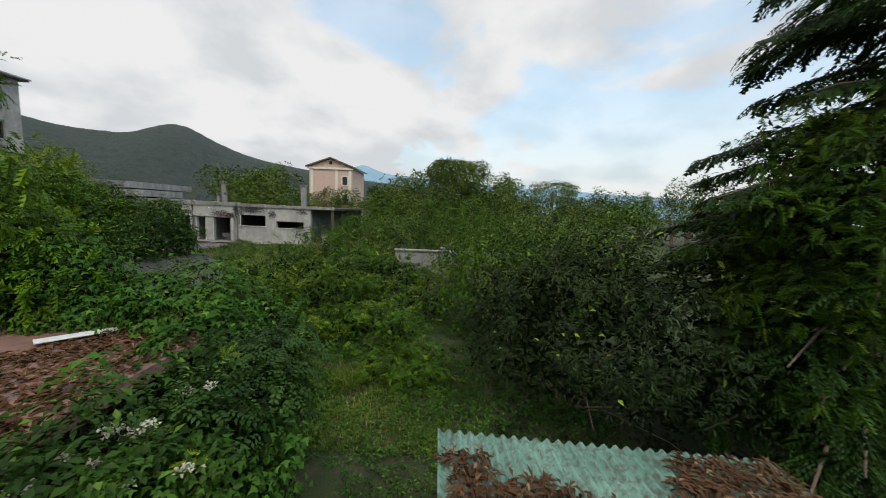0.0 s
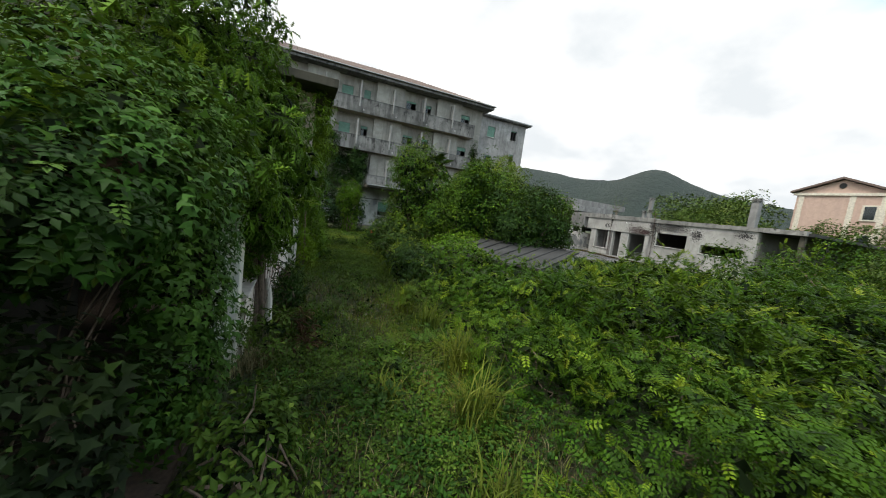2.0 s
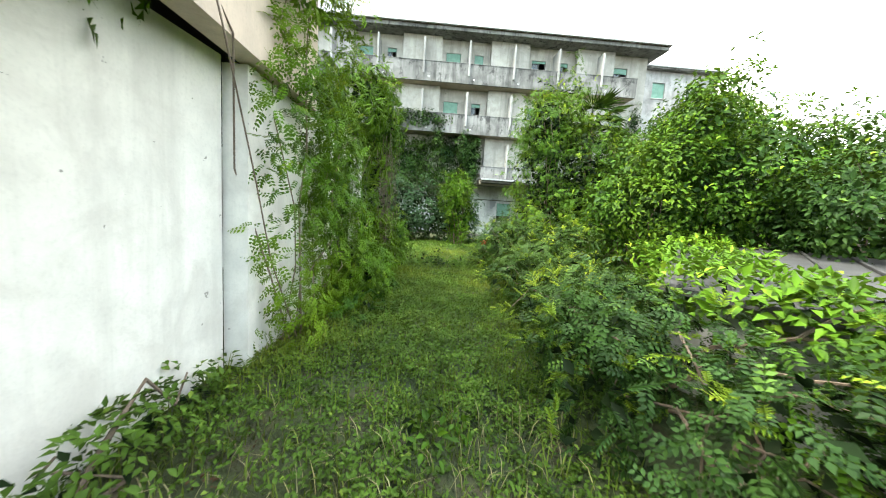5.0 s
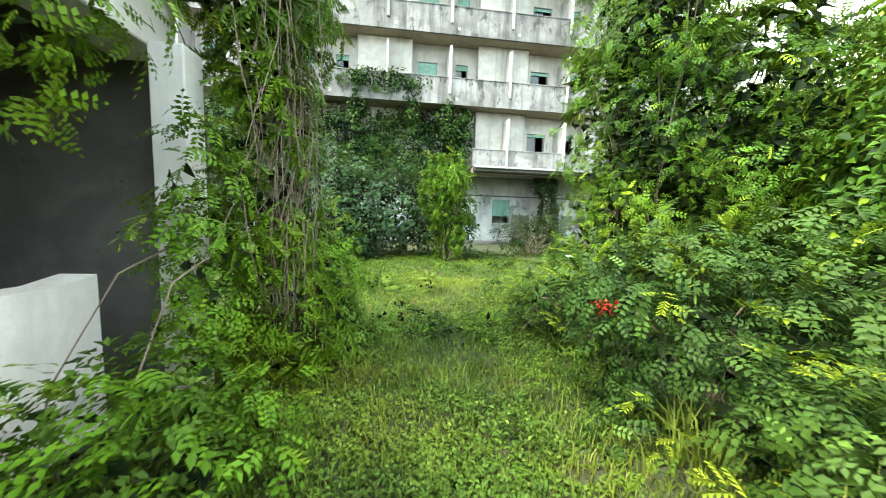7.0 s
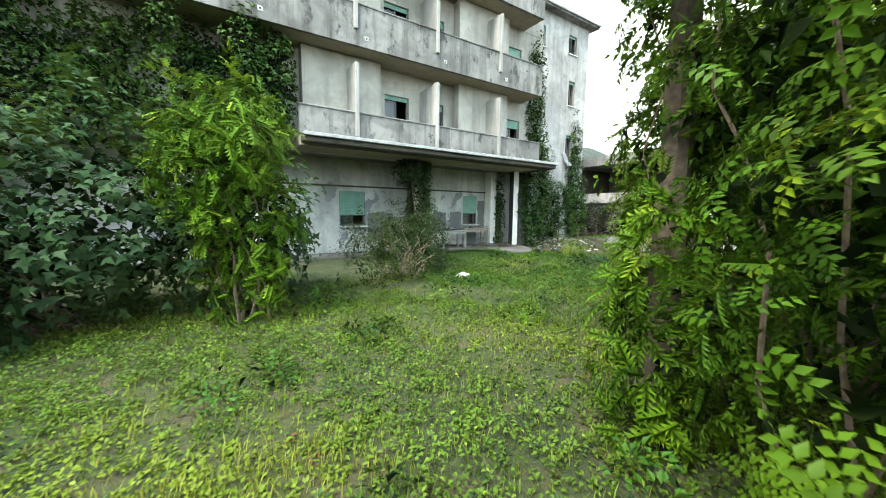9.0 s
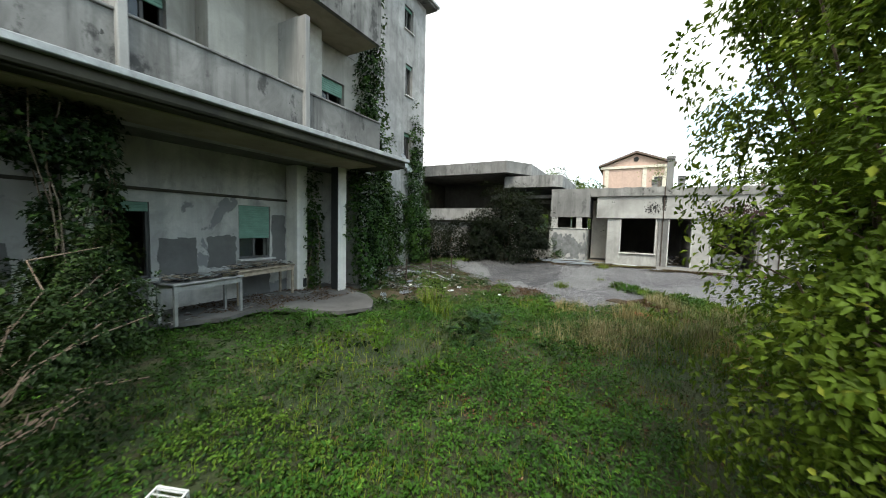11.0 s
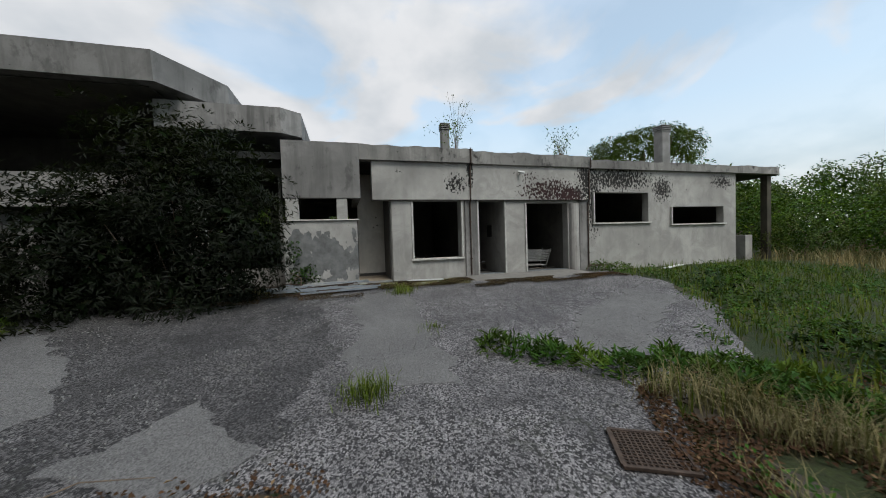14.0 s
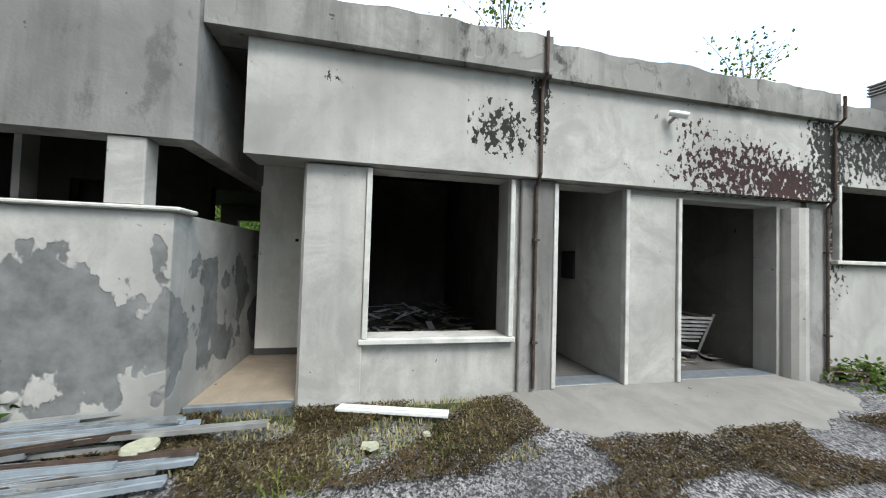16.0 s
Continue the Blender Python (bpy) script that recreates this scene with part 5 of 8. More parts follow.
wall("wall", "x", 0.9, 0.2, 9.88, 12.2, -0.3, 3.4, [(9.95, 11.8, 0.55, 3.2)], M["low"], por, "", 0, 0.6)
# wall added to keep the openings dark, room shade in its colour
wall("wall", "x", 3.6, 0.2, 6.95, 12.2, -0.3, 3.42, [(8.0, 9.2, 1.5, 2.7), (10.2, 11.4, 1.4, 2.7)], M["inner"], por, "added back wall, room shade in its colour", 0, 2)
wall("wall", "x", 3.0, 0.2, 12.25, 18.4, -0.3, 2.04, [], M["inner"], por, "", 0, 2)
box("floor_slab", 0.48, 3.6, 7.8, 12.2, -0.28, 0.02, M["litter"], por, "dark brown floor", bevel=0)
# lower slab with a cut corner
bm = bmesh.new()
ring = [(-0.38, 12.3), (-0.38, 9.62), (-0.03, 9.17), (5, 9.17), (5, 12.3)]
lo_v = [bm.verts.new((x, y, 4.03)) for x, y in ring]
hi_v = [bm.verts.new((x, y, 4.66)) for x, y in ring]
bm.faces.new(hi_v)
bm.faces.new(lo_v[::-1])
for i in range(5):
    bm.faces.new([lo_v[i], lo_v[(i + 1) % 5], hi_v[(i + 1) % 5], hi_v[i]])
part("lower_slab", bm, M["lowgrey"], por, "chipped concrete slab with a cut corner")

# ---- pink villa beyond ----
vil = empty("pink_villa", (50, 5, 0), "salmon-pink villa with a pediment and cream trim", "house")
VX, VY0, VY1, VE, VT = 45.0, 0.6, 10.2, 12.4, 14.2
vm = (VY0 + VY1) / 2
bm = bmesh.new()
a = [bm.verts.new((VX, y, z)) for y, z in ((VY0, 0), (VY1, 0), (VY1, VE), (vm, VT), (VY0, VE))]
b = [bm.verts.new((VX + 12, y, z)) for y, z in ((VY0, 0), (VY1, 0), (VY1, VE), (vm, VT), (VY0, VE))]
bm.faces.new(a)
bm.faces.new(b[::-1])
for i in range(5):
    bm.faces.new([a[i], b[i], b[(i + 1) % 5], a[(i + 1) % 5]])
part("wall", bm, M["villa"], vil, "salmon-pink plaster wall")
for s, y in ((-1, VY0), (1, VY1)):
    bm = bmesh.new()
    p = [(VX - 0.6, y + s * 0.7, VE - 0.15), (VX - 0.6, vm, VT + 0.12), (VX + 12.6, vm, VT + 0.12), (VX + 12.6, y + s * 0.7, VE - 0.15)]
    t = [bm.verts.new(q) for q in p] + [bm.verts.new((q[0], q[1], q[2] + 0.28)) for q in p]
    for q in ((0, 1, 2, 3), (4, 7, 6, 5), (0, 4, 5, 1), (1, 5, 6, 2), (2, 6, 7, 3), (3, 7, 4, 0)):
        bm.faces.new([t[i] for i in q])
    part("roof", bm, M["tile"], vil, "clay tile roof slope")
box("cornice", VX - 0.25, VX - 0.01, VY0 - 0.4, VY1 + 0.4, VE - 0.5, VE - 0.1, M["villatrim"], vil)
for y in (VY0 + 0.2, vm - 1.6, VY1 - 0.9):
    box("pilaster", VX - 0.12, VX - 0.01, y, y + 0.6, 0, VE - 0.5, M["villatrim"], vil)
for y, z in ((vm - 3.2, 8.4), (vm - 3.2, 4.4)):
    w = box("window", VX - 0.16, VX - 0.01, y - 0.8, y + 0.8, z, z + 2.2, M["villatrim"], vil)
    box("pane", VX - 0.19, VX - 0.161, y - 0.55, y + 0.55, z + 0.2, z + 2.0, M["glass"], w)
bm = bmesh.new()
tube(bm, [(VX - 0.12, vm, 13.35), (VX - 0.004, vm, 13.35)], 0.38, 0.38, 16)
part("round_vent", bm, M["black"], vil, "dark round attic vent")

# ---- vine-grown pavilion beside the path ----
pav = empty("garden_pavilion", (-30, -7, -0.5), "derelict whitewashed pavilion smothered in vines", "building")
# low porch with a red flat roof
box("porch_roof", -38.5, -28.25, -16.2, -12.0, 2.02, 2.2, M["redroof"], pav, "reddish flat porch roof strewn with leaves")
wall("fascia", "x", -28.24, 0.22, -13.5, -12.0, 1.3, 2.19, [], M["white"], pav, "white fascia beam")
box("pillar", -28.3, -27.95, -13.52, -13.2, -0.9, 1.298, M["white"], pav, "square whitewashed pillar")
wall("parapet", "x", -28.05, 0.16, -13.198, -11.5, -0.9, 0.32, [], M["white"], pav, "whitewashed parapet wall", 0.05, 0.3)
box("parapet_cap", -28.09, -27.85, -13.19, -11.55, 0.36, 0.40, M["sill"], pav)
for y in (-16.0, -14.6):
    box("pillar", -33.0, -32.7, y, y + 0.3, -0.9, 2.02, M["white"], pav)
# white wall, running on slightly askew
bm = wall_mesh("wall", "x", 0.0, 0.25, -11.5, -7.3, -0.9, 2.75, [(-10.15, -9.75, 2.2, 2.5)], M["white"], 0.0, 0.5)
for vv in bm.verts:
    vv.co.x += -27.85 + (vv.co.y + 11.5) * 0.10 - 0.25
part("wall", bm, M["white"], pav, "bare white wall with bullet-like chips")
# upper storey, jutting out
wall("upper_wall", "x", -27.30, 0.25, -9.6, -5.6, 2.72, 4.6, [(-9.1, -8.2, 3.05, 4.15)], M["pinkwall"], pav, "faded pink upper wall with an empty window", 0, 0.5)
wall("upper_wall", "y", -9.6, 0.25, -32.0, -27.302, 2.72, 4.6, [], M["pinkwall"], pav, "", 0, 0.8)
box("ledge", -32, -26.8, -10.3, -9.2, 2.56, 2.715, M["concrete"], pav, "cracked concrete ledge")
box("eave", -33, -26.6, -10.4, -5.0, 4.62, 4.82, M["dimmed"], pav, "weathered concrete eaves")
wall("wall", "x", -27.45, 0.25, -7.25, -4.0, -0.9, 2.7, [], M["white"], pav, "", 0, 0.8)
# open front further on: parapet, pillar, arch soffit
wall("parapet", "x", -27.95, 0.25, -4.0, -1.75, -0.8, 0.78, [], M["white"], pav, "whitewashed parapet wall", 0.04, 0.3)
box("pillar", -27.45, -27.18, -1.48, -1.2, -0.8, 2.62, M["white"], pav, "grey-white pillar")
box("beam", -28.0, -27.5, -4.0, -1.0, 2.62, 3.3, M["white"], pav, "white beam over the open front")
wall("wall", "y", -0.9, 0.2, -33.0, -27.8, -0.8, 3.3, [], M["inner"], pav, "", 0, 1)
wall("wall", "y", -1.9, 0.1, -31.0, -28.9, -0.8, 2.6, [], M["white"], pav, "", 0, 1)
wall("wall", "x", -33.0, 0.2, -12, -0.9, -0.8, 4.6, [], M["inner"], pav, "", 0, 2)
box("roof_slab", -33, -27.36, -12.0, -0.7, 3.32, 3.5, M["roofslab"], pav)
# porch floor made dark brown to put the hollow's shade into it
box("floor_slab", -33, -28.1, -16, -0.9, -0.75, -0.55, M["litter"], pav, "dark brown floor")
# wall added to darken the porch; its colour carries the shade
wall("wall", "x", -30.6, 0.2, -15.9, -12.0, -0.8, 2.0, [], M["inner"], pav, "added inner wall, porch shade in its colour", 0, 1)

# ---- sheds, walls and panels along the path ----
shed = empty("grey_roofed_shed", (-20, -6.5, -0.6), "low shed with a grey sheet roof half lost in vines", "shed")
bm = bmesh.new()
rt4 = [(-22.7, -7.2, 0.72), (-20.6, -11.2, 0.80), (-14.6, -6.6, 1.02), (-18.5, -1.9, 0.95)]
lo_v = [bm.verts.new((x, y, z - 0.07)) for x, y, z in rt4]
hi_v = [bm.verts.new(p) for p in rt4]
bm.faces.new(hi_v)
bm.faces.new(lo_v[::-1])
for i in range(4):
    bm.faces.new([lo_v[i], lo_v[(i + 1) % 4], hi_v[(i + 1) % 4], hi_v[i]])
part("roof", bm, M["roofslab"], shed, "grey lichened sheet roof")
a, b, c, d = (Vector(p) for p in rt4)
for i in range(9):
    t = (i + 0.5) / 9
    p, q = a.lerp(b, t), d.lerp(c, t)
    bm = bmesh.new()
    tube(bm, [p + Vector((0, 0, 0.012)), p.lerp(q, 0.5) + Vector((0, 0, 0.012)), q + Vector((0, 0, 0.012))], 0.035, 0.035, 6)
    part("roof_seam", bm, M["roofslab"], shed)
for p, q in zip((a, b, c, d), (b, c, d, a)):
    bm = bmesh.new()
    cen = (a + b + c + d) / 4
    pts = [r.lerp(cen, 0.06) for r in (p, q)] + [r.lerp(cen, 0.09) for r in (q, p)]
    lo_v = [bm.verts.new((r.x, r.y, -0.75)) for r in pts]
    hi_v = [bm.verts.new((r.x, r.y, r.z - 0.075)) for r in pts]
    bm.faces.new(hi_v)
    bm.faces.new(lo_v[::-1])
    for i in range(4):
        bm.faces.new([lo_v[i], lo_v[(i + 1) % 4], hi_v[(i + 1) % 4], hi_v[i]])
    part("wall", bm, M["concrete"], shed)

# small shed with a green corrugated roof under the start of the flight
gs = empty("garden_shed", (-32, -20.8, -0.6), "small shed roofed with weathered green corrugated sheets", "shed")
nx, ny = 3, 150
gv = np.zeros((ny, nx, 3))
for j in range(ny):
    yy = -22.95 + 3.75 * j / (ny - 1)
    for i in range(nx):
        xx = -33.2 + 3.45 * i / (nx - 1) + 0.10 * (yy + 21) - 0.0
        gv[j, i] = (xx, yy, 1.24 + 0.03 * math.sin(yy * 2 * math.pi / 0.13) + 0.04 * (i == 0))
gi = np.arange(nx * ny).reshape(ny, nx)
gq = np.stack([gi[:-1, :-1], gi[1:, :-1], gi[1:, 1:], gi[:-1, 1:]], -1).reshape(-1, 4)
sheet = part("roof_sheet", mesh_np("roof_sheet", np.concatenate([gv.reshape(-1, 3), gv.reshape(-1, 3) - (0, 0, 0.008)]), np.concatenate([gq, gq[:, ::-1] + nx * ny]), M["greensheet"], True), None, gs, "green corrugated roof sheet")
for y0, y1 in ((-22.7, -22.55), (-19.6, -19.45)):
    box("wall", -33.0, -30.1, y0, y1, -0.8, 1.19, M["concrete"], gs)
box("wall", -30.25, -30.1, -22.55, -19.6, -0.8, 1.19, M["concrete"], gs)
rl = np.random.default_rng(8)
n = 9000
lx, ly = rl.uniform(-33.2, -30.0, n), rl.uniform(-22.9, -19.2, n)
ok = (np.sin(lx * 2.1 + ly) + np.sin(ly * 2.7 - lx) + (-30.8 - lx) * 1.1 + np.where(ly > -19.75, 1.2, 0.0) + 0.6) > 0.2
p = np.stack([lx, ly, np.full(n, 1.27) + rl.uniform(0, 0.06, n)], 1)[ok]
v1, f1 = leaves(rl, p, rl.normal(0, 1, (len(p), 3)) * (1, 1, 0.25), np.tile([[0, 0, 1.0]], (len(p), 1)), 0.13, 0.035)
tagged(new("leaf_litter", mesh_np("leaf_litter", v1, f1, M["deadleaf"])), "brown leaf litter and needles on the green roof", "litter", kind="stuff")

# litter and a pale panel on the porch roof
n = 9000
lx, ly = rl.uniform(-34.0, -28.2, n), rl.uniform(-16.2, -12.0, n)
ok = (np.sin(lx * 1.7 + ly * 0.6) + np.sin(ly * 2.3) + (ly + 13.6) * -0.9) > 0.1
p = np.stack([lx, ly, np.full(n, 2.21) + rl.uniform(0, 0.03, n)], 1)[ok]
v1, f1 = leaves(rl, p, rl.normal(0, 1, (len(p), 3)) * (1, 1, 0.2), np.tile([[0, 0, 1.0]], (len(p), 1)), 0.09, 0.05)
tagged(new("leaf_litter", mesh_np("leaf_litter", v1, f1, M["deadleaf"])), "red-brown leaf litter on the porch roof", "litter", kind="stuff")
bm = bmesh.new()
add_box(bm, -0.36, 0.36, -0.075, 0.075, 0, 0.02, 0.004)
pan = part("roof_panel", bm, M["whitemetal"])
pan.matrix_basis = pose(-29.45, -14.84, 2.235, 0, 2, -38)
tagged(pan, "loose pale blue-white panel on the porch roof", "panel")

# grey yard wall further off
yw = empty("yard_wall", (-11.3, -19.5, -0.6), "long grey concrete yard wall with a coping", "wall")
wall("wall", "x", -11.4, 0.25, -27.0, -16.4, -0.9, 1.20, [], M["concrete"], yw, "", 0, 0.8)
box("coping", -11.5, -11.05, -27.0, -16.35, 1.203, 1.29, M["concrete"], yw)
box("post", -11.36, -11.16, -19.6, -19.3, 1.293, 1.5, M["concrete"], yw)
box("post", -11.36, -11.16, -22.9, -22.6, 1.293, 1.5, M["concrete"], yw)

# ---- plants ----
def plant(name, blobs, n, kind, mat, size, label, category="bush", seed=1, base=None, stem_n=8, group="", inner=0.7, floor=0.0, filler=0.25,
          sag=0.35, bright=0.0, spread=0.7, stem_r=0.03, outward=0.6, rough=0.22, pairs=5, top_only=False, low=None, core=None):
    """A plant of many leaves over blobs, with stems below; bright: share of fresh tips."""
    rng = np.random.default_rng(seed)
    bx, by = (base if base else (blobs[0][0], blobs[0][1]))
    bz = float(ground_z(bx, by))
    ob = empty(name, (bx, by, bz), label, category, group)
    m, wide = {"frond": (8, 0.72), "fern": (8, 0.60), "palmate": (12, 2.0), "long": (12, 0.9)}.get(kind, (14, 1.9))
    p, nr = shell(rng, max(3, n // m), blobs, inner, rough, floor)
    if top_only:
        ok = nr[:, 2] > -0.15
        p, nr = p[ok], nr[ok]
    p, d, up = whorls(rng, p, nr, m, size * wide, sag, spread)
    if kind == "frond":
        v, f = fronds(rng, p, d, up, size, pairs, 0.56)
        p, nr = shell(rng, int(n * 0.3), [(b[0], b[1], b[2], b[3] * 0.9, b[4] * 0.9, b[5] * 0.9) for b in blobs], 0.8, rough, floor)
        d, up = leaf_dirs(rng, nr, 0.5, sag, 0.8)
        v2, f2 = ferny(rng, p, d, up, size * 0.95, 6)
        v, f = np.concatenate([v, v2]), np.concatenate([f, f2 + len(v)])
    elif kind == "fern":
        v, f = ferny(rng, p, d, up, size, pairs)
    elif kind == "palmate":
        v, f = palmate(rng, p, d, up, size)
    elif kind == "long":
        v, f = leaves(rng, p, d, up, size, size * 0.24, 0.15)
    else:
        v, f = leaves(rng, p, d, up, size, size * 0.55)
    tagged(hang(new("foliage", mesh_np("foliage", v, f, mat)), ob), kind="stuff")
    # inner leaves default to near black, painting in the gaps' shade
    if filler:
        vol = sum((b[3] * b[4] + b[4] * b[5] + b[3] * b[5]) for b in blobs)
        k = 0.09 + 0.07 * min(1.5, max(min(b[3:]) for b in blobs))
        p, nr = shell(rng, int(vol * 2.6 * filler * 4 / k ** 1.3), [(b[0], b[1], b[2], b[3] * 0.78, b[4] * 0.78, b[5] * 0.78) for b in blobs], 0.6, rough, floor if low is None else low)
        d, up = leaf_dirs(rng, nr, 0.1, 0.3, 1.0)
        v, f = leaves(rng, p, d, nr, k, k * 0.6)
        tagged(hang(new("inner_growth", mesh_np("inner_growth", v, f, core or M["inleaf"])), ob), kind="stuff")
    if bright:
        p, nr = shell(rng, int(n * bright * (0.35 if kind in ("frond", "fern") else 1)), [(b[0], b[1], b[2], b[3] * 1.0, b[4] * 1.0, b[5] * 1.0) for b in blobs], 0.93, rough, max(floor, 0.3))
        ok = nr[:, 2] > 0.0
        d, up = leaf_dirs(rng, nr[ok], 0.8, -0.3, 0.5)
        v, f = sprays(rng, p[ok], d, size * 1.9, size * 1.0) if kind in ("frond", "fern") else leaves(rng, p[ok], d, up, size, size * 0.5)
        tagged(hang(new("young_growth", mesh_np("young_growth", v, f, M["bright"])), ob), "fresh yellow-green growth", kind="stuff")
    if stem_n:
        tagged(part("stem_tangle", stems(rng, (bx, by, bz - 0.1), blobs, stem_n, stem_r), M["twig"], ob), kind="stuff")
    return ob


# sprawling wisteria right of the path, heap by heap
rs = np.random.default_rng(11)
heaps = [(-22.8, -16.9, 1.5, 1.25), (-23.2, -14.4, 1.2, 1.05), (-21.9, -12.6, 1.6, 1.5), (-23.1, -11.2, 1.2, 1.0), (-23.0, -8.6, 1.25, 1.0),
         (-22.8, -6.2, 1.1, 0.95), (-20.6, -14.6, 1.8, 1.75), (-19.4, -17.6, 1.9, 1.5), (-19.4, -12.2, 1.5, 1.65), (-17.2, -14.8, 1.9, 1.9),
         (-16.9, -11.4, 1.9, 1.5), (-15.8, -18.0, 2.1, 1.8), (-13.8, -13.6, 2.0, 1.9), (-13.6, -9.4, 1.8, 1.5), (-10.8, -10.8, 1.9, 1.8), (-10.2, -14.4, 1.8, 2.0),
         (-22.6, -4.0, 1.1, 1.25), (-22.5, -2.1, 1.15, 1.55), (-24.6, -18.4, 1.0, 0.8), (-22.2, -9.7, 1.0, 1.45), (-21.3, -11.0, 1.0, 1.5), (-23.2, -7.3, 0.7, 1.1), (-22.7, 0.0, 0.85, 0.95)]
for i, (x, y, r, h) in enumerate(heaps):
    z0 = float(ground_z(x, y))
    blobs = [(x, y, z0 + h * 0.25, r, r, h * 0.85)]
    for k in range(5):
        a = rs.uniform(0, 6.28)
        rr = rs.uniform(0.35, 0.7) * r
        blobs.append((x + math.cos(a) * r * 0.75, y + math.sin(a) * r * 0.75, z0 + h * rs.uniform(0.2, 0.85), rr, rr, rr * rs.uniform(0.5, 0.9)))
    near_heap = x < -21.5
    # some heaps take the darker ivy leaf, putting shade into their colour
    plant("wisteria_bush", blobs, int((1350 if near_heap else 600) * r * r * (1.6 if i in (16, 17, 22) else 1)), "frond" if near_heap else "fern", M["ivy" if i in (4, 5, 16, 17, 21, 22) else "heap"], 0.205 if near_heap else 0.34,
          "sprawling wisteria heap with fresh yellow-green shoots", seed=100 + i, group="wisteria heaps by the path", bright=0.13 if i in (4, 5, 16, 17, 21, 22) else 0.17 if near_heap else 0.09, inner=0.75, sag=0.2, rough=0.36, pairs=4, stem_n=5, stem_r=0.02, top_only=True)

# ivy leaf colour here puts the corner's dim light into the wisteria
plant("wisteria_bush", [(-29.5, -17.0, 1.95, 0.9, 0.7, 0.35), (-28.7, -16.8, 1.9, 0.7, 0.6, 0.35), (-30.3, -17.2, 1.9, 0.8, 0.6, 0.35)], 1500, "frond", M["ivy"], 0.22,
      "wisteria tumbling over the porch corner with dark hollows beneath", seed=140, group="wisteria heaps by the path", bright=0.03, inner=0.8, sag=0.3, floor=1.8, low=1.9, filler=1.0, top_only=True, pairs=4, stem_n=3, stem_r=0.012)
# vines over the pavilion
plant("wisteria_vine", [(-28.9, -10.8, 3.6, 1.5, 1.9, 1.9), (-28.2, -12.2, 2.9, 1.0, 1.2, 1.3), (-28.0, -10.9, 1.9, 0.6, 1.1, 1.0), (-29.6, -12.6, 3.6, 1.5, 1.3, 1.5), (-28.6, -9.2, 4.3, 1.3, 1.3, 1.2), (-27.4, -11.6, 2.5, 0.6, 0.8, 0.7),
                       (-28.9, -13.6, 2.9, 0.9, 0.9, 0.8), (-28.3, -13.1, 1.9, 0.5, 0.6, 0.6), (-27.9, -8.6, 3.0, 0.5, 0.5, 0.6), (-28.1, -12.4, 1.3, 0.45, 0.7, 0.7), (-29.0, -11.4, 5.2, 1.2, 1.4, 1.0), (-27.75, -13.25, 1.75, 0.35, 0.45, 0.5), (-27.7, -12.5, 1.7, 0.35, 0.6, 0.6), (-28.1, -13.8, 2.4, 0.5, 0.5, 0.5), (-27.5, -10.1, 2.5, 0.5, 0.8, 0.8), (-27.55, -10.9, 1.25, 0.35, 0.6, 0.6), (-27.6, -11.2, 3.4, 0.5, 1.2, 0.8)],
      14000, "fern", M["wist"], 0.25, "hanging wisteria with long pods over the white wall", "vine", 201, (-28.3, -11.45), 9, "", 0.7, 0.7, 0.3, 0.75, 0.04, stem_r=0.02, pairs=4)
plant("ivy_curtain", [(-28.7, -16.4, 2.0, 0.9, 0.6, 0.5), (-28.25, -14.9, 0.9, 0.40, 1.0, 1.6), (-30.3, -17.1, 1.5, 1.2, 0.7, 0.5), (-28.6, -15.6, 2.4, 0.8, 1.0, 0.6), (-31.8, -17.2, 1.6, 1.2, 0.6, 0.5), (-28.8, -14.2, 2.5, 0.6, 0.8, 0.8)],
      28000, "palmate", M["clover"], 0.072, "thick ivy curtain hanging over the porch edge", "vine", 202, (-28.9, -16.4), 14, "", 0.75, 0.0, 0.45, 0.7, stem_r=0.010)
# ivy in the laurel's dark colour, to paint the shade below the edge
plant("ivy_curtain", [(-29.3, -16.75, 0.4, 1.3, 0.35, 1.3), (-31.2, -16.7, 0.5, 1.2, 0.3, 1.2)], 7000, "palmate", M["laurel"], 0.085, "ivy hanging below the porch edge, shade put into its leaf colour", "vine", 218, (-29.2, -16.6), 5, filler=0.5, stem_r=0.008)
plant("vine_column", [(-26.75, -0.9, 2.0, 0.42, 0.5, 2.4), (-26.9, -0.6, 3.8, 0.7, 0.7, 1.2), (-26.6, -0.9, 0.3, 0.55, 0.6, 0.7), (-27.2, -1.6, 4.2, 0.8, 0.8, 0.8)],
      4200, "fern", M["wist"], 0.24, "vine-wrapped pillar with a tangle of dry stems", "vine", 203, (-26.75, -0.95), 6, "", 0.8, 0.0, 0.5, 0.6, bright=0.02, stem_r=0.005)
plant("vine_column", [(-27.0, -6.4, 1.6, 0.5, 0.8, 2.2), (-27.0, -6.2, 3.6, 0.6, 1.0, 1.0), (-26.8, -5.2, 0.8, 0.5, 0.7, 1.2), (-26.9, -7.0, 4.4, 0.5, 0.8, 0.5), (-26.85, -5.25, 1.1, 0.30, 0.55, 1.3), (-26.9, -4.9, 2.5, 0.35, 0.6, 0.8)],
      3400, "frond", M["wist"], 0.18, "thick creeper on the pavilion corner", "vine", 204, (-27.0, -6.3), 3, "", 0.8, 0.0, 0.0, 0.6, bright=0.10, stem_r=0.012, pairs=4)
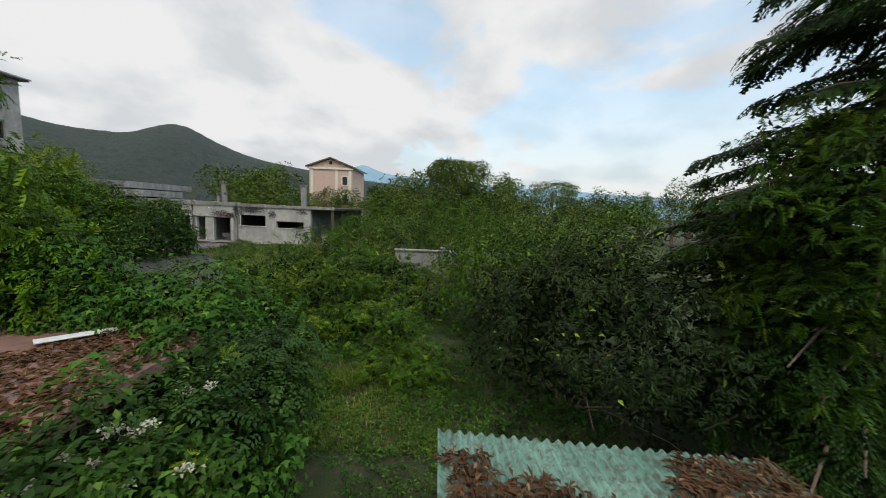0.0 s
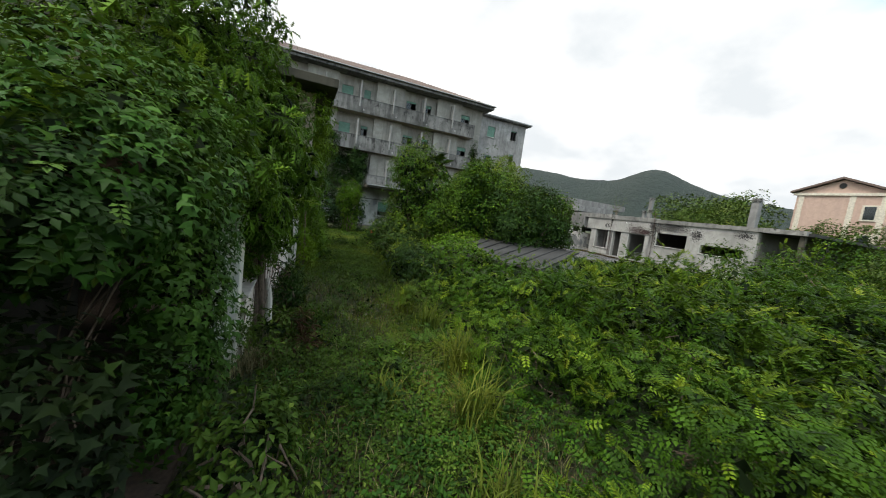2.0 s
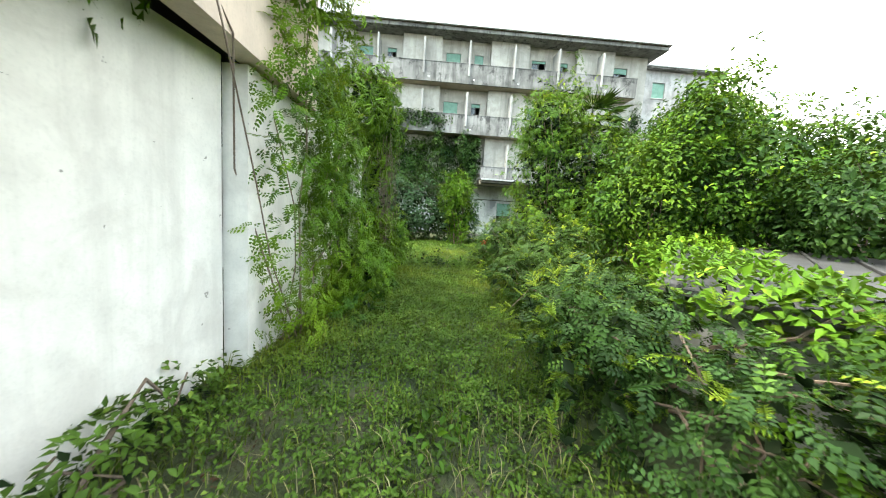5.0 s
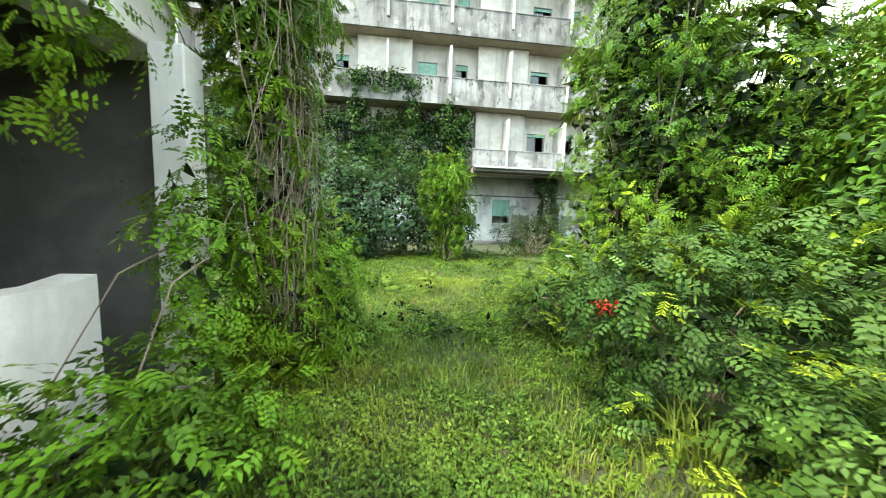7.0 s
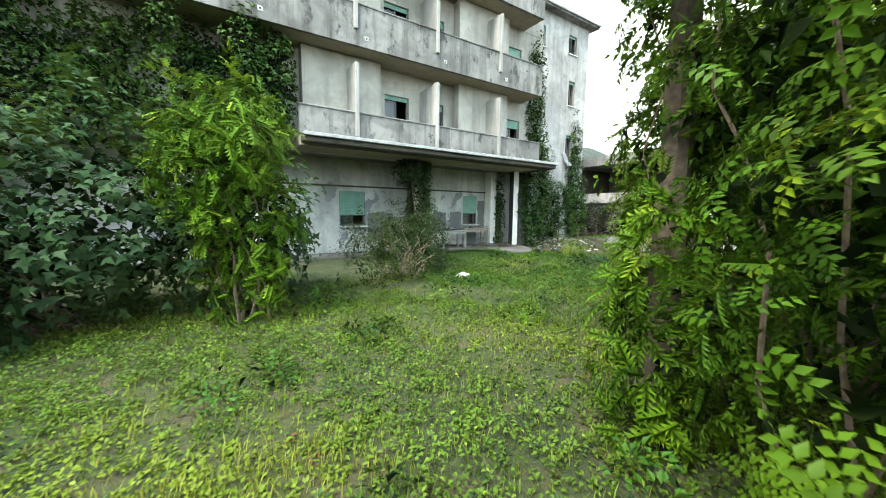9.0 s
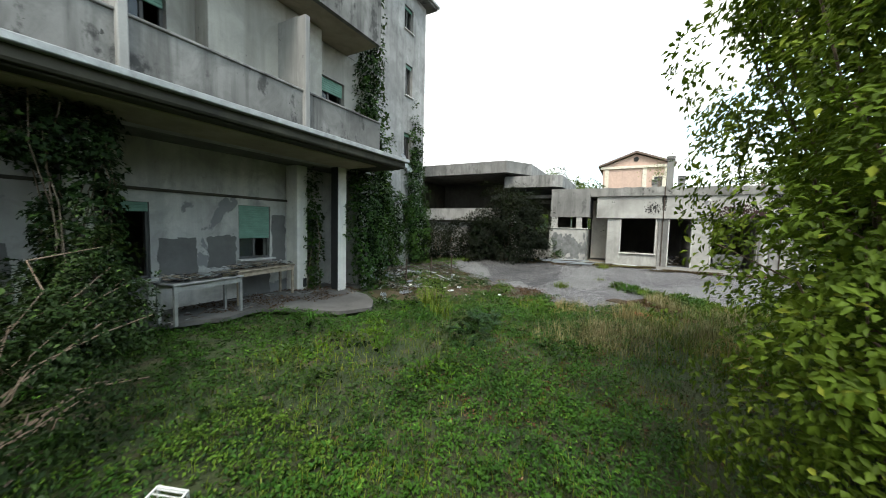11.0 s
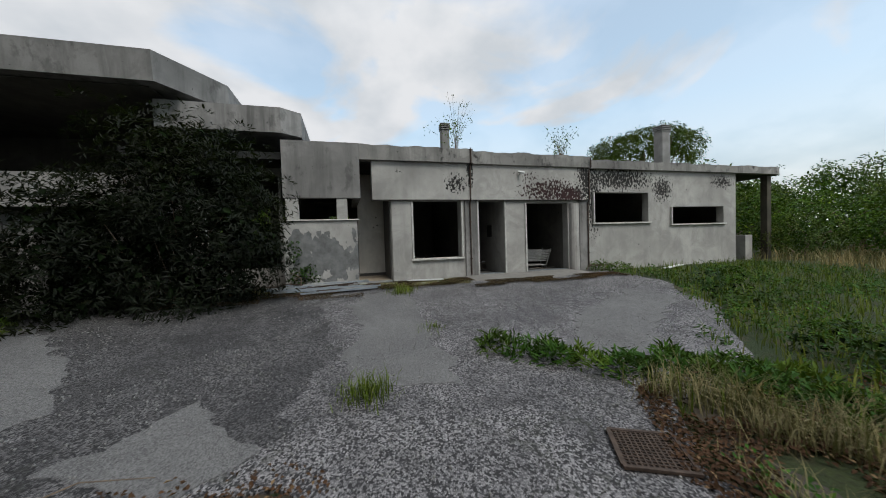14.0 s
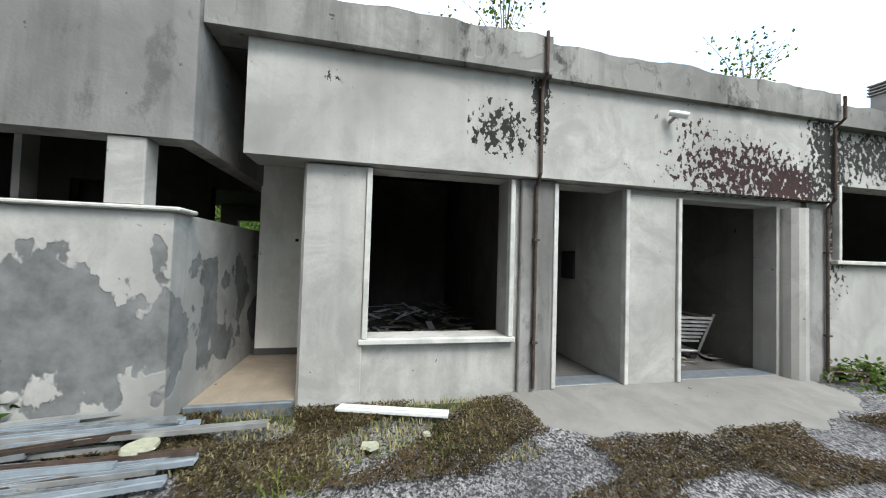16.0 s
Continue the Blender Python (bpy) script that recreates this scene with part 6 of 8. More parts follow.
plant("wisteria_vine", [(-27.6, -4.0, 3.2, 0.7, 1.3, 0.9), (-27.3, -2.9, 2.6, 0.5, 0.8, 0.8), (-27.5, -5.0, 2.0, 0.6, 0.8, 1.3), (-27.3, -3.6, 0.4, 0.4, 0.8, 0.7)],
      2200, "frond", M["wist"], 0.18, "wisteria hanging over the open front", "vine", 208, (-27.4, -4.6), 5, "", 0.7, 0.0, 0.2, 0.6, bright=0.08, stem_r=0.01, pairs=4)
plant("creeper_heap", [(-26.9, -2.4, -0.2, 0.5, 0.9, 0.7), (-26.7, -3.6, -0.4, 0.5, 0.8, 0.5), (-26.3, -0.3, -0.2, 0.5, 0.6, 0.5)], 4200, "leaf", M["weed"], 0.075, "creeper swallowing the parapet foot", "bush", 209, None, 4, stem_r=0.008)

# deeper green chosen to put shade into the fringe's colour
plant("ivy_fringe", [(-30.6, -16.25, 1.8, 1.2, 0.45, 0.65), (-32.6, -16.3, 1.75, 1.4, 0.45, 0.7), (-34.6, -16.3, 1.6, 1.4, 0.4, 0.8), (-29.2, -16.1, 1.9, 0.9, 0.5, 0.6)], 7000, "palmate", M["clover"], 0.09, "ivy fringe along the porch roof edge", "vine", 213, (-31.2, -16.6), 0, "", 0.6, 0.0, 0.3, 0.6)

plant("wisteria_vine", [(-26.5, -3.2, -0.1, 0.5, 1.0, 0.65), (-26.6, -4.4, 0.0, 0.5, 0.8, 0.8), (-26.95, -1.75, 0.9, 0.3, 0.3, 1.1)], 1700, "frond", M["wist"], 0.18, "wisteria shoots sprawling over the parapet", "vine", 214, (-27.0, -3.4), 4, "", 0.7, 0.0, 0.3, 0.4, 0.05, stem_r=0.008, pairs=4)
plant("ivy_strand", [(-27.9, -13.32, -0.25, 0.07, 0.16, 0.6), (-27.82, -12.4, -0.5, 0.06, 0.4, 0.3)], 700, "palmate", M["weed"], 0.06, "ivy strand climbing the white pillar", "vine", 215, None, 3, filler=0.0, stem_r=0.006)
plant("wisteria_vine", [(-26.4, -0.25, 0.35, 0.45, 0.55, 1.0), (-26.5, 0.1, -0.1, 0.5, 0.5, 0.5)], 1500, "frond", M["wist"], 0.18, "wisteria shoots at the foot of the wrapped pillar", "vine", 217, (-26.7, -0.6), 3, "", 0.7, 0.0, 0.3, 0.4, 0.08, stem_r=0.006, pairs=4)
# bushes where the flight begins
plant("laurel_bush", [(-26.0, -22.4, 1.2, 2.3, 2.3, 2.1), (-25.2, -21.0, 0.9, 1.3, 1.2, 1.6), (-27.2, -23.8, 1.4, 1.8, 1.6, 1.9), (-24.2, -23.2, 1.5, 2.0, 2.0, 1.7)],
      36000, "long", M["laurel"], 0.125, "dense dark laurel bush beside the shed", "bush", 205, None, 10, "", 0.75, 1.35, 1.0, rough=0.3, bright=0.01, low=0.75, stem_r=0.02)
plant("flowering_bush", [(-31.3, -16.8, 1.65, 1.0, 0.7, 0.8), (-32.5, -16.8, 1.6, 1.0, 0.7, 0.9), (-33.6, -16.9, 1.3, 0.9, 0.7, 1.2), (-32.0, -17.3, 1.2, 0.9, 0.5, 0.6)], 16000, "leaf", M["ivy"], 0.08,
      "leafy bush with pale flower heads", "bush", 206, None, 10)
plant("creeper_heap", [(-27.5, -15.9, -0.4, 0.5, 1.0, 0.5)], 1200, "leaf", M["weed"], 0.10, "low creeper at the wall foot", "bush", 207, None, 5)
plant("laurel_sapling", [(-27.35, -10.6, 0.0, 0.35, 0.4, 0.65)], 420, "long", M["ivy"], 0.20, "young laurel against the white wall", "bush", 210, None, 9, "", 0.4, 0.0, 0.0, 0.0)


def fir(x, y, h, r, seed, label):
    """A conifer: trunk, drooping limbs, sprays of needles."""
    rng = np.random.default_rng(seed)
    z0 = float(ground_z(x, y))
    ob = empty("cedar_tree", (x, y, z0), label, "tree")
    bm = bmesh.new()
    tube(bm, [(x, y, z0 - 0.2), (x + 0.05, y, z0 + h * 0.5), (x, y, z0 + h)], 0.32, 0.03, 9)
    part("trunk", bm, M["bark"], ob)
    bm = bmesh.new()
    pts, dirs = [], []
    for i in range(130):
        t = rng.uniform(0.10, 0.98)
        a = rng.uniform(0, 6.28)
        L = r * (1 - t) ** 0.7 * rng.uniform(0.7, 1.15) + 0.3
        q0 = np.array([x, y, z0 + h * t])
        e = np.array([math.cos(a), math.sin(a), 0.12])
        line = [q0 + e * L * s - np.array([0, 0, 0.28 * L * s * s]) for s in (0, 0.35, 0.7, 1.0)]
        tube(bm, line, 0.05, 0.01, 5)
        k = int(66 * L)
        s = rng.uniform(0.15, 1.0, k)
        sd = np.array([-math.sin(a), math.cos(a), 0])
        off = rng.normal(0, 0.32, k) * (1.1 - s * 0.6)
        P = q0 + e * L * s[:, None] - np.array([[0, 0, 1.0]]) * (0.28 * L * s * s + 0.25 * np.abs(off))[:, None] + sd * off[:, None]
        pts.append(P)
        dirs.append(e + sd * (np.sign(off) * 0.9)[:, None] + np.array([0, 0, -0.45]) + rng.normal(0, 0.2, (k, 3)))
    tagged(part("limb_tangle", bm, M["bark"], ob), kind="stuff")
    P, D = np.concatenate(pts), np.concatenate(dirs)
    v, f = ferny(rng, P, D, np.tile([[0, 0, 1.0]], (len(P), 1)) + rng.normal(0, 0.3, (len(P), 3)), 0.30, 4, 0.6)
    tagged(hang(new("needle_foliage", mesh_np("needle_foliage", v, f, M["pine"])), ob), kind="stuff")
    return ob


fir(-27.6, -26.9, 13.0, 4.0, 31, "tall dark cedar with drooping boughs")
plant("creeper_on_cedar", [(-26.6, -26.2, 2.6, 1.4, 1.2, 1.6), (-27.4, -25.4, 4.4, 1.2, 1.0, 1.6), (-28.3, -24.8, 2.2, 1.2, 0.9, 1.5), (-28.9, -25.0, 4.0, 1.2, 0.9, 1.6)], 5200, "fern", M["heap"], 0.24, "wisteria climbing the cedar", "vine", 212, None, 2, "", 0.7, 0.0, 0.3, 0.4, 0.03)

# tall vine-clad trees right of the path
plant("vine_clad_tree", [(-21.1, 1.1, 3.2, 1.3, 1.3, 2.6), (-21.3, 0.8, 1.2, 1.2, 1.2, 1.6), (-20.7, 1.7, 4.8, 1.3, 1.3, 1.4), (-20.4, -0.1, 2.6, 1.3, 1.2, 1.8), (-21.6, 0.4, 4.2, 0.8, 0.8, 0.9)],
      7600, "frond", M["heap"], 0.19, "tree smothered in wisteria with yellow-green shoots", "tree", 211, (-20.9, 1.2), 7, "", 0.75, 0.0, 0.9, 0.4, 0.12, stem_r=0.02, rough=0.34, pairs=4)
for i, (x, y, r, h) in enumerate([(-19.0, -1.6, 1.7, 5.0), (-17.4, -1.9, 1.9, 6.0), (-16.2, -4.6, 1.9, 4.3), (-18.6, 1.9, 1.9, 5.0), (-15.0, -3.4, 1.7, 4.2), (-16.6, 0.2, 1.8, 5.0)]):
    rr = np.random.default_rng(900 + i)
    blobs = [(x, y, h * 0.42, r, r, h * 0.42)]
    for k in range(7):
        a = rr.uniform(0, 6.28)
        q = r * rr.uniform(0.35, 0.6)
        blobs.append((x + math.cos(a) * r * 0.75, y + math.sin(a) * r * 0.75, h * rr.uniform(0.25, 0.9), q, q, q * rr.uniform(0.6, 0.9)))
    plant("broadleaf_bush", blobs, 9500, "leaf", M["heap" if i in (0, 1, 3, 4) else "ivy"], 0.13, "tall dense broadleaf bush beyond the shed", "bush", 220 + i, None, 10, "tall bushes beyond the shed", 0.72, 0.0, 0.9, rough=0.26, bright=0.02, core=M["ivy"])


def palm(x, y, h, seed):
    rng = np.random.default_rng(seed)
    z0 = float(ground_z(x, y))
    ob = empty("fan_palm", (x, y, z0), "fan palm half hidden by climbing vines", "palm")
    bm = bmesh.new()
    tube(bm, [(x, y, z0 - 0.1), (x + 0.06, y, z0 + h * 0.5), (x, y, z0 + h)], 0.14, 0.11, 9)
    part("trunk", bm, M["bark"], ob)
    for i in range(22):
        a, el = rng.uniform(0, 6.28), rng.uniform(-0.5, 1.1)
        e = np.array([math.cos(a) * math.cos(el), math.sin(a) * math.cos(el), math.sin(el)])
        c = np.array([x, y, z0 + h]) + e * rng.uniform(0.6, 0.85)
        sd = np.array([-math.sin(a), math.cos(a), 0])
        k = 17
        ang = np.linspace(-1.5, 1.5, k)
        D = e[None] * np.cos(ang)[:, None] + sd[None] * np.sin(ang)[:, None] - np.array([[0, 0, 0.25]])
        up = np.tile(np.cross(sd, e)[None] * -1.0, (k, 1))
        v, f = leaves(rng, np.tile(c[None], (k, 1)), D, up, 0.62, 0.045, 0.3, 0.25)
        fr = hang(new("palm_leaf", mesh_np("palm_leaf", v, f, M["ivy"])), ob)
        bm = bmesh.new()
        tube(bm, [(x, y, z0 + h - 0.1), tuple(c)], 0.015, 0.01, 5)
        part("leaf_stalk", bm, M["ivy"], fr)


palm(-20.6, 2.7, 4.6, 41)
palm(-19.9, 0.9, 4.9, 42)
plant("wisteria_vine", [(-20.6, 2.65, 1.6, 0.45, 0.45, 2.2), (-20.7, 2.5, 0.2, 0.7, 0.6, 0.8)], 1300, "fern", M["wist"], 0.24, "wisteria wound round the palm trunk", "vine", 216, None, 3, stem_r=0.01)

# planting before the hospital
plant("fig_bush", [(-26.0, 8.8, 1.4, 2.2, 1.4, 1.8), (-28.8, 8.2, 1.6, 2.0, 1.5, 2.1), (-23.6, 9.4, 1.0, 1.4, 1.2, 1.5), (-31.6, 7.4, 1.8, 2.0, 1.6, 2.3), (-27.2, 7.6, 0.8, 1.3, 1.0, 1.2)],
      20000, "palmate", M["fig"], 0.14, "blue-green fig bushes under the balconies", "bush", 231, None, 14, "", 0.72, 0.0, 1.0, rough=0.26)
plant("locust_sapling", [(-23.6, 7.7, 1.3, 0.7, 0.7, 1.6), (-23.7, 7.6, 2.6, 0.7, 0.7, 0.8), (-24.2, 7.4, 2.0, 0.5, 0.5, 0.6)], 2600, "fern", M["wist"], 0.26, "bright young locust sapling", "bush", 232, None, 8, "", 0.7, 0.0, 0.2, 0.4, 0.08)
plant("thorny_bush", [(-19.6, 9.7, 0.5, 1.1, 0.9, 1.1), (-20.8, 9.2, 0.4, 0.9, 0.8, 1.0), (-18.4, 10.6, 0.3, 0.7, 0.7, 0.9), (-17.9, 11.4, 0.6, 0.6, 0.7, 1.1)], 13000, "leaf", M["laurel"], 0.055, "scraggy dark bush before the canopy", "bush", 233, None, 30, "", 0.6, 0.0, 0.0, 0.2, stem_r=0.015)
plant("ivy_on_facade", [(-24.5, 12.7, 4.7, 2.4, 0.35, 1.7), (-28.5, 12.5, 4.4, 3.0, 0.45, 1.9), (-26.3, 11.72, 7.2, 1.9, 0.16, 0.45), (-24.9, 11.8, 6.2, 0.3, 0.2, 1.1), (-27.4, 11.9, 6.0, 0.35, 0.25, 1.0), (-22.5, 12.2, 4.9, 0.5, 0.4, 1.6), (-33, 12.2, 4.4, 3, 0.6, 1.9), (-23.2, 12.0, 5.6, 0.4, 0.3, 1.1)],
      22000, "palmate", M["ivy"], 0.11, "ivy covering the lower hospital storeys", "vine", 234, (-25, 12.6), 0, "", 0.75, 0.0, 2.2, 0.7)
plant("ivy_on_tower", [(-11.2, 12.85, 2.6, 0.9, 0.3, 3.0), (-11.4, 12.85, 6.9, 0.5, 0.22, 2.4), (-8.6, 15.6, 2.8, 1.7, 0.3, 3.2), (-4.8, 15.5, 3.0, 0.6, 0.3, 3.9), (-6.9, 15.5, 1.4, 1.2, 0.4, 2.0), (-4.4, 15.4, 1.5, 0.8, 0.4, 1.9)],
      21000, "palmate", M["ivy"], 0.10, "ivy climbing the stair tower", "vine", 235, (-9, 15.5), 0, "", 0.8, 0.0, 2.2, 0.8)
plant("ivy_strand", [(-12.75, 13.65, 1.3, 0.18, 0.2, 1.9)], 900, "palmate", M["ivy"], 0.09, "ivy hanging by the doorway under the canopy", "vine", 239, None, 4)
plant("ivy_strand", [(-17.55, 12.85, 1.9, 0.45, 0.35, 2.1), (-17.6, 12.7, 0.5, 0.55, 0.5, 1.0), (-18.6, 12.4, 0.2, 0.9, 0.7, 0.9), (-17.9, 12.6, 2.9, 0.7, 0.4, 0.5)], 14000, "palmate", M["laurel"], 0.075, "dark creeper smothering the canopy column", "vine", 240, (-17.6, 12.8), 26, filler=0.8, stem_r=0.012)
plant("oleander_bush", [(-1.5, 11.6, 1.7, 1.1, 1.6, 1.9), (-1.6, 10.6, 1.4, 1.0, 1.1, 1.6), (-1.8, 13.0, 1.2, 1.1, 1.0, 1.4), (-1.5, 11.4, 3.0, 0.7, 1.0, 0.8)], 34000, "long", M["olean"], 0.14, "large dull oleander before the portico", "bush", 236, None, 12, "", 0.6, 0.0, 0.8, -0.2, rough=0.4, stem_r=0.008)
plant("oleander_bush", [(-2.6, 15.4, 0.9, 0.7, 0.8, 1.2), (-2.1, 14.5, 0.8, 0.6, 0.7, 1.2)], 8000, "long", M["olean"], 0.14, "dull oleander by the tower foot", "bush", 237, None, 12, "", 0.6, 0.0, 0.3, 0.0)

# trees at the yard's edge
plant("privet_tree", [(-14.6, 3.3, 3.4, 1.8, 1.7, 2.0), (-14.6, 2.8, 1.0, 1.8, 1.6, 1.6), (-15.1, 4.3, 4.4, 0.9, 0.8, 1.0), (-14.2, 2.2, 4.8, 1.6, 1.6, 1.5), (-15.6, 2.4, 2.6, 1.4, 1.4, 1.8)], 60000, "leaf", M["privet"], 0.095,
      "small-leaved tree leaning over the lawn", "tree", 241, None, 36, "", 0.75, 0.0, 0.8, 0.3, stem_r=0.03, rough=0.26, core=M["privet"])
plant("privet_bush", [(-16.7, 4.75, 1.3, 0.85, 0.7, 1.5), (-16.4, 4.2, 3.2, 1.0, 0.9, 1.3), (-16.9, 4.3, 0.4, 0.9, 0.9, 0.8), (-16.2, 4.5, 4.4, 0.8, 0.8, 0.8)], 30000, "leaf", M["privet"], 0.055,
      "small-leaved privet arching over the lawn", "bush", 242, (-16.4, 3.9), 8, "", 0.6, 0.0, 0.0, 0.3, stem_r=0.010, rough=0.3)
plant("privet_tree", [(-11.9, 2.3, 2.2, 1.2, 1.2, 2.2), (-11.5, 1.8, 3.8, 1.0, 1.0, 1.2)], 12000, "leaf", M["ivy"], 0.09, "dark small-leaved tree beside the yard", "tree", 242, None, 12)


def sapling(x, y, z, h, n, seed, label):
    rng = np.random.default_rng(seed)
    ob = empty("roof_sapling", (x, y, z), label, "sapling", "saplings on the low roof")
    bm = bmesh.new()
    P = []
    for i in range(15):
        a, L = rng.uniform(0, 6.28), h * rng.uniform(0.5, 1.0)
        sp = rng.uniform(0.1, 0.6)
        line = [np.array([x, y, z]) + np.array([math.cos(a) * sp * s * s * h * 0.8, math.sin(a) * sp * s * s * h * 0.8, L * s]) for s in (0, 0.4, 0.7, 1.0)]
        tube(bm, line, 0.009, 0.002, 4)
        for _ in range(n):
            t = rng.uniform(0.35, 1.0)
            k = min(2, int(t * 3))
            P.append(line[k] * 0.4 + line[k + 1] * 0.6 + rng.normal(0, 0.11, 3))
    tagged(part("twig_tangle", bm, M["twig"], ob), kind="stuff")
    P = np.array(P)
    v, f = leaves(rng, P, rng.normal(0, 1, (len(P), 3)), rng.normal(0, 1, (len(P), 3)), 0.06, 0.045)
    tagged(hang(new("foliage", mesh_np("foliage", v, f, M["wist"])), ob), kind="stuff")


sapling(0.45, 4.72, 3.6, 2.25, 15, 51, "thin half-bare sapling growing from the flat roof")
sapling(0.5, 0.85, 3.6, 1.5, 18, 52, "small leafy sapling growing from the flat roof")


# thicket and trees beyond the buildings: a few kinds, set out many times
def tree_kind(h, r, seed, mat, size, n, name, label, group, low_crown=False):
    rng = np.random.default_rng(seed)
    c = 0.45 if low_crown else 0.62
    blobs = [(0, 0, h * c, r * 0.8, r * 0.8, h * (0.5 if low_crown else 0.34))]
    for k in range(9):
        a = rng.uniform(0, 6.28)
        rr = r * rng.uniform(0.28, 0.55)
        blobs.append((math.cos(a) * r * 0.65, math.sin(a) * r * 0.65, h * rng.uniform(0.25 if low_crown else 0.42, 0.9), rr, rr, rr * 0.85))
    # ivy-dark inner leaves put crown shade into the colour
    ob = plant(name, blobs, n, "leaf", mat, size, label, "tree", seed, (0.001, 0.001), 5, group, 0.7, -5.0, 0.25, stem_r=0.12, rough=0.32, core=M["ivy"])
    return ob


kinds = [tree_kind(7.0, 3.2, 301, M["far"], 0.36, 1900, "broadleaf_tree", "broadleaf tree in the belt beyond the buildings", "trees beyond the buildings"),
         tree_kind(8.5, 2.9, 302, M["pinetop"], 0.34, 1900, "dark_tree", "dark tree in the belt beyond the buildings", "trees beyond the buildings"),
         tree_kind(3.4, 2.6, 303, M["heap"], 0.13, 5200, "thicket_bush", "green thicket bush beyond the yard", "thicket beyond the yard", True),
         tree_kind(3.0, 2.4, 304, M["far"], 0.13, 5200, "thicket_bush", "dark thicket bush beyond the yard", "thicket beyond the yard", True)]
rt = np.random.default_rng(99)
first = [True] * 4


def put_tree(k, x, y, s):
    m = pose(x, y, float(ground_z(x, y)), 0, 0, rt.uniform(0, 360)) @ Matrix.Diagonal((s, s, s * rt.uniform(0.85, 1.15), 1))
    if first[k]:
        first[k] = False
        kinds[k].matrix_basis = m
    else:
        c = copy_thing(kinds[k], m)
        c.matrix_basis = m


for x, y, k, s in ((-7, -10, 2, 0.8), (-6, -15, 3, 1.0), (-4, -12, 2, 1.0), (-5, -20, 2, 1.1), (-2, -17, 3, 1.1), (1, -13, 2, 1.0), (2, -20, 2, 1.3), (3, -26, 3, 1.4), (-3, -25, 2, 1.2),
                   (6, -16, 3, 1.3), (8, -23, 2, 1.5), (-8, -27, 3, 1.3), (-12, -25, 2, 1.1), (-9, -31, 2, 1.5), (-16, -26, 3, 1.3), (-19, -24, 2, 1.0), (0, -32, 3, 1.6), (12, -13, 2, 1.4),
                   (17, 9.5, 2, 0.8), (16.5, 13.5, 2, 0.8), (3.5, -10.8, 2, 0.95), (-0.5, -9.8, 3, 0.6), (14, -30, 3, 1.8), (-20.5, -21.0, 2, 0.8), (-17.0, -21.5, 2, 1.0), (-14, -21.5, 3, 0.9)):
    put_tree(k, x, y, s)
for i in range(50):
    az = radians(rt.uniform(-78, 47))
    dist = rt.uniform(46, 74)
    x, y = -33 + dist * math.cos(az), -19 + dist * math.sin(az)
    if (-2 < x < 14 and -10 < y < 22) or (x > 10 and -6.5 < y < 16) or y > 26 or (x < -3 and y > -9):
        continue
    put_tree(0 if rt.uniform() < 0.6 else 1, x, y, rt.uniform(0.8, 1.15))
for x, y, k, s in ((13.5, -16.5, 1, 0.75), (15.5, -19.0, 0, 0.95), (21.5, -24.5, 1, 0.9), (16.0, -25.5, 0, 1.0), (22.0, -18.5, 0, 1.0), (19.0, -28.0, 1, 0.95), (12.0, -22.0, 0, 0.85), (25.0, -28.5, 0, 1.0), (21.5, -12.6, 0, 0.95), (17.5, -11.2, 1, 0.75), (19.5, -15.5, 0, 0.95), (26.0, -13.0, 1, 1.0), (24.0, -16.5, 0, 1.1), (29, 13, 1, 0.9), (31, 9.5, 0, 1.05), (33, 16, 1, 0.95), (36, 20, 0, 1.1), (41, 1, 0, 1.15), (42, 5, 1, 1.0), (41, 9, 0, 1.1), (47, 19, 0, 1.75), (51, 22.5, 1, 1.5), (46, 25, 0, 1.8), (55, 27, 1, 1.55), (50, 31, 0, 1.7), (44, -8, 0, 1.6), (40, -13, 1, 1.35), (46, -17, 0, 1.7), (38, -21, 1, 1.3), (45, -26, 0, 1.6), (39, -32, 1, 1.4), (47, -37, 0, 1.6)):
    put_tree(k, x, y, s)

# umbrella pine
def umbrella_pine(x, y, h, r, seed, label, n):
    rng = np.random.default_rng(seed)
    z0 = float(ground_z(x, y))
    blobs = [(x, y, h - r * 0.50, r * 0.86, r * 0.86, r * 0.46)]
    for k in range(13):
        a, q = rng.uniform(0, 6.28), rng.uniform(0.3, 0.78) * r
        rr = r * rng.uniform(0.2, 0.34)
        blobs.append((x + math.cos(a) * q, y + math.sin(a) * q, h - r * 0.46 + (1 - (q / r) ** 2) * r * 0.22 + rng.uniform(-0.2, 0.2), rr, rr, rr * 0.8))
    ob = plant("umbrella_pine", blobs, n, "leaf", M["pinetop"], 0.18, label, "tree", seed, (x, y), 9, "", 0.75, 0.0, 0.25, -0.3, stem_r=0.2, rough=0.18, core=M["pinetop"])
    bm = bmesh.new()
    tube(bm, [(x, y, z0 - 0.2), (x + 0.2, y, h * 0.4), (x, y, h - r * 0.4)], 0.36, 0.24, 9)
    part("trunk", bm, M["bark"], ob)


umbrella_pine(18.6, -21.7, 11.4, 5.2, 61, "large umbrella pine above the tree belt", 30000)
umbrella_pine(30.0, -40.0, 10.0, 4.6, 62, "umbrella pine further off", 12000)


# ---- ground cover ----
def stuff(name, v, f, mat, label, category="plants"):
    return tagged(new(name, mesh_np(name, v, f, mat)), label, category, kind="stuff")


MOSSY = in_poly([(-12.0, 12.2), (-11.9, 11.3), (-11.0, 10.8), (-9.9, 10.3), (-8.9, 9.9), (-8.3, 10.4), (-9.0, 11.2), (-10.0, 11.9), (-10.8, 12.6), (-11.5, 12.8)])


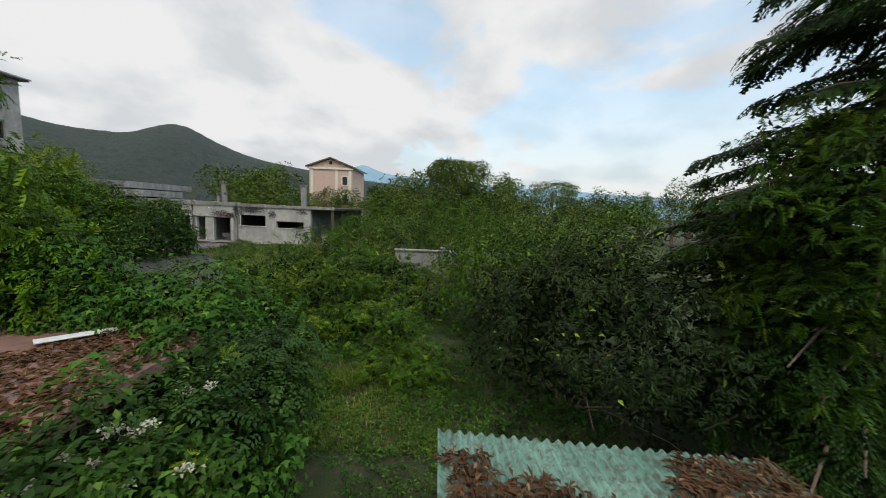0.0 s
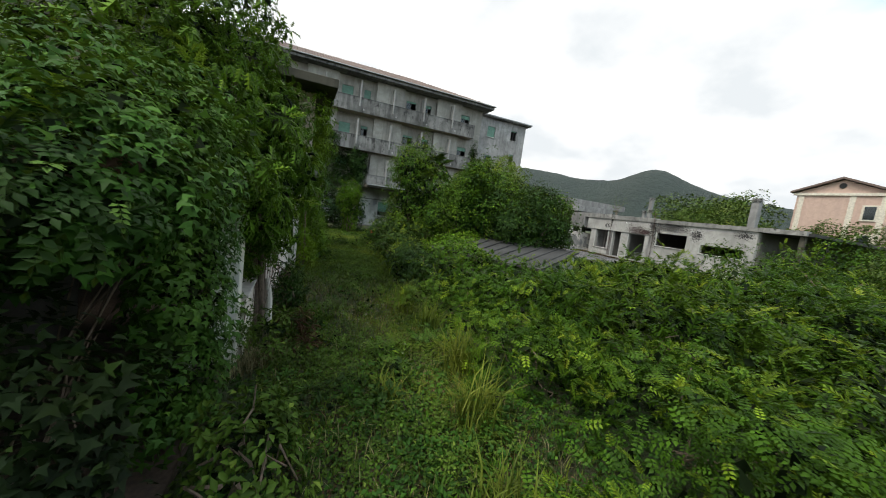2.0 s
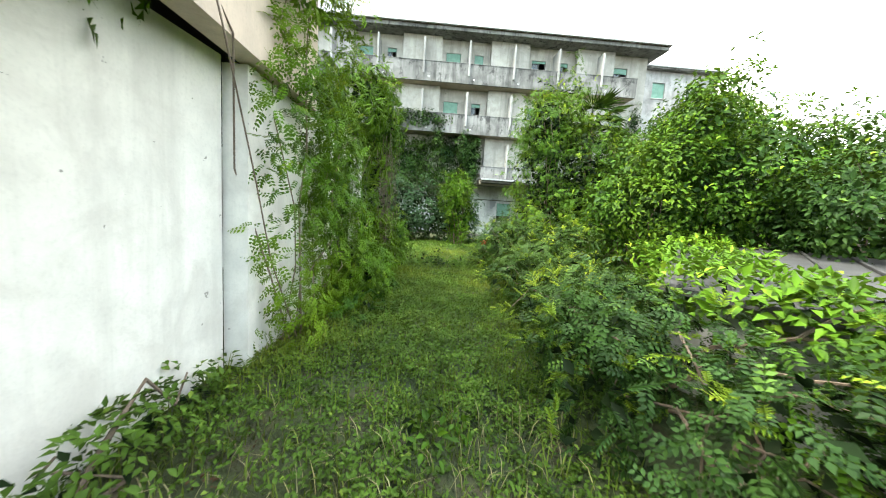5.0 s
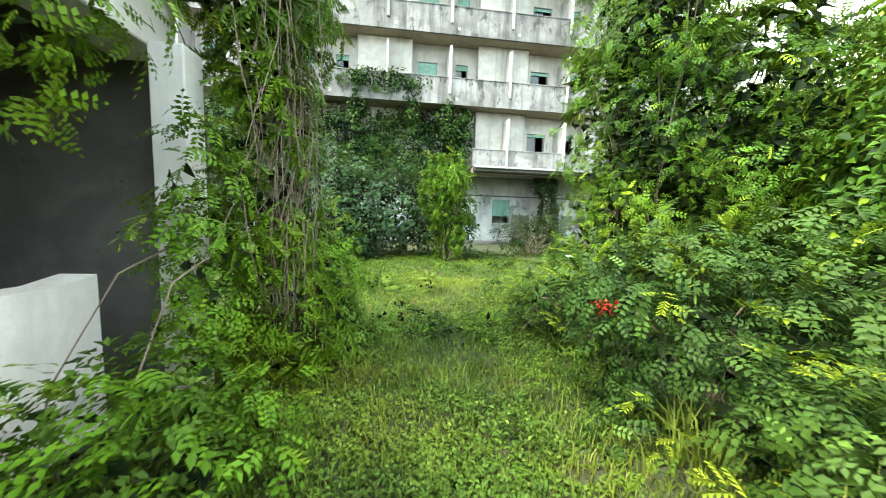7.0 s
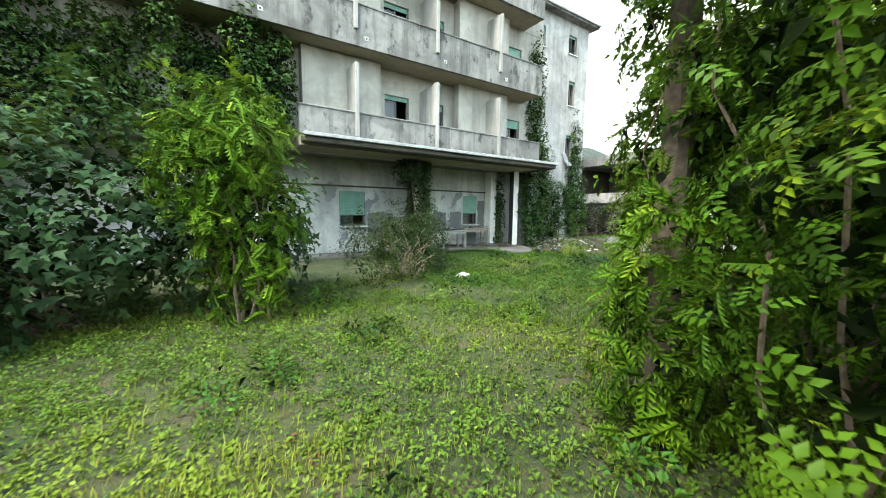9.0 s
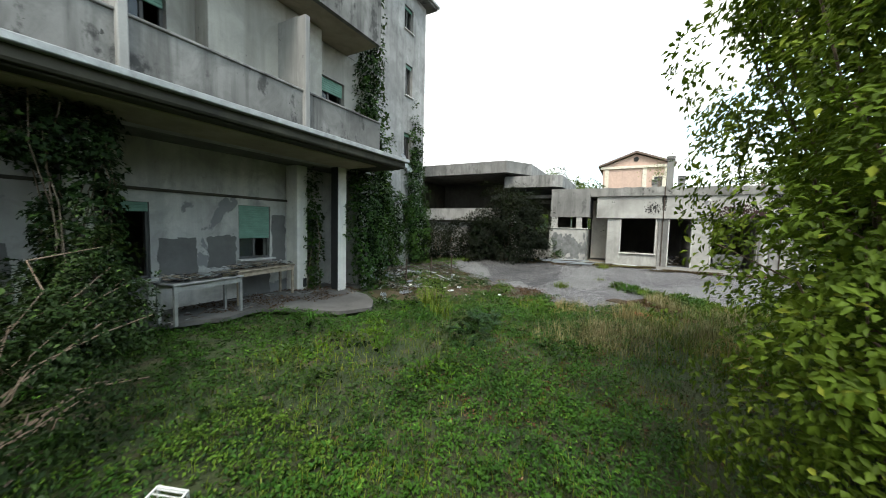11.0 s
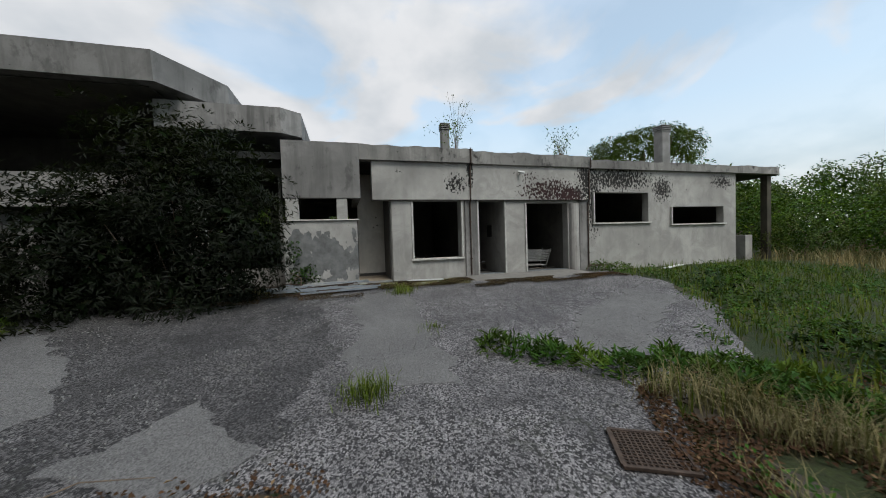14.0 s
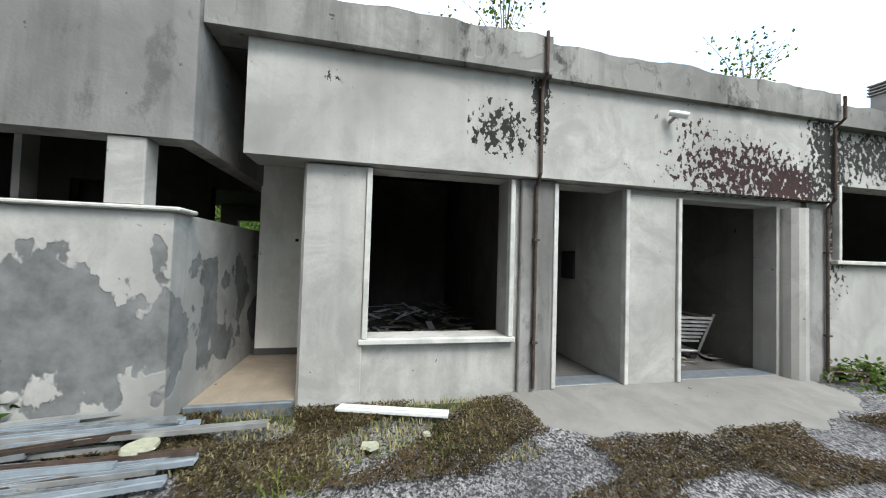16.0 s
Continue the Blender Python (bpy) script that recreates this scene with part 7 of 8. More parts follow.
def on_lawn(x, y):
    mud = (((x + 8.2) / 0.95) ** 2 + ((y - 9.35) / 0.95) ** 2 < 1) | (((x + 8.5) / 0.75) ** 2 + ((y - 5.05) / 0.5) ** 2 < 1)
    mud = mud | np.array([MOSSY(a, b) + 0.15 * math.sin(a * 7 + b * 5) > 0.05 if -12.5 < a < -8 and 9.5 < b < 13.2 else False for a, b in zip(x, y)])
    fx = ~mud & np.array([yard(a, b) + 0.38 * math.sin(a * 3.1 + 2 * math.sin(b * 2.3)) * math.sin(b * 3.7 + a) < 0.08 for a, b in zip(x, y)])
    return fx & (x < -0.4) & (y < np.interp(x, [-17.2, -16.7, -15.6, -14.9, -14.4, -14.0, -13.2, -12.7, -12.3, -11.8, -11.0, -10.8], [13.9, 13.2, 12.6, 12.7, 12.2, 11.4, 11.15, 11.5, 12.1, 13.9, 13.9, 15.4])) & ~((x < -27.95 + 0.1 * np.clip(y + 11.5, 0, 4.5)) & (y < -0.8))


rg = np.random.default_rng(71)


def field(x, y, seed, scale=1.0):
    """A smooth uneven field between about -1 and 1."""
    r = np.random.default_rng(seed)
    out = 0.0
    for k in range(7):
        a, w, ph = r.uniform(0, 6.28), scale * 0.7 * 1.5 ** k, r.uniform(0, 6.28)
        out = out + np.sin((x * math.cos(a) + y * math.sin(a)) * w + ph + 0.9 * np.sin((y * math.cos(a) - x * math.sin(a)) * w * 0.7 + ph * 2)) * 0.8 ** k
    return out / 2.2


def weeds(name, n, box_, keep, size, hgt, label, clump=0.4, mat="weed", seed=1, above=-9.0, m=8):
    """Low weeds as small rosettes over an uneven, mounded sward, only where a patchy field lies above a limit."""
    p = ground_points(rg, n // m, *box_, lambda x, y: keep(x, y) & (field(x, y, seed, 0.8) + rg.normal(0, 0.25, len(x)) > above), clump)
    h = np.clip(0.45 + 0.6 * field(p[:, 0], p[:, 1], seed + 50, 2.2), 0.05, 1.4)
    p[:, 2] += hgt * h * rg.uniform(0.55, 1.0, len(p))
    nr = unit(np.array([[0, 0, 1.0]]) + rg.normal(0, 0.38, p.shape))
    p, d, up = whorls(rg, p, nr, m, size * 1.5, 0.3, 0.9)
    v, fc = leaves(rg, p, d, up, size, size * 0.62)
    stuff(name, v, fc, M[mat], label)


def near_path(x, y):
    return (x > -27.9) & (x < -23.3) & on_lawn(x, y)


weeds("path_weeds", 78000, (-27.6, -23.6, -19.5, -8.0), near_path, 0.050, 0.20, "leafy weeds covering the path", 0.35, seed=3, above=-0.5)
weeds("path_weeds", 110000, (-27.4, -22.9, -8.0, 1.0), on_lawn, 0.042, 0.14, "bright short weeds where the path opens on the lawn", 0.2, seed=15, above=-0.9)
weeds("path_weeds", 22000, (-27.9, -23.3, -20.5, -1.0), near_path, 0.034, 0.10, "small dark creeping weeds on the path", 0.3, "ivy", 4, 0.0)
weeds("dead_weeds", 16000, (-27.7, -24.0, -19.0, -3.0), near_path, 0.036, 0.05, "dead brown stalks and leaves on the path", 0.6, "deadleaf", 5, 0.2)
weeds("lawn_weeds", 100000, (-27.6, -17.0, 0.6, 10.0), on_lawn, 0.046, 0.14, "low leafy weeds covering the lawn", 0.35, seed=6, above=-0.6)
weeds("lawn_weeds", 26000, (-28.0, -16.0, -1.0, 11.5), on_lawn, 0.040, 0.09, "dark creeping weeds in the lawn", 0.4, "fig", 7, 0.1)
weeds("dead_weeds", 9000, (-27.0, -16.0, -1.0, 9.0), on_lawn, 0.035, 0.05, "dead brown leaves in the lawn", 0.6, "deadleaf", 8, 0.35)
weeds("lawn_weeds", 12000, (-34.0, -28.0, -0.6, 9.0), on_lawn, 0.085, 0.15, "weeds under the fig bushes", 0.3)
weeds("rubble_weeds", 9000, (-11.0, -3.0, 10.5, 15.4), on_lawn, 0.050, 0.2, "weeds growing through the rubble", 0.9, "ivy")
weeds("lawn_weeds", 92000, (-19.5, -8.5, 4.8, 13.4), lambda x, y: on_lawn(x, y) & (y > 6.0 + 1.0 * np.sin(x * 0.9) - 0.2 * (x + 14)), 0.050, 0.20, "deep green low weeds at the yard edge", 0.35, "clover", 9, -0.45)
weeds("lawn_weeds", 26000, (-20.0, -12.0, 8.0, 12.8), on_lawn, 0.050, 0.16, "dark ivy creeping out from the hospital", 0.3, "ivy", 10, -0.1)
weeds("lawn_weeds", 52000, (-19.0, -8.0, 1.0, 8.5), on_lawn, 0.044, 0.12, "small low weeds among the grass", 0.3, "clover", 11, -0.6)
weeds("dead_weeds", 24000, (-16.0, -7.5, 1.0, 12.0), on_lawn, 0.04, 0.08, "dead brown weed stalks and leaves on the lawn", 0.5, "deadleaf", 12, -0.2)
weeds("lawn_weeds", 32000, (-13.0, -1.0, -6.5, 4.5), on_lawn, 0.070, 0.24, "weeds beside the yard", 0.4, "clover", 13, -0.4)
weeds("lawn_weeds", 7000, (-4.5, -1.2, 13.2, 15.4), lambda x, y: y > 13.6 - 0.3 * np.sin(x * 4), 0.05, 0.12, "bright weeds before the portico", 0.2)
# deeper green stands in for shade on these weeds
weeds("shade_weeds", 56000, (-33.5, -19.5, -23.0, -14.0), lambda x, y: ((y < -17.7) & ~((x < -29.8) & (y < -19.4))) | ((x > -27.9) & (y < -14.0)), 0.070, 0.30, "weeds and low creeper where the flight begins", 0.25, "clover", 14)
# laurel-dark leaves again, shade in their colour
weeds("shade_weeds", 14000, (-34.0, -22.0, -30.0, -20.5), lambda x, y: x > -36, 0.11, 0.25, "ivy under the laurel and the cedar, shade-dark leaf colour", 0.2, "laurel", 16)


def grass(name, n, box_, keep, L, w, mat, label, clump=0.4, lean=0.6):
    p = ground_points(rg, n, *box_, keep, clump)
    v, f = blades(rg, p, L, w, lean)
    stuff(name, v, f, M[mat], label, "grass")


grass("grass", 17000, (-27.6, -23.6, -20.5, -1.0), near_path, 0.17, 0.011, "grassblade", "grass growing over the path")
grass("grass", 30000, (-27.4, -16.5, -4.0, 8.5), on_lawn, 0.13, 0.007, "grassblade", "rough lawn grass")
grass("grass", 22000, (-18.0, -8.0, 1.0, 11.0), on_lawn, 0.13, 0.008, "grassblade", "rough lawn grass")
grass("grass", 17000, (-13.0, -0.6, -6.5, 5.4), on_lawn, 0.26, 0.014, "grassblade", "long grass beside the yard")
grass("grass", 20000, (-27.0, -22.8, -5.0, 4.0), on_lawn, 0.12, 0.008, "grassblade", "short bright grass where the path opens")
grass("dry_grass", 19000, (-13.0, -8.0, 0.8, 7.6), on_lawn, 0.32, 0.006, "dryblade", "dry straw-coloured grass at the yard edge", 1.0, 0.9)
grass("dry_grass", 10000, (-12, 3, -14, -5.0), lambda x, y: on_lawn(x, y) & (y < -6.9), 0.5, 0.02, "dryblade", "tall dry grass beyond the lawn", 0.5)
grass("dry_grass", 3500, (-27.6, -24.0, -18.5, -8.0), near_path, 0.25, 0.008, "dryblade", "dry grass on the path", 0.7, 1.0)


def clump(x, y, n, L, mat, seed, label="tall arching grass clump", w=0.016):
    rng = np.random.default_rng(seed)
    p = np.stack([x + rng.normal(0, 0.13, n), y + rng.normal(0, 0.13, n), np.zeros(n)], 1)
    p[:, 2] = ground_z(p[:, 0], p[:, 1])
    v, f = blades(rng, p, L, w, 0.75, 0.9)
    ob = empty("grass_clump", (x, y, float(ground_z(x, y))), label, "grass", "tall grass clumps")
    tagged(hang(new("blade_tuft", mesh_np("blade_tuft", v, f, M[mat])), ob), kind="stuff")


for i, (x, y, n, L) in enumerate([(-24.9, -15.6, 170, 0.85), (-24.5, -14.3, 200, 0.95), (-24.3, -12.2, 150, 0.8), (-24.2, -10.2, 130, 0.75), (-25.3, -16.9, 110, 0.6), (-24.6, -11.2, 90, 0.7), (-25.9, -14.9, 80, 0.5),
                                  (-23.5, -3.9, 90, 0.7), (-23.4, -2.6, 70, 0.6), (-11.5, 10.6, 90, 0.6), (-12.4, 9.8, 70, 0.5)]):
    clump(x, y, n, L, "grassblade", 500 + i)
for i, (x, y, n, L) in enumerate([(-6.2, 8.02, 260, 0.26), (-4.25, 6.85, 90, 0.12), (-1.75, 6.95, 170, 0.28), (-1.45, 6.75, 100, 0.22), (-0.9, 5.6, 60, 0.14)]):
    clump(x, y, n, L, "grassblade", 520 + i, "grass tuft pushing through the asphalt", 0.009)

for i, (x, y, n, L) in enumerate([(-7.15, 5.15, 160, 0.34), (-7.45, 4.95, 200, 0.40), (-7.75, 4.85, 200, 0.42), (-8.05, 5.0, 160, 0.36), (-8.3, 4.8, 180, 0.42), (-11.0, 4.4, 160, 0.6), (-10.2, 5.8, 140, 0.55), (-11.8, 6.4, 120, 0.5), (-9.6, 3.6, 140, 0.55)]):
    clump(x, y, n, L, "dryblade", 560 + i, "straw-dry grass tussock at the yard edge", 0.007)

# strip of broad weeds along the crack in the asphalt
pts = [(-5.35, 6.15), (-5.6, 5.95), (-5.95, 5.65), (-6.3, 5.35), (-6.6, 5.05), (-6.9, 4.75), (-7.2, 4.5), (-7.55, 4.35), (-7.9, 4.2), (-8.3, 4.1), (-6.75, 4.35), (-7.1, 4.0), (-7.5, 3.7)]
for i, (x, y) in enumerate(pts):
    z = float(ground_z(x, y))
    plant("broad_weed", [(x, y, z + 0.06, 0.34, 0.24, 0.17)], 330, "long", M["clover" if i % 3 else "weed"], 0.13, "broad-leaved weed growing through the asphalt", "weed", 540 + i, None, 0, "weeds in the asphalt crack", 0.3, 0.0, 0.2, -0.5)

# low mounds and taller weeds on lawn and path
rw = np.random.default_rng(73)
spots = [(rw.uniform(-26.5, -17), rw.uniform(-0.5, 8)) for _ in range(26)] + [(rw.uniform(-16.5, -9.5), rw.uniform(6.5, 11.5)) for _ in range(16)] + [(rw.uniform(-27.3, -26.3), rw.uniform(-15, -3)) for _ in range(12)] + [(rw.uniform(-26.2, -24.4), rw.uniform(-17, -8)) for _ in range(16)] + [(rw.uniform(-11, -2), rw.uniform(-5.5, 2.5)) for _ in range(34)]
for i, (x, y) in enumerate(spots):
    if yard(x, y) > -0.3 or (-25.9 < x + 0.0 and abs((x + 25.4) - (y + 6) * 0.05) < 0.0):
        continue
    z, r, h = float(ground_z(x, y)), rw.uniform(0.25, 0.55), rw.uniform(0.16, 0.38)
    kind = ("leaf", "frond", "leaf", "long")[i % 4]
    plant("tall_weed", [(x, y, z + h * 0.3, r, r * rw.uniform(0.7, 1.2), h), (x + r * 0.6, y + r * 0.3, z + h * 0.2, r * 0.6, r * 0.6, h * 0.8)], int((300 if kind != "frond" else 80) * (r / 0.4) ** 2), kind, M[("clover", "heap", "fig", "ivy")[(i // 2) % 4] if x > -19 else ("clover", "heap", "weed", "ivy")[(i // 2) % 4]],
          (0.07, 0.22, 0.09, 0.11)[i % 4], "leafy weed mound in the rough lawn", "weed", 700 + i, None, 0, "weed mounds on the lawn", 0.4, 0.0, 0.2, -0.1)
# creeper over the shed roof
plant("creeper_on_roof", [(-21.9, -7.6, 0.78, 1.0, 1.3, 0.22), (-20.6, -5.2, 0.85, 0.9, 1.3, 0.2), (-19.2, -3.2, 0.95, 0.9, 1.1, 0.25), (-21.9, -9.3, 0.78, 0.5, 1.2, 0.3)], 3600, "leaf", M["wist"], 0.12, "creeper spreading over the grey shed roof", "vine", 690, (-22.9, -7.2), 4, "", 0.5, 0.0, 0.2, 0.1, 0.04)
plant("vine_on_eave", [(-27.0, -8.0, 4.7, 0.4, 1.6, 0.35), (-26.8, -6.6, 4.2, 0.35, 0.7, 0.7), (-27.0, -9.4, 4.4, 0.35, 0.5, 0.6)], 2600, "leaf", M["wist"], 0.09, "vine trailing along the pavilion eaves", "vine", 691, (-27.0, -6.4), 4, filler=0.0, stem_r=0.012)
plant("creeper_heap", [(-27.3, -9.0, -0.45, 0.35, 1.6, 0.4), (-27.5, -13.0, -0.5, 0.3, 0.7, 0.6)], 2200, "leaf", M["weed"], 0.085, "creeper at the foot of the white wall", "bush", 692, None, 3)

# flowers
rf = np.random.default_rng(81)


def flower_heads(name, spots, size, mat, label, per=14):
    vs, fs, off = [], [], 0
    for x, y, z in spots:
        P = np.array([[x, y, z]]) + rf.normal(0, size * 0.9, (per, 3)) * (1, 1, 0.4)
        v, f = leaves(rf, P, rf.normal(0, 1, (per, 3)), np.tile([[0, 0, 1.0]], (per, 1)), size, size * 0.8)
        vs.append(v)
        fs.append(f + off)
        off += len(v)
    stuff(name, np.concatenate(vs), np.concatenate(fs), M[mat], label, "flowers")


flower_heads("pale_flowers", [(-31.6 + rf.normal(0, 0.7), -16.95 + rf.normal(0, 0.3), 2.1 + rf.normal(0, 0.12)) for _ in range(26)], 0.03, "flowerwhite", "pale fluffy flower heads on the bush", 30)
flower_heads("white_flowers", [(-25.6 + rf.normal(0, 0.4), -12.2 + rf.normal(0, 0.7), -0.25 + rf.uniform(0, 0.12)) for _ in range(34)], 0.014, "flowerwhite", "small white daisies on the path", 8)
flower_heads("white_flowers", [(-9.2 + rf.normal(0, 0.5), 10.3 + rf.normal(0, 0.5), -0.12 + rf.uniform(0, 0.1)) for _ in range(30)], 0.022, "flowerwhite", "small white flowers by the yard", 8)
flower_heads("red_flower", [(-23.82, -2.15, 0.62), (-23.8, -2.12, 0.66)], 0.05, "red", "red trumpet flower in the wisteria", 12)
flower_heads("red_flower", [(-9.7, 5.45, -0.30), (-9.6, 5.3, -0.30), (-9.75, 5.6, -0.28)], 0.05, "red", "fallen red flowers at the yard edge", 14)

# ---- loose things under the canopy and on the lawn ----
def bar(bm, a, b, w, t):
    """A straight bar of section w x t from a to b."""
    a, b = Vector(a), Vector(b)
    d = (b - a).normalized()
    s = d.cross(Vector((0, 0, 1)))
    s = s.normalized() if s.length > 1e-4 else Vector((1, 0, 0))
    u = s.cross(d)
    vs = [bm.verts.new(p + s * w * i / 2 + u * t * j / 2) for p in (a, b) for i, j in ((-1, -1), (1, -1), (1, 1), (-1, 1))]
    for q in ((0, 1, 2, 3), (7, 6, 5, 4), (0, 4, 5, 1), (1, 5, 6, 2), (2, 6, 7, 3), (3, 7, 4, 0)):
        bm.faces.new([vs[i] for i in q])


def bar_part(name, a, b, w, t, mat, parent, label=""):
    bm = bmesh.new()
    bar(bm, a, b, w, t)
    return part(name, bm, mat, parent, label)


def table(x, y, z, w, d, h, mat, label, turn=0):
    ob = empty("work_table", (0, 0, 0), label, "table")
    box("tabletop", -w / 2, w / 2, -d / 2, d / 2, h - 0.04, h, mat, ob)
    for sx in (-1, 1):
        for sy in (-1, 1):
            bar_part("leg", (sx * (w / 2 - 0.05), sy * (d / 2 - 0.05), 0), (sx * (w / 2 - 0.05), sy * (d / 2 - 0.05), h - 0.04), 0.05, 0.05, mat, ob)
    for sy in (-1, 1):
        bar_part("rail", (-w / 2 + 0.06, sy * (d / 2 - 0.05), h - 0.10), (w / 2 - 0.06, sy * (d / 2 - 0.05), h - 0.10), 0.03, 0.08, mat, ob)
    ob.matrix_basis = pose(x, y, z, 0, 0, turn)
    return ob


def floor_at(x, y):
    return float(ground_z(x, y)) + 0.165


table(-15.9, 13.05, floor_at(-15.9, 13.05), 1.35, 0.55, 0.74, M["gutter"], "grey-white metal table under the canopy, littered with junk", 8)
table(-14.3, 13.65, floor_at(-14.3, 13.65), 1.7, 0.5, 0.76, M["wood"], "weathered wooden bench table under the canopy", 10)


def scraps(name, x0, x1, y0, y1, zf, n, size, mats, label, seed, pile=0.05):
    """Flat scraps and slivers strewn about, joined."""
    rng = np.random.default_rng(seed)
    for k, mat in enumerate(mats):
        bm = bmesh.new()
        for _ in range(n // len(mats)):
            x, y = rng.uniform(x0, x1), rng.uniform(y0, y1)
            L, w = size * rng.uniform(0.4, 1.6), size * rng.uniform(0.06, 0.5)
            a, b = rng.uniform(0, 6.28), rng.normal(0, 0.18)
            z = zf(x, y) + rng.uniform(0.01, pile)
            e = Vector((math.cos(a) * math.cos(b), math.sin(a) * math.cos(b), math.sin(b))) * L / 2
            bar(bm, Vector((x, y, z)) - e, Vector((x, y, z)) + e, w, 0.006)
        tagged(part(name, bm, mat), label, "debris", kind="stuff")


gzf = lambda x, y: float(ground_z(x, y))
scraps("table_junk", -16.5, -15.3, 12.85, 13.25, lambda x, y: floor_at(x, y) + 0.75, 120, 0.20, [M["bark"], M["metal"], M["black"], M["wood"]], "odds and ends strewn on the white table", 1, 0.08)
scraps("table_junk", -15.0, -13.6, 13.5, 13.8, lambda x, y: floor_at(x, y) + 0.77, 110, 0.20, [M["wood"], M["metal"], M["black"], M["bark"]], "odds and ends strewn on the bench", 2, 0.08)
scraps("rubble", -7.0, -4.4, 12.6, 15.4, gzf, 260, 0.16, [M["bark"], M["concrete"], M["litter"], M["black"]], "grey rubble at the tower foot", 8, 0.15)
scraps("rubble", -10.8, -6.4, 12.0, 15.4, gzf, 800, 0.15, [M["bark"], M["litter"], M["black"], M["litter"], M["concrete"], M["black"]], "grey rubble, slats and paper before the tower", 3, 0.22)
scraps("rubble", -9.4, -7.0, 10.6, 12.4, gzf, 90, 0.14, [M["concrete"], M["bark"], M["litter"]], "scattered rubble beside the yard", 4, 0.08)
scraps("rubble", -17.0, -12.0, 12.9, 14.1, floor_at, 150, 0.14, [M["bark"], M["litter"], M["concrete"]], "splinters and dirt on the canopy terrace", 5, 0.05)
for i, (x, y, L, w, a, mt) in enumerate([(-10.9, 12.7, 0.5, 0.08, 20, "gutter"), (-10.2, 12.3, 0.4, 0.06, -35, "gutter"), (-9.5, 12.4, 0.35, 0.18, 15, "metal"), (-9.9, 12.1, 0.5, 0.2, 60, "metal"), (-9.1, 13.2, 0.7, 0.1, 70, "wood"),
                                         (-8.4, 12.9, 0.35, 0.10, -10, "gutter"), (-8.9, 11.3, 0.18, 0.10, 25, "cloth"), (-9.6, 10.9, 0.2, 0.1, -20, "cloth"), (-9.2, 9.4, 0.2, 0.09, 0, "cloth")]):
    bm = bmesh.new()
    add_box(bm, -L / 2, L / 2, -w / 2, w / 2, 0, 0.02, 0.004)
    ob = part("loose_board", bm, M[mt])
    ob.matrix_basis = pose(x, y, gzf(x, y) + 0.05, 3, -4, a)
    tagged(ob, "pale loose board lying in the rubble" if mt != "cloth" else "scrap of pale sheet lying on the soil", "board", "boards in the rubble")

scraps("rubble", -11.0, -7.6, 11.6, 15.0, gzf, 60, 0.42, [M["metal"], M["slate"], M["concrete"], M["slate"]], "grey-blue slabs and sheets in the rubble", 9, 0.30)
scraps("pale_scraps", -11.0, -7.4, 11.2, 14.6, gzf, 70, 0.15, [M["sill"], M["gutter"], M["metal"]], "pale broken bits in the rubble", 6, 0.25)
scraps("pale_scraps", -10.6, -8.8, 9.2, 11.2, gzf, 14, 0.10, [M["sill"]], "pale chips on the brown soil", 7, 0.06)
# weeds growing over the rubble, and dry twigs in it
rw2 = np.random.default_rng(77)
for i, (x, y, r, h) in enumerate([(-9.6, 11.6, 0.6, 0.45), (-8.6, 11.2, 0.55, 0.35), (-10.6, 11.2, 0.6, 0.4), (-8.0, 10.6, 0.5, 0.28), (-9.2, 12.6, 0.55, 0.5), (-10.9, 12.3, 0.5, 0.45), (-8.3, 9.6, 0.45, 0.25)]):
    z = gzf(x, y)
    plant("tall_weed", [(x, y, z + h * 0.2, r, r * 0.8, h), (x + r * 0.6, y - r * 0.3, z + h * 0.1, r * 0.6, r * 0.6, h * 0.7)], 1500, "leaf", M["ivy" if i % 2 else "weed"], 0.05, "leafy weed mound over the rubble", "weed", 760 + i, None, 0, "weed mounds on the lawn", 0.4, 0.0, 0.2, -0.1)
bm = bmesh.new()
for _ in range(170):
    x, y, a, L = rw2.uniform(-11.4, -7.6), rw2.uniform(10.0, 14.4), rw2.uniform(0, 6.28), rw2.uniform(0.3, 0.9)
    z = gzf(x, y) + rw2.uniform(0.02, 0.22)
    tube(bm, [(x + math.cos(a) * L * s, y + math.sin(a) * L * s, z + 0.16 * math.sin(s * 3.1) - 0.05 * s) for s in (0, 0.3, 0.6, 1.0)], 0.007, 0.003, 4)
tagged(part("dry_twigs", bm, M["twig"]), "dry bramble twigs over the rubble", "twigs", kind="stuff")

def crumpled(x, y, w, d, turn, seed, mat, label):
    """A crumpled thin sheet lying on the ground."""
    r = np.random.default_rng(seed)
    nu, nv = 9, 7
    g = [[(w * (i / (nu - 1) - 0.5) + r.normal(0, 0.012), d * (j / (nv - 1) - 0.5) * (1 - 0.3 * r.uniform()) + r.normal(0, 0.012), 0.03 + abs(r.normal(0, 0.03))) for j in range(nv)] for i in range(nu)]
    bm = bmesh.new()
    vs = [[bm.verts.new(q) for q in row] for row in g]
    for i in range(nu - 1):
        for j in range(nv - 1):
            bm.faces.new([vs[i][j], vs[i + 1][j], vs[i + 1][j + 1], vs[i][j + 1]])
    bmesh.ops.solidify(bm, geom=list(bm.faces), thickness=0.004)
    ob = part("crumpled_sheet", bm, mat)
    ob.matrix_basis = pose(x, y, gzf(x, y) + 0.02, 0, 0, turn)
    tagged(ob, label, "sheet", "crumpled sheets by the rubble")


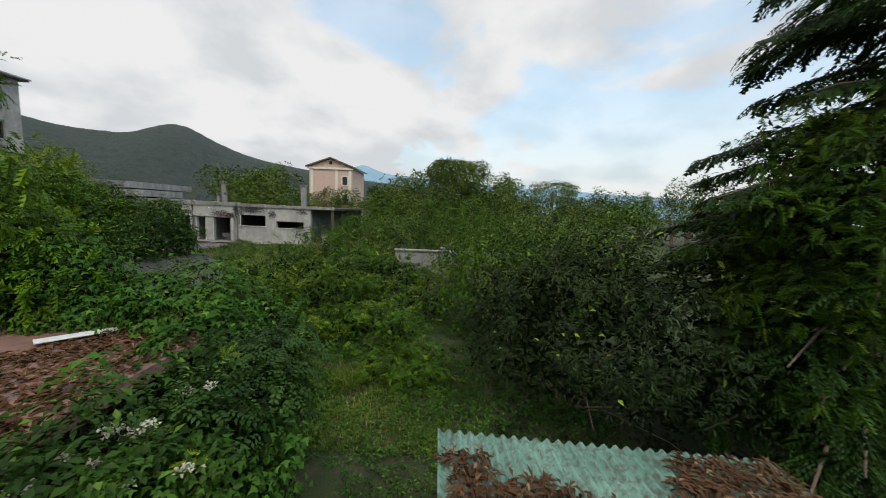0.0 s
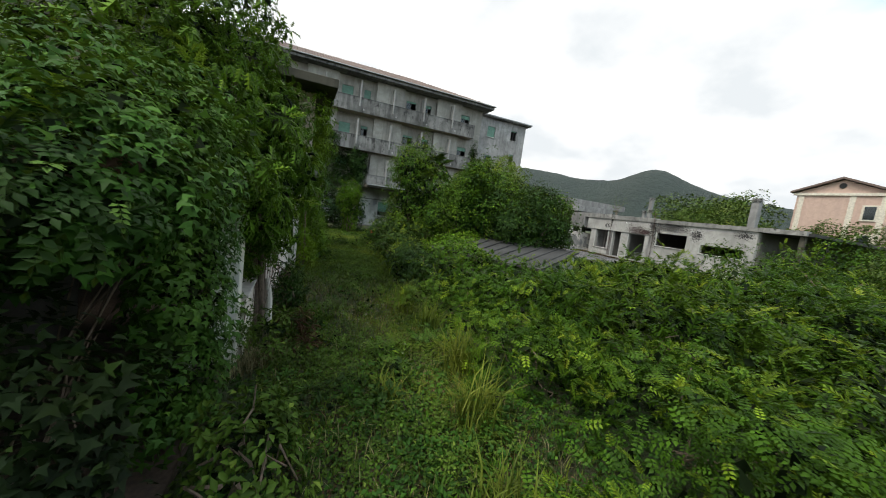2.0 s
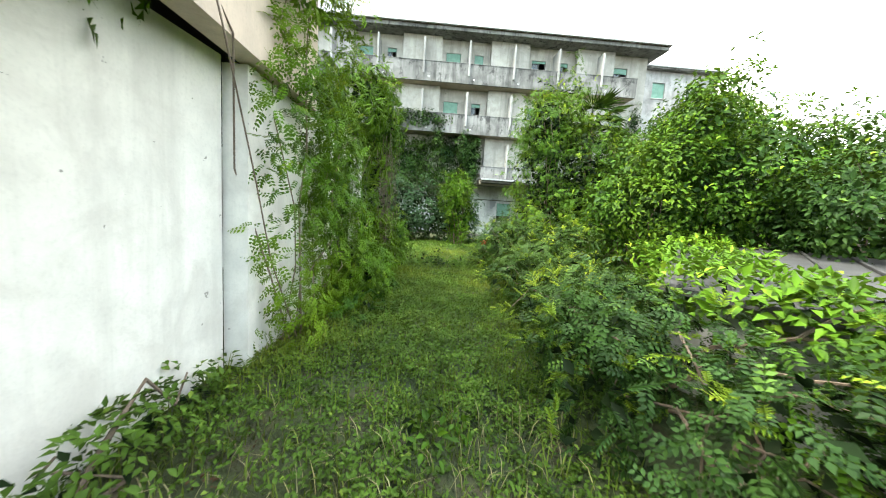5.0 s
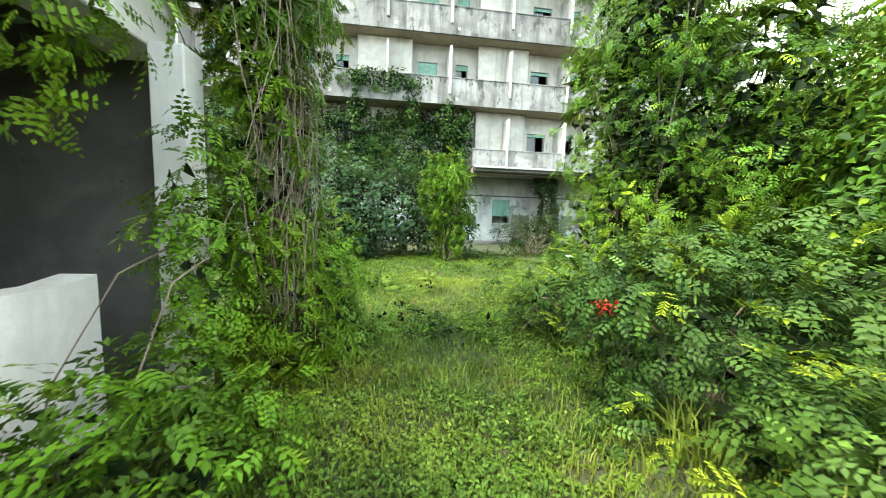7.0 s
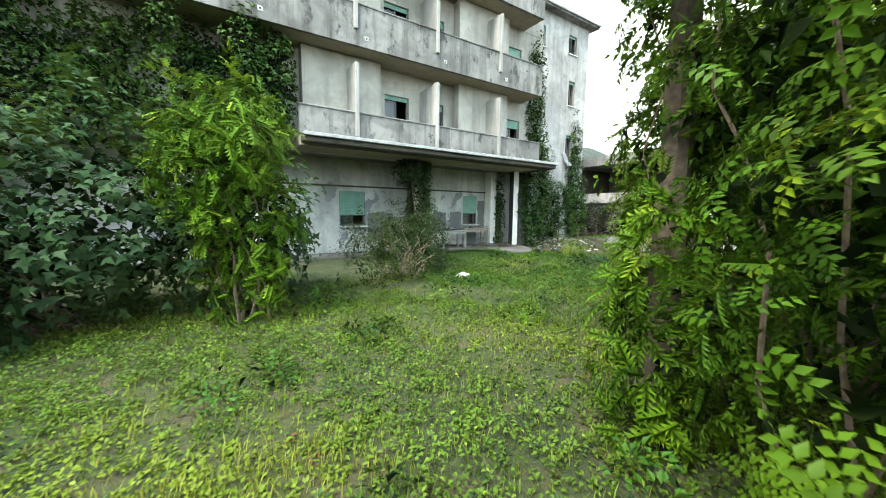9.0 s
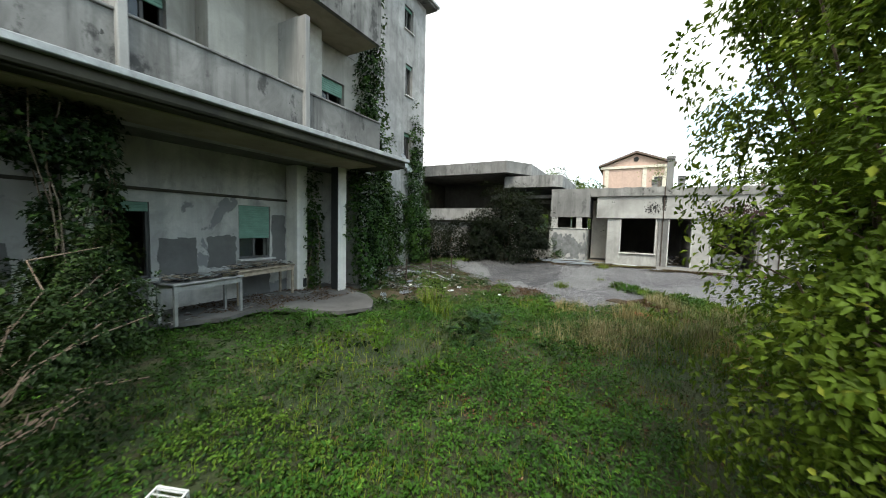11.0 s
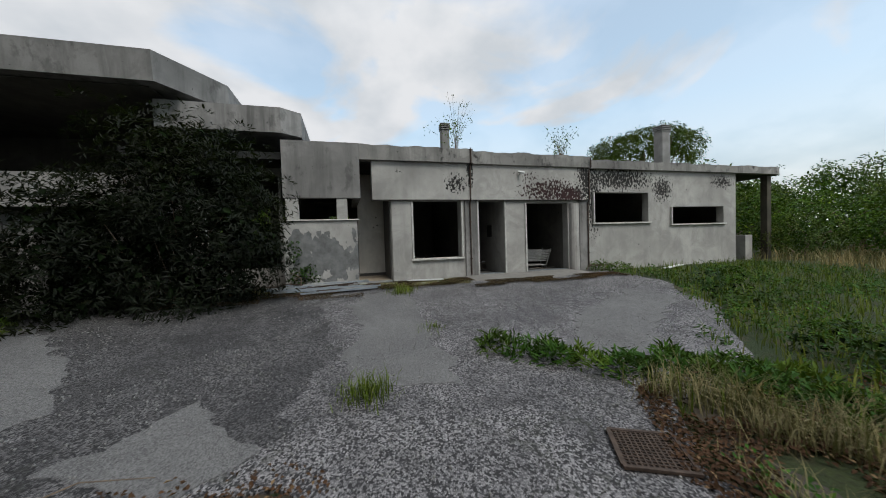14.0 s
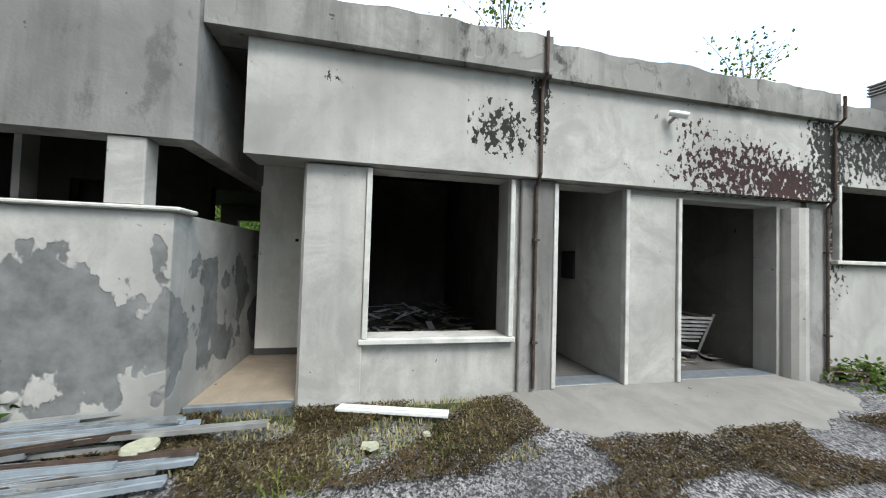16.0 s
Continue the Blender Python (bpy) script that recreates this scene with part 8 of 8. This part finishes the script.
for i, q in enumerate([(-11.7, 12.0, 0.42, 0.20, 35), (-10.95, 11.75, 0.55, 0.30, 10), (-12.1, 11.6, 0.6, 0.16, 50), (-9.3, 11.9, 0.3, 0.2, -20), (-9.0, 10.9, 0.26, 0.14, 15), (-10.2, 12.9, 0.45, 0.3, 70)]):
    crumpled(*q, 60 + i, M["plasticstrip"] if i not in (3, 4) else M["cloth"], "crumpled pale blue plastic sheet on the mossy earth" if i not in (3, 4) else "scrap of crumpled white sheet on the earth")

# rusty fence posts by the yard
fence = empty("iron_fence", (-8, 12.2, -0.3), "rusty iron fence posts with a bent rail", "fence")
for x, y in ((-7.4, 12.02), (-8.6, 12.25), (-9.7, 12.6)):
    bm = bmesh.new()
    tube(bm, [(x, y, gzf(x, y) - 0.1), (x + 0.01, y, 0.2), (x + 0.02, y, 0.62)], 0.028, 0.026, 8)
    part("post", bm, M["rust"], fence)
bm = bmesh.new()
tube(bm, [(-7.4, 12.02, 0.42), (-8.0, 12.1, 0.38), (-8.6, 12.25, 0.40), (-9.2, 12.4, 0.30), (-9.7, 12.6, 0.36)], 0.014, 0.014, 6)
part("rail", bm, M["rust"], fence)

# white wire crate on the lawn
cr = empty("wire_crate", (0, 0, 0), "bent white wire crate lying in the weeds", "crate")
for a, b in (((-0.3, -0.2, 0.0), (0.3, -0.2, 0.0)), ((-0.3, 0.2, 0.0), (0.3, 0.2, 0.0)), ((-0.3, -0.2, 0.35), (0.3, -0.2, 0.35)), ((-0.3, 0.2, 0.35), (0.3, 0.2, 0.35)), ((-0.3, -0.2, 0), (-0.3, -0.2, 0.35)), ((0.3, -0.2, 0), (0.3, -0.2, 0.35)),
             ((-0.3, 0.2, 0), (-0.3, 0.2, 0.35)), ((0.3, 0.2, 0), (0.3, 0.2, 0.35)), ((-0.3, -0.2, 0.35), (-0.3, 0.2, 0.35)), ((0.3, -0.2, 0.35), (0.3, 0.2, 0.35))):
    bar_part("frame_bar", a, b, 0.025, 0.025, M["whitemetal"], cr)
for i in range(9):
    x = -0.27 + 0.0675 * i
    bar_part("slat", (x, -0.2, 0.345), (x, 0.2, 0.345), 0.012, 0.012, M["whitemetal"], cr)
cr.matrix_basis = pose(-18.35, 8.85, gzf(-18.35, 8.85) - 0.10, 6, -8, 25) @ Matrix.Diagonal((0.6, 0.6, 0.6, 1))

# cloth hanging from the tower window
bm = bmesh.new()
nx, nz = 7, 9
cv = [[bm.verts.new((-5.78 + 0.42 * i / (nx - 1) * (0.5 + 0.5 * j / (nz - 1)) + 0.25 * j / (nz - 1) ** 1.0 * 0.6, 15.70 - 0.28 * j / (nz - 1) - 0.05 * math.sin(i * 2.2 + j), 5.15 - 0.75 * j / (nz - 1) - 0.06 * math.sin(i * 1.7)))
       for i in range(nx)] for j in range(nz)]
for j in range(nz - 1):
    for i in range(nx - 1):
        bm.faces.new([cv[j][i], cv[j][i + 1], cv[j + 1][i + 1], cv[j + 1][i]])
bmesh.ops.solidify(bm, geom=list(bm.faces), thickness=0.006)
tagged(part("hanging_cloth", bm, M["cloth"]), "torn pale cloth hanging from a tower window", "cloth")

# ---- loose things before the low block ----
rm = np.random.default_rng(19)
strips = []
for i in range(30):
    y = rm.uniform(7.95, 9.3)
    strips.append((-0.40 - 0.026 * i + rm.normal(0, 0.05), y, rm.uniform(0.9, 2.1), rm.uniform(0.025, 0.075), 90 + rm.normal(6, 6), 0.02 + 0.11 * (1 - i / 30) + rm.uniform(0, 0.03)))
for i, (x, y, L, w, a, h) in enumerate(strips):
    bm = bmesh.new()
    t = 0.006
    add_box(bm, -L / 2, L / 2, -w / 2, w / 2, 0, t)
    add_box(bm, -L / 2, L / 2, -w / 2 - t, -w / 2, 0, 0.035)
    add_box(bm, -L / 2, L / 2, w / 2, w / 2 + t, 0, 0.035)
    if i % 3 == 0:
        add_box(bm, -L / 2, L / 2, -t / 2, t / 2, t, 0.028)
    ob = part("metal_strip", bm, (M["gutter"], M["plasticstrip"], M["metal"], M["plasticstrip"], M["rust"])[i % 5])
    ob.matrix_basis = pose(x, y, gzf(x, y) + h + 0.03, rm.normal(0, 6), rm.normal(0, 1.5), a)
    tagged(ob, "long grey metal strip in a heap by the wall", "metal strip", "metal strips by the wall")
bm = bmesh.new()
add_box(bm, -0.52, 0.52, -0.075, 0.075, 0, 0.03, 0.004)
add_box(bm, -0.50, 0.40, 0.03, 0.06, 0.03, 0.045)
ob = part("white_plank", bm, M["whitemetal"])
ob.matrix_basis = pose(-0.30, 6.0, 0.055, 6, 1, 72)
tagged(ob, "white plastic plank lying before the window", "plank")
for x, y, r, lab in ((-0.85, 6.2, 0.07, "piece of yellowish foam on the moss"), (-0.72, 7.75, 0.13, "torn piece of cream board on the metal strips"), (-0.75, 5.75, 0.035, "pale chip of plaster on the moss")):
    bm = bmesh.new()
    k = 11
    rr = [r * rm.uniform(0.65, 1.15) for _ in range(k)]
    lo_v = [bm.verts.new((math.cos(6.283 * i / k) * rr[i], math.sin(6.283 * i / k) * rr[i], 0)) for i in range(k)]
    hi_v = [bm.verts.new((v.co.x * 0.93, v.co.y * 0.93, 0.022)) for v in lo_v]
    bm.faces.new(hi_v)
    bm.faces.new(lo_v[::-1])
    for i in range(k):
        bm.faces.new([lo_v[i], lo_v[(i + 1) % k], hi_v[(i + 1) % k], hi_v[i]])
    ob = part("foam_scrap", bm, M["flowerwhite"])
    ob.matrix_basis = pose(x, y, gzf(x, y) + (0.075 if r < 0.1 else 0.13), 4, 3, 20)
    tagged(ob, lab, "scrap")
bm = bmesh.new()
add_box(bm, -0.7, 0.7, -0.1, 0.1, 0, 0.03, 0.004)
ob = part("white_plank", bm, M["whitemetal"])
ob.matrix_basis = pose(-0.75, -2.6, 0.03, 2, 1, 110)
tagged(ob, "white plank lying in the grass by the wall", "plank")

# moss and dead leaves along the wall
def litter(name, n, x0, x1, y0, y1, size, mat, label, keep=None, lift=0.06):
    x, y = rm.uniform(x0, x1, n), rm.uniform(y0, y1, n)
    ok = (np.sin(x * 5.1 + 2 * np.sin(y * 2.2)) + np.sin(y * 4.3 + x * 3.0)) > -0.4
    if keep is not None:
        ok &= keep(x, y)
    p = np.stack([x, y, ground_z(x, y) + lift + rm.uniform(0, 0.025, n)], 1)[ok]
    k = len(p)
    v, f = leaves(rm, p, rm.normal(0, 1, (k, 3)) * (1, 1, 0.4), np.tile([[0, 0, 1.0]], (k, 1)) + rm.normal(0, 0.3, (k, 3)), size, size * 0.6)
    stuff(name, v, f, mat, label, "litter")


litter("moss_litter", 26000, -1.25, -0.05, 4.7, 8.0, 0.024, M["mossleaf"], "brown moss and dead leaves along the wall")
litter("moss_litter", 24000, -1.75, -1.0, 0.2, 5.0, 0.024, M["mossleaf"], "brown moss below the cement ramp")
litter("moss_litter", 14000, -1.9, -0.3, 7.8, 12.5, 0.030, M["mossleaf"], "brown moss by the oleander")
litter("brown_litter", 9000, -10.0, -6.0, 3.4, 12.6, 0.045, M["deadleaf"], "brown leaf litter along the yard edge", lambda x, y: np.array([-0.7 < yard(a, b) < 0.22 for a, b in zip(x, y)]), 0.055)
litter("brown_litter", 7000, -9.6, -6.8, 4.2, 6.2, 0.05, M["deadleaf"], "brown leaf litter at the yard corner", lambda x, y: np.array([yard(a, b) < 0.25 for a, b in zip(x, y)]), 0.04)
litter("brown_litter", 5000, -27.2, -24.2, -17.5, -9.0, 0.045, M["deadleaf"], "dead leaves along the path", None, 0.02)
litter("brown_litter", 6000, -9.6, -6.6, 8.2, 12.0, 0.045, M["deadleaf"], "brown litter between lawn and yard", lambda x, y: np.array([yard(a, b) < 0.05 for a, b in zip(x, y)]), 0.02)

litter("moss_litter", 16000, -11.2, -4.4, 11.4, 15.3, 0.045, M["mossleaf"], "dark dirt and moss in the rubble", lambda x, y: np.array([yard(a, b) < 0.0 for a, b in zip(x, y)]), 0.03)
p = ground_points(rm, 14000, -1.5, -0.05, 4.9, 12.6, lambda x, y: x > -0.95 - 0.35 * np.sin(y * 2.1) * np.sin(y * 0.9 + 1))
p[:, 2] += 0.045
v, f = blades(rm, p, 0.055, 0.009, 0.9)
stuff("moss_strip", v, f, M["dryblade"], "olive-brown moss and grass along the wall", "moss")
p = ground_points(rm, 5000, -1.5, -0.05, 4.9, 12.6, lambda x, y: x > -0.9 - 0.3 * np.sin(y * 2.1), 0.9)
p[:, 2] += 0.05
v, f = leaves(rm, p, rm.normal(0, 1, (len(p), 3)) * (1, 1, 0.4), np.tile([[0, 0, 1.0]], (len(p), 1)), 0.03, 0.02)
stuff("moss_strip", v, f, M["weed"], "green moss along the wall", "moss")

litter("brown_litter", 3000, -16.6, -12.0, 12.4, 14.1, 0.05, M["deadleaf"], "dead leaves and dirt on the canopy terrace", lambda x, y: y > np.interp(x, [-16.6, -15.3, -14.5, -12.5], [13.6, 12.9, 12.4, 12.4]), 0.165)
# loose chippings on the asphalt
n = 7000
x, y = rm.uniform(-9.2, -0.9, n), rm.uniform(0.2, 13.5, n)
ok = np.array([yard(a, b) > 0.15 for a, b in zip(x, y)]) & (np.sin(x * 2.0 + np.sin(y * 3.1)) + np.sin(y * 2.6 + x) > -0.5)
p = np.stack([x, y, ground_z(x, y) + 0.036], 1)[ok]
k = len(p)
sz = (rm.uniform(0.006, 0.020, k))[:, None]
a1 = unit(rm.normal(0, 1, (k, 3)))
b1 = unit(np.cross(a1, rm.normal(0, 1, (k, 3))))
c1 = np.cross(a1, b1)
v = np.stack([p + a1 * sz, p - a1 * sz, p + b1 * sz * 0.8, p - b1 * sz * 0.8, p + c1 * sz * 0.7, p - c1 * sz * 0.7], 1).reshape(-1, 3)
o = np.arange(k)[:, None] * 6
f = np.concatenate([o + np.array([t]) for t in ((0, 2, 4), (2, 1, 4), (1, 3, 4), (3, 0, 4), (2, 0, 5), (1, 2, 5), (3, 1, 5), (0, 3, 5))], 0)
stuff("chippings", v, f, M["concrete"], "pale stone chippings on the asphalt", "stones")

# drain grate
gr = empty("drain_grate", (0, 0, 0), "dark iron drain grate set at the asphalt edge", "drain")
box("grate_plate", -0.235, 0.235, -0.235, 0.235, -0.02, 0.004, M["black"], gr, bevel=0.003)
for i in range(13):
    o = -0.216 + 0.036 * i
    bar_part("grate_bar", (o, -0.22, 0.009), (o, 0.22, 0.009), 0.012, 0.012, M["rust"], gr)
    bar_part("grate_bar", (-0.22, o, 0.011), (0.22, o, 0.011), 0.010, 0.012, M["rust"], gr)
for a, b in (((-0.24, -0.235, 0.012), (0.24, -0.235, 0.012)), ((-0.24, 0.235, 0.012), (0.24, 0.235, 0.012)), ((-0.235, -0.22, 0.012), (-0.235, 0.22, 0.012)), ((0.235, -0.22, 0.012), (0.235, 0.22, 0.012))):
    bar_part("grate_rim", a, b, 0.03, 0.022, M["rust"], gr)
gr.matrix_basis = pose(-7.86, 6.08, gzf(-7.86, 6.08) + 0.040, 0, 0, 61)

# slatted metal trolley in the second doorway
ct = empty("laundry_trolley", (0, 0, 0), "rusty slatted metal laundry trolley with flared sides", "trolley")
for s in (-1, 1):
    for i in range(7):
        z, o = 0.28 + 0.06 * i, 0.02 * i
        bar_part("slat", (-0.45 - o, s * (0.28 + o), z), (0.45 + o, s * (0.28 + o), z), 0.012, 0.035, M["gutter"], ct)
        bar_part("slat", (s * (0.45 + o), -0.28 - o, z), (s * (0.45 + o), 0.28 + o, z), 0.012, 0.035, M["gutter"], ct)
    for sy in (-1, 1):
        bar_part("corner_post", (s * 0.45, sy * 0.28, 0.12), (s * 0.58, sy * 0.41, 0.70), 0.03, 0.03, M["gutter"], ct)
        bm = bmesh.new()
        tube(bm, [(s * 0.4, sy * 0.24 - 0.015, 0.05), (s * 0.4, sy * 0.24 + 0.015, 0.05)], 0.05, 0.05, 12)
        part("wheel", bm, M["black"], ct)
box("tray", -0.45, 0.45, -0.28, 0.28, 0.10, 0.14, M["gutter"], ct)
ct.matrix_basis = pose(1.15, 1.75, 0.08, 0, 0, 78)

# junk inside the gutted rooms
inz = lambda x, y: 0.08
scraps("room_junk", 0.5, 3.4, 4.6, 6.6, lambda x, y: 0.08 + 0.10 * max(0, x - 0.4), 260, 0.32, [M["cloth"], M["wood"], M["inner"]], "papers and rubbish heaped in the front room", 11, 0.25)
scraps("room_junk", 1.2, 2.8, 3.45, 4.1, inz, 90, 0.28, [M["cloth"], M["inner"], M["wood"]], "rubbish heaped in the small room", 12, 0.4)
scraps("room_junk", 0.6, 4.2, 1.05, 3.0, inz, 110, 0.25, [M["inner"], M["concrete"], M["wood"]], "dirt and splinters on the hall floor", 13, 0.05)
bm = bmesh.new()
add_box(bm, -0.95, 0.95, -0.45, 0.45, 0, 0.18, 0.05)
ob = part("old_mattress", bm, M["cloth"])
ob.matrix_basis = pose(3.6, 1.9, 0.09, 2, 0, 80)
tagged(ob, "dirty mattress lying on the hall floor", "mattress")
bm = bmesh.new()
add_box(bm, -0.02, 0.02, -0.16, 0.16, -0.2, 0.2, 0.01)
ob = part("meter_box", bm, M["black"])
ob.matrix_basis = pose(1.1, 3.37, 1.45, 0, 0, 90)
tagged(ob, "dark open meter box on the small room's wall", "meter box")

# floodlight on the fascia
fl = empty("floodlight", (-0.1, 2.85, 3.2), "small grey floodlight on a bracket", "lamp")
bar_part("bracket", (-0.105, 2.85, 3.16), (-0.22, 2.85, 3.20), 0.03, 0.03, M["metal"], fl)
bm = bmesh.new()
tube(bm, [(-0.20, 2.92, 3.25), (-0.24, 2.86, 3.23), (-0.30, 2.76, 3.19)], 0.030, 0.042, 12)
part("housing", bm, M["whitemetal"], fl)

# creepers at the wall foot
plant("creeper_clump", [(-0.25, 0.0, 0.1, 0.25, 0.35, 0.25), (-0.3, -0.7, 0.05, 0.3, 0.5, 0.2)], 900, "leaf", M["weed"], 0.07, "green creeper at the downpipe foot", "bush", 601, None, 3)
plant("creeper_clump", [(-0.36, 9.42, 0.6, 0.05, 0.14, 0.7), (-0.36, 9.15, 0.3, 0.05, 0.3, 0.35)], 420, "palmate", M["ivy"], 0.07, "creeper on the peeling wall", "vine", 602, None, 4)

# ---- loose things at the pavilion ----
vt = empty("gnarled_wisteria", (-27.8, -11.6, -0.7), "gnarled wisteria trunks against the white wall", "vine")
for i, (x, y, r, lean) in enumerate([(-27.80, -11.45, 0.09, 0.10), (-27.92, -11.75, 0.12, -0.15), (-28.0, -11.2, 0.07, 0.2), (-27.75, -11.95, 0.06, -0.3)]):
    bm = bmesh.new()
    tube(bm, [(x, y, -0.9), (x + 0.03 * math.sin(i), y + lean * 0.2, -0.2), (x - 0.05, y + lean * 0.5, 0.6), (x - 0.02 + 0.08 * math.cos(i), y + lean * 0.6, 1.4), (x - 0.3, y + lean * 1.4, 2.6)], r, r * 0.6, 9)
    part("trunk", bm, M["bark"], vt)
bm = bmesh.new()
tube(bm, [(-27.62, -11.62, -0.85), (-27.64, -11.66, -0.1), (-27.7, -11.7, 0.35)], 0.065, 0.05, 10)
part("whitewashed_stem", bm, M["white"], vt, "whitewashed lower stem")
bm = bmesh.new()
for i in range(90):
    x, y = -27.85 + rm.normal(0, 0.14), -11.6 + rm.normal(0, 0.28)
    z = rm.uniform(0.6, 1.9)
    tube(bm, [(x, y, z), (x + rm.normal(0, 0.05), y + rm.normal(0, 0.08), z - 0.5), (x + rm.normal(0, 0.08), y + rm.normal(0, 0.12), z - rm.uniform(0.8, 1.5))], 0.007, 0.003, 4)
tagged(part("dry_twig_tangle", bm, M["twig"], vt), kind="stuff")
for i in range(9):
    x, y, z = -27.4 + rm.normal(0, 0.25), -11.4 + rm.normal(0, 0.9), 2.2 + rm.uniform(-0.2, 0.6)
    bm = bmesh.new()
    tube(bm, [(x, y, z), (x, y + 0.005, z - 0.03), (x, y + 0.01, z - 0.09), (x, y, z - 0.17), (x, y, z - 0.19)], 0.006, 0.004, 6)
    tube(bm, [(x, y, z - 0.03), (x, y, z - 0.06), (x, y, z - 0.15)], 0.006, 0.012, 6)
    part("seed_pod", bm, M["weed"], vt, "long green seed pod")
bm = bmesh.new()
for i in range(200):
    x, y = -26.52 + rm.normal(0, 0.13), -1.05 + rm.normal(0, 0.24)
    z = rm.uniform(0.9, 3.4)
    tube(bm, [(x, y, z), (x + rm.normal(0, 0.06), y + rm.normal(0, 0.1), z - 0.5), (x + rm.normal(0, 0.09), y + rm.normal(0, 0.22), z - rm.uniform(0.5, 1.3))], 0.0045, 0.002, 4)
stuff_tw = tagged(part("dry_vine_twigs", bm, M["twig"]), "curtain of dry brown vine twigs on the pillar", "twigs", kind="stuff")
rail = empty("porch_railing", (-28.15, -12.6, 0.4), "pale weathered railing bars behind the parapet", "railing")
for z0, z1 in ((0.62, 0.70), (0.92, 1.02), (1.16, 1.20)):
    bar_part("railing_bar", (-28.2, -13.19, z0), (-28.2, -11.6, z1), 0.03, 0.05, M["wood"], rail)
for y in (-12.9, -12.2):
    bar_part("railing_post", (-28.22, y, 0.30), (-28.22, y, 1.22), 0.03, 0.03, M["wood"], rail)
for i, (x, y, n, L) in enumerate([(-27.75, -13.55, 150, 0.34), (-27.6, -13.35, 120, 0.30), (-27.9, -13.8, 110, 0.30)]):
    clump(x, y, n, L, "dryblade", 590 + i, "straw-dry grass heaped at the pillar foot", 0.008)
plant("dead_fern", [(-27.1, -12.35, -0.45, 0.35, 0.45, 0.22), (-27.0, -13.0, -0.5, 0.3, 0.3, 0.16)], 260, "fern", M["deadleaf"], 0.17, "withered brown fern on the path edge", "fern", 219, None, 0, filler=0.0, pairs=5)
# white bench coloured grey: the porch's shade is in the material
sb = empty("stone_bench", (-28.7, -13.75, -0.6), "small white stone bench under the porch, shade put into grey colour", "bench")
box("seat", -29.0, -28.4, -13.95, -13.6, -0.10, -0.04, M["concrete"], sb)
for xx in (-28.95, -28.55):
    box("leg", xx, xx + 0.1, -13.9, -13.65, -0.62, -0.101, M["concrete"], sb)
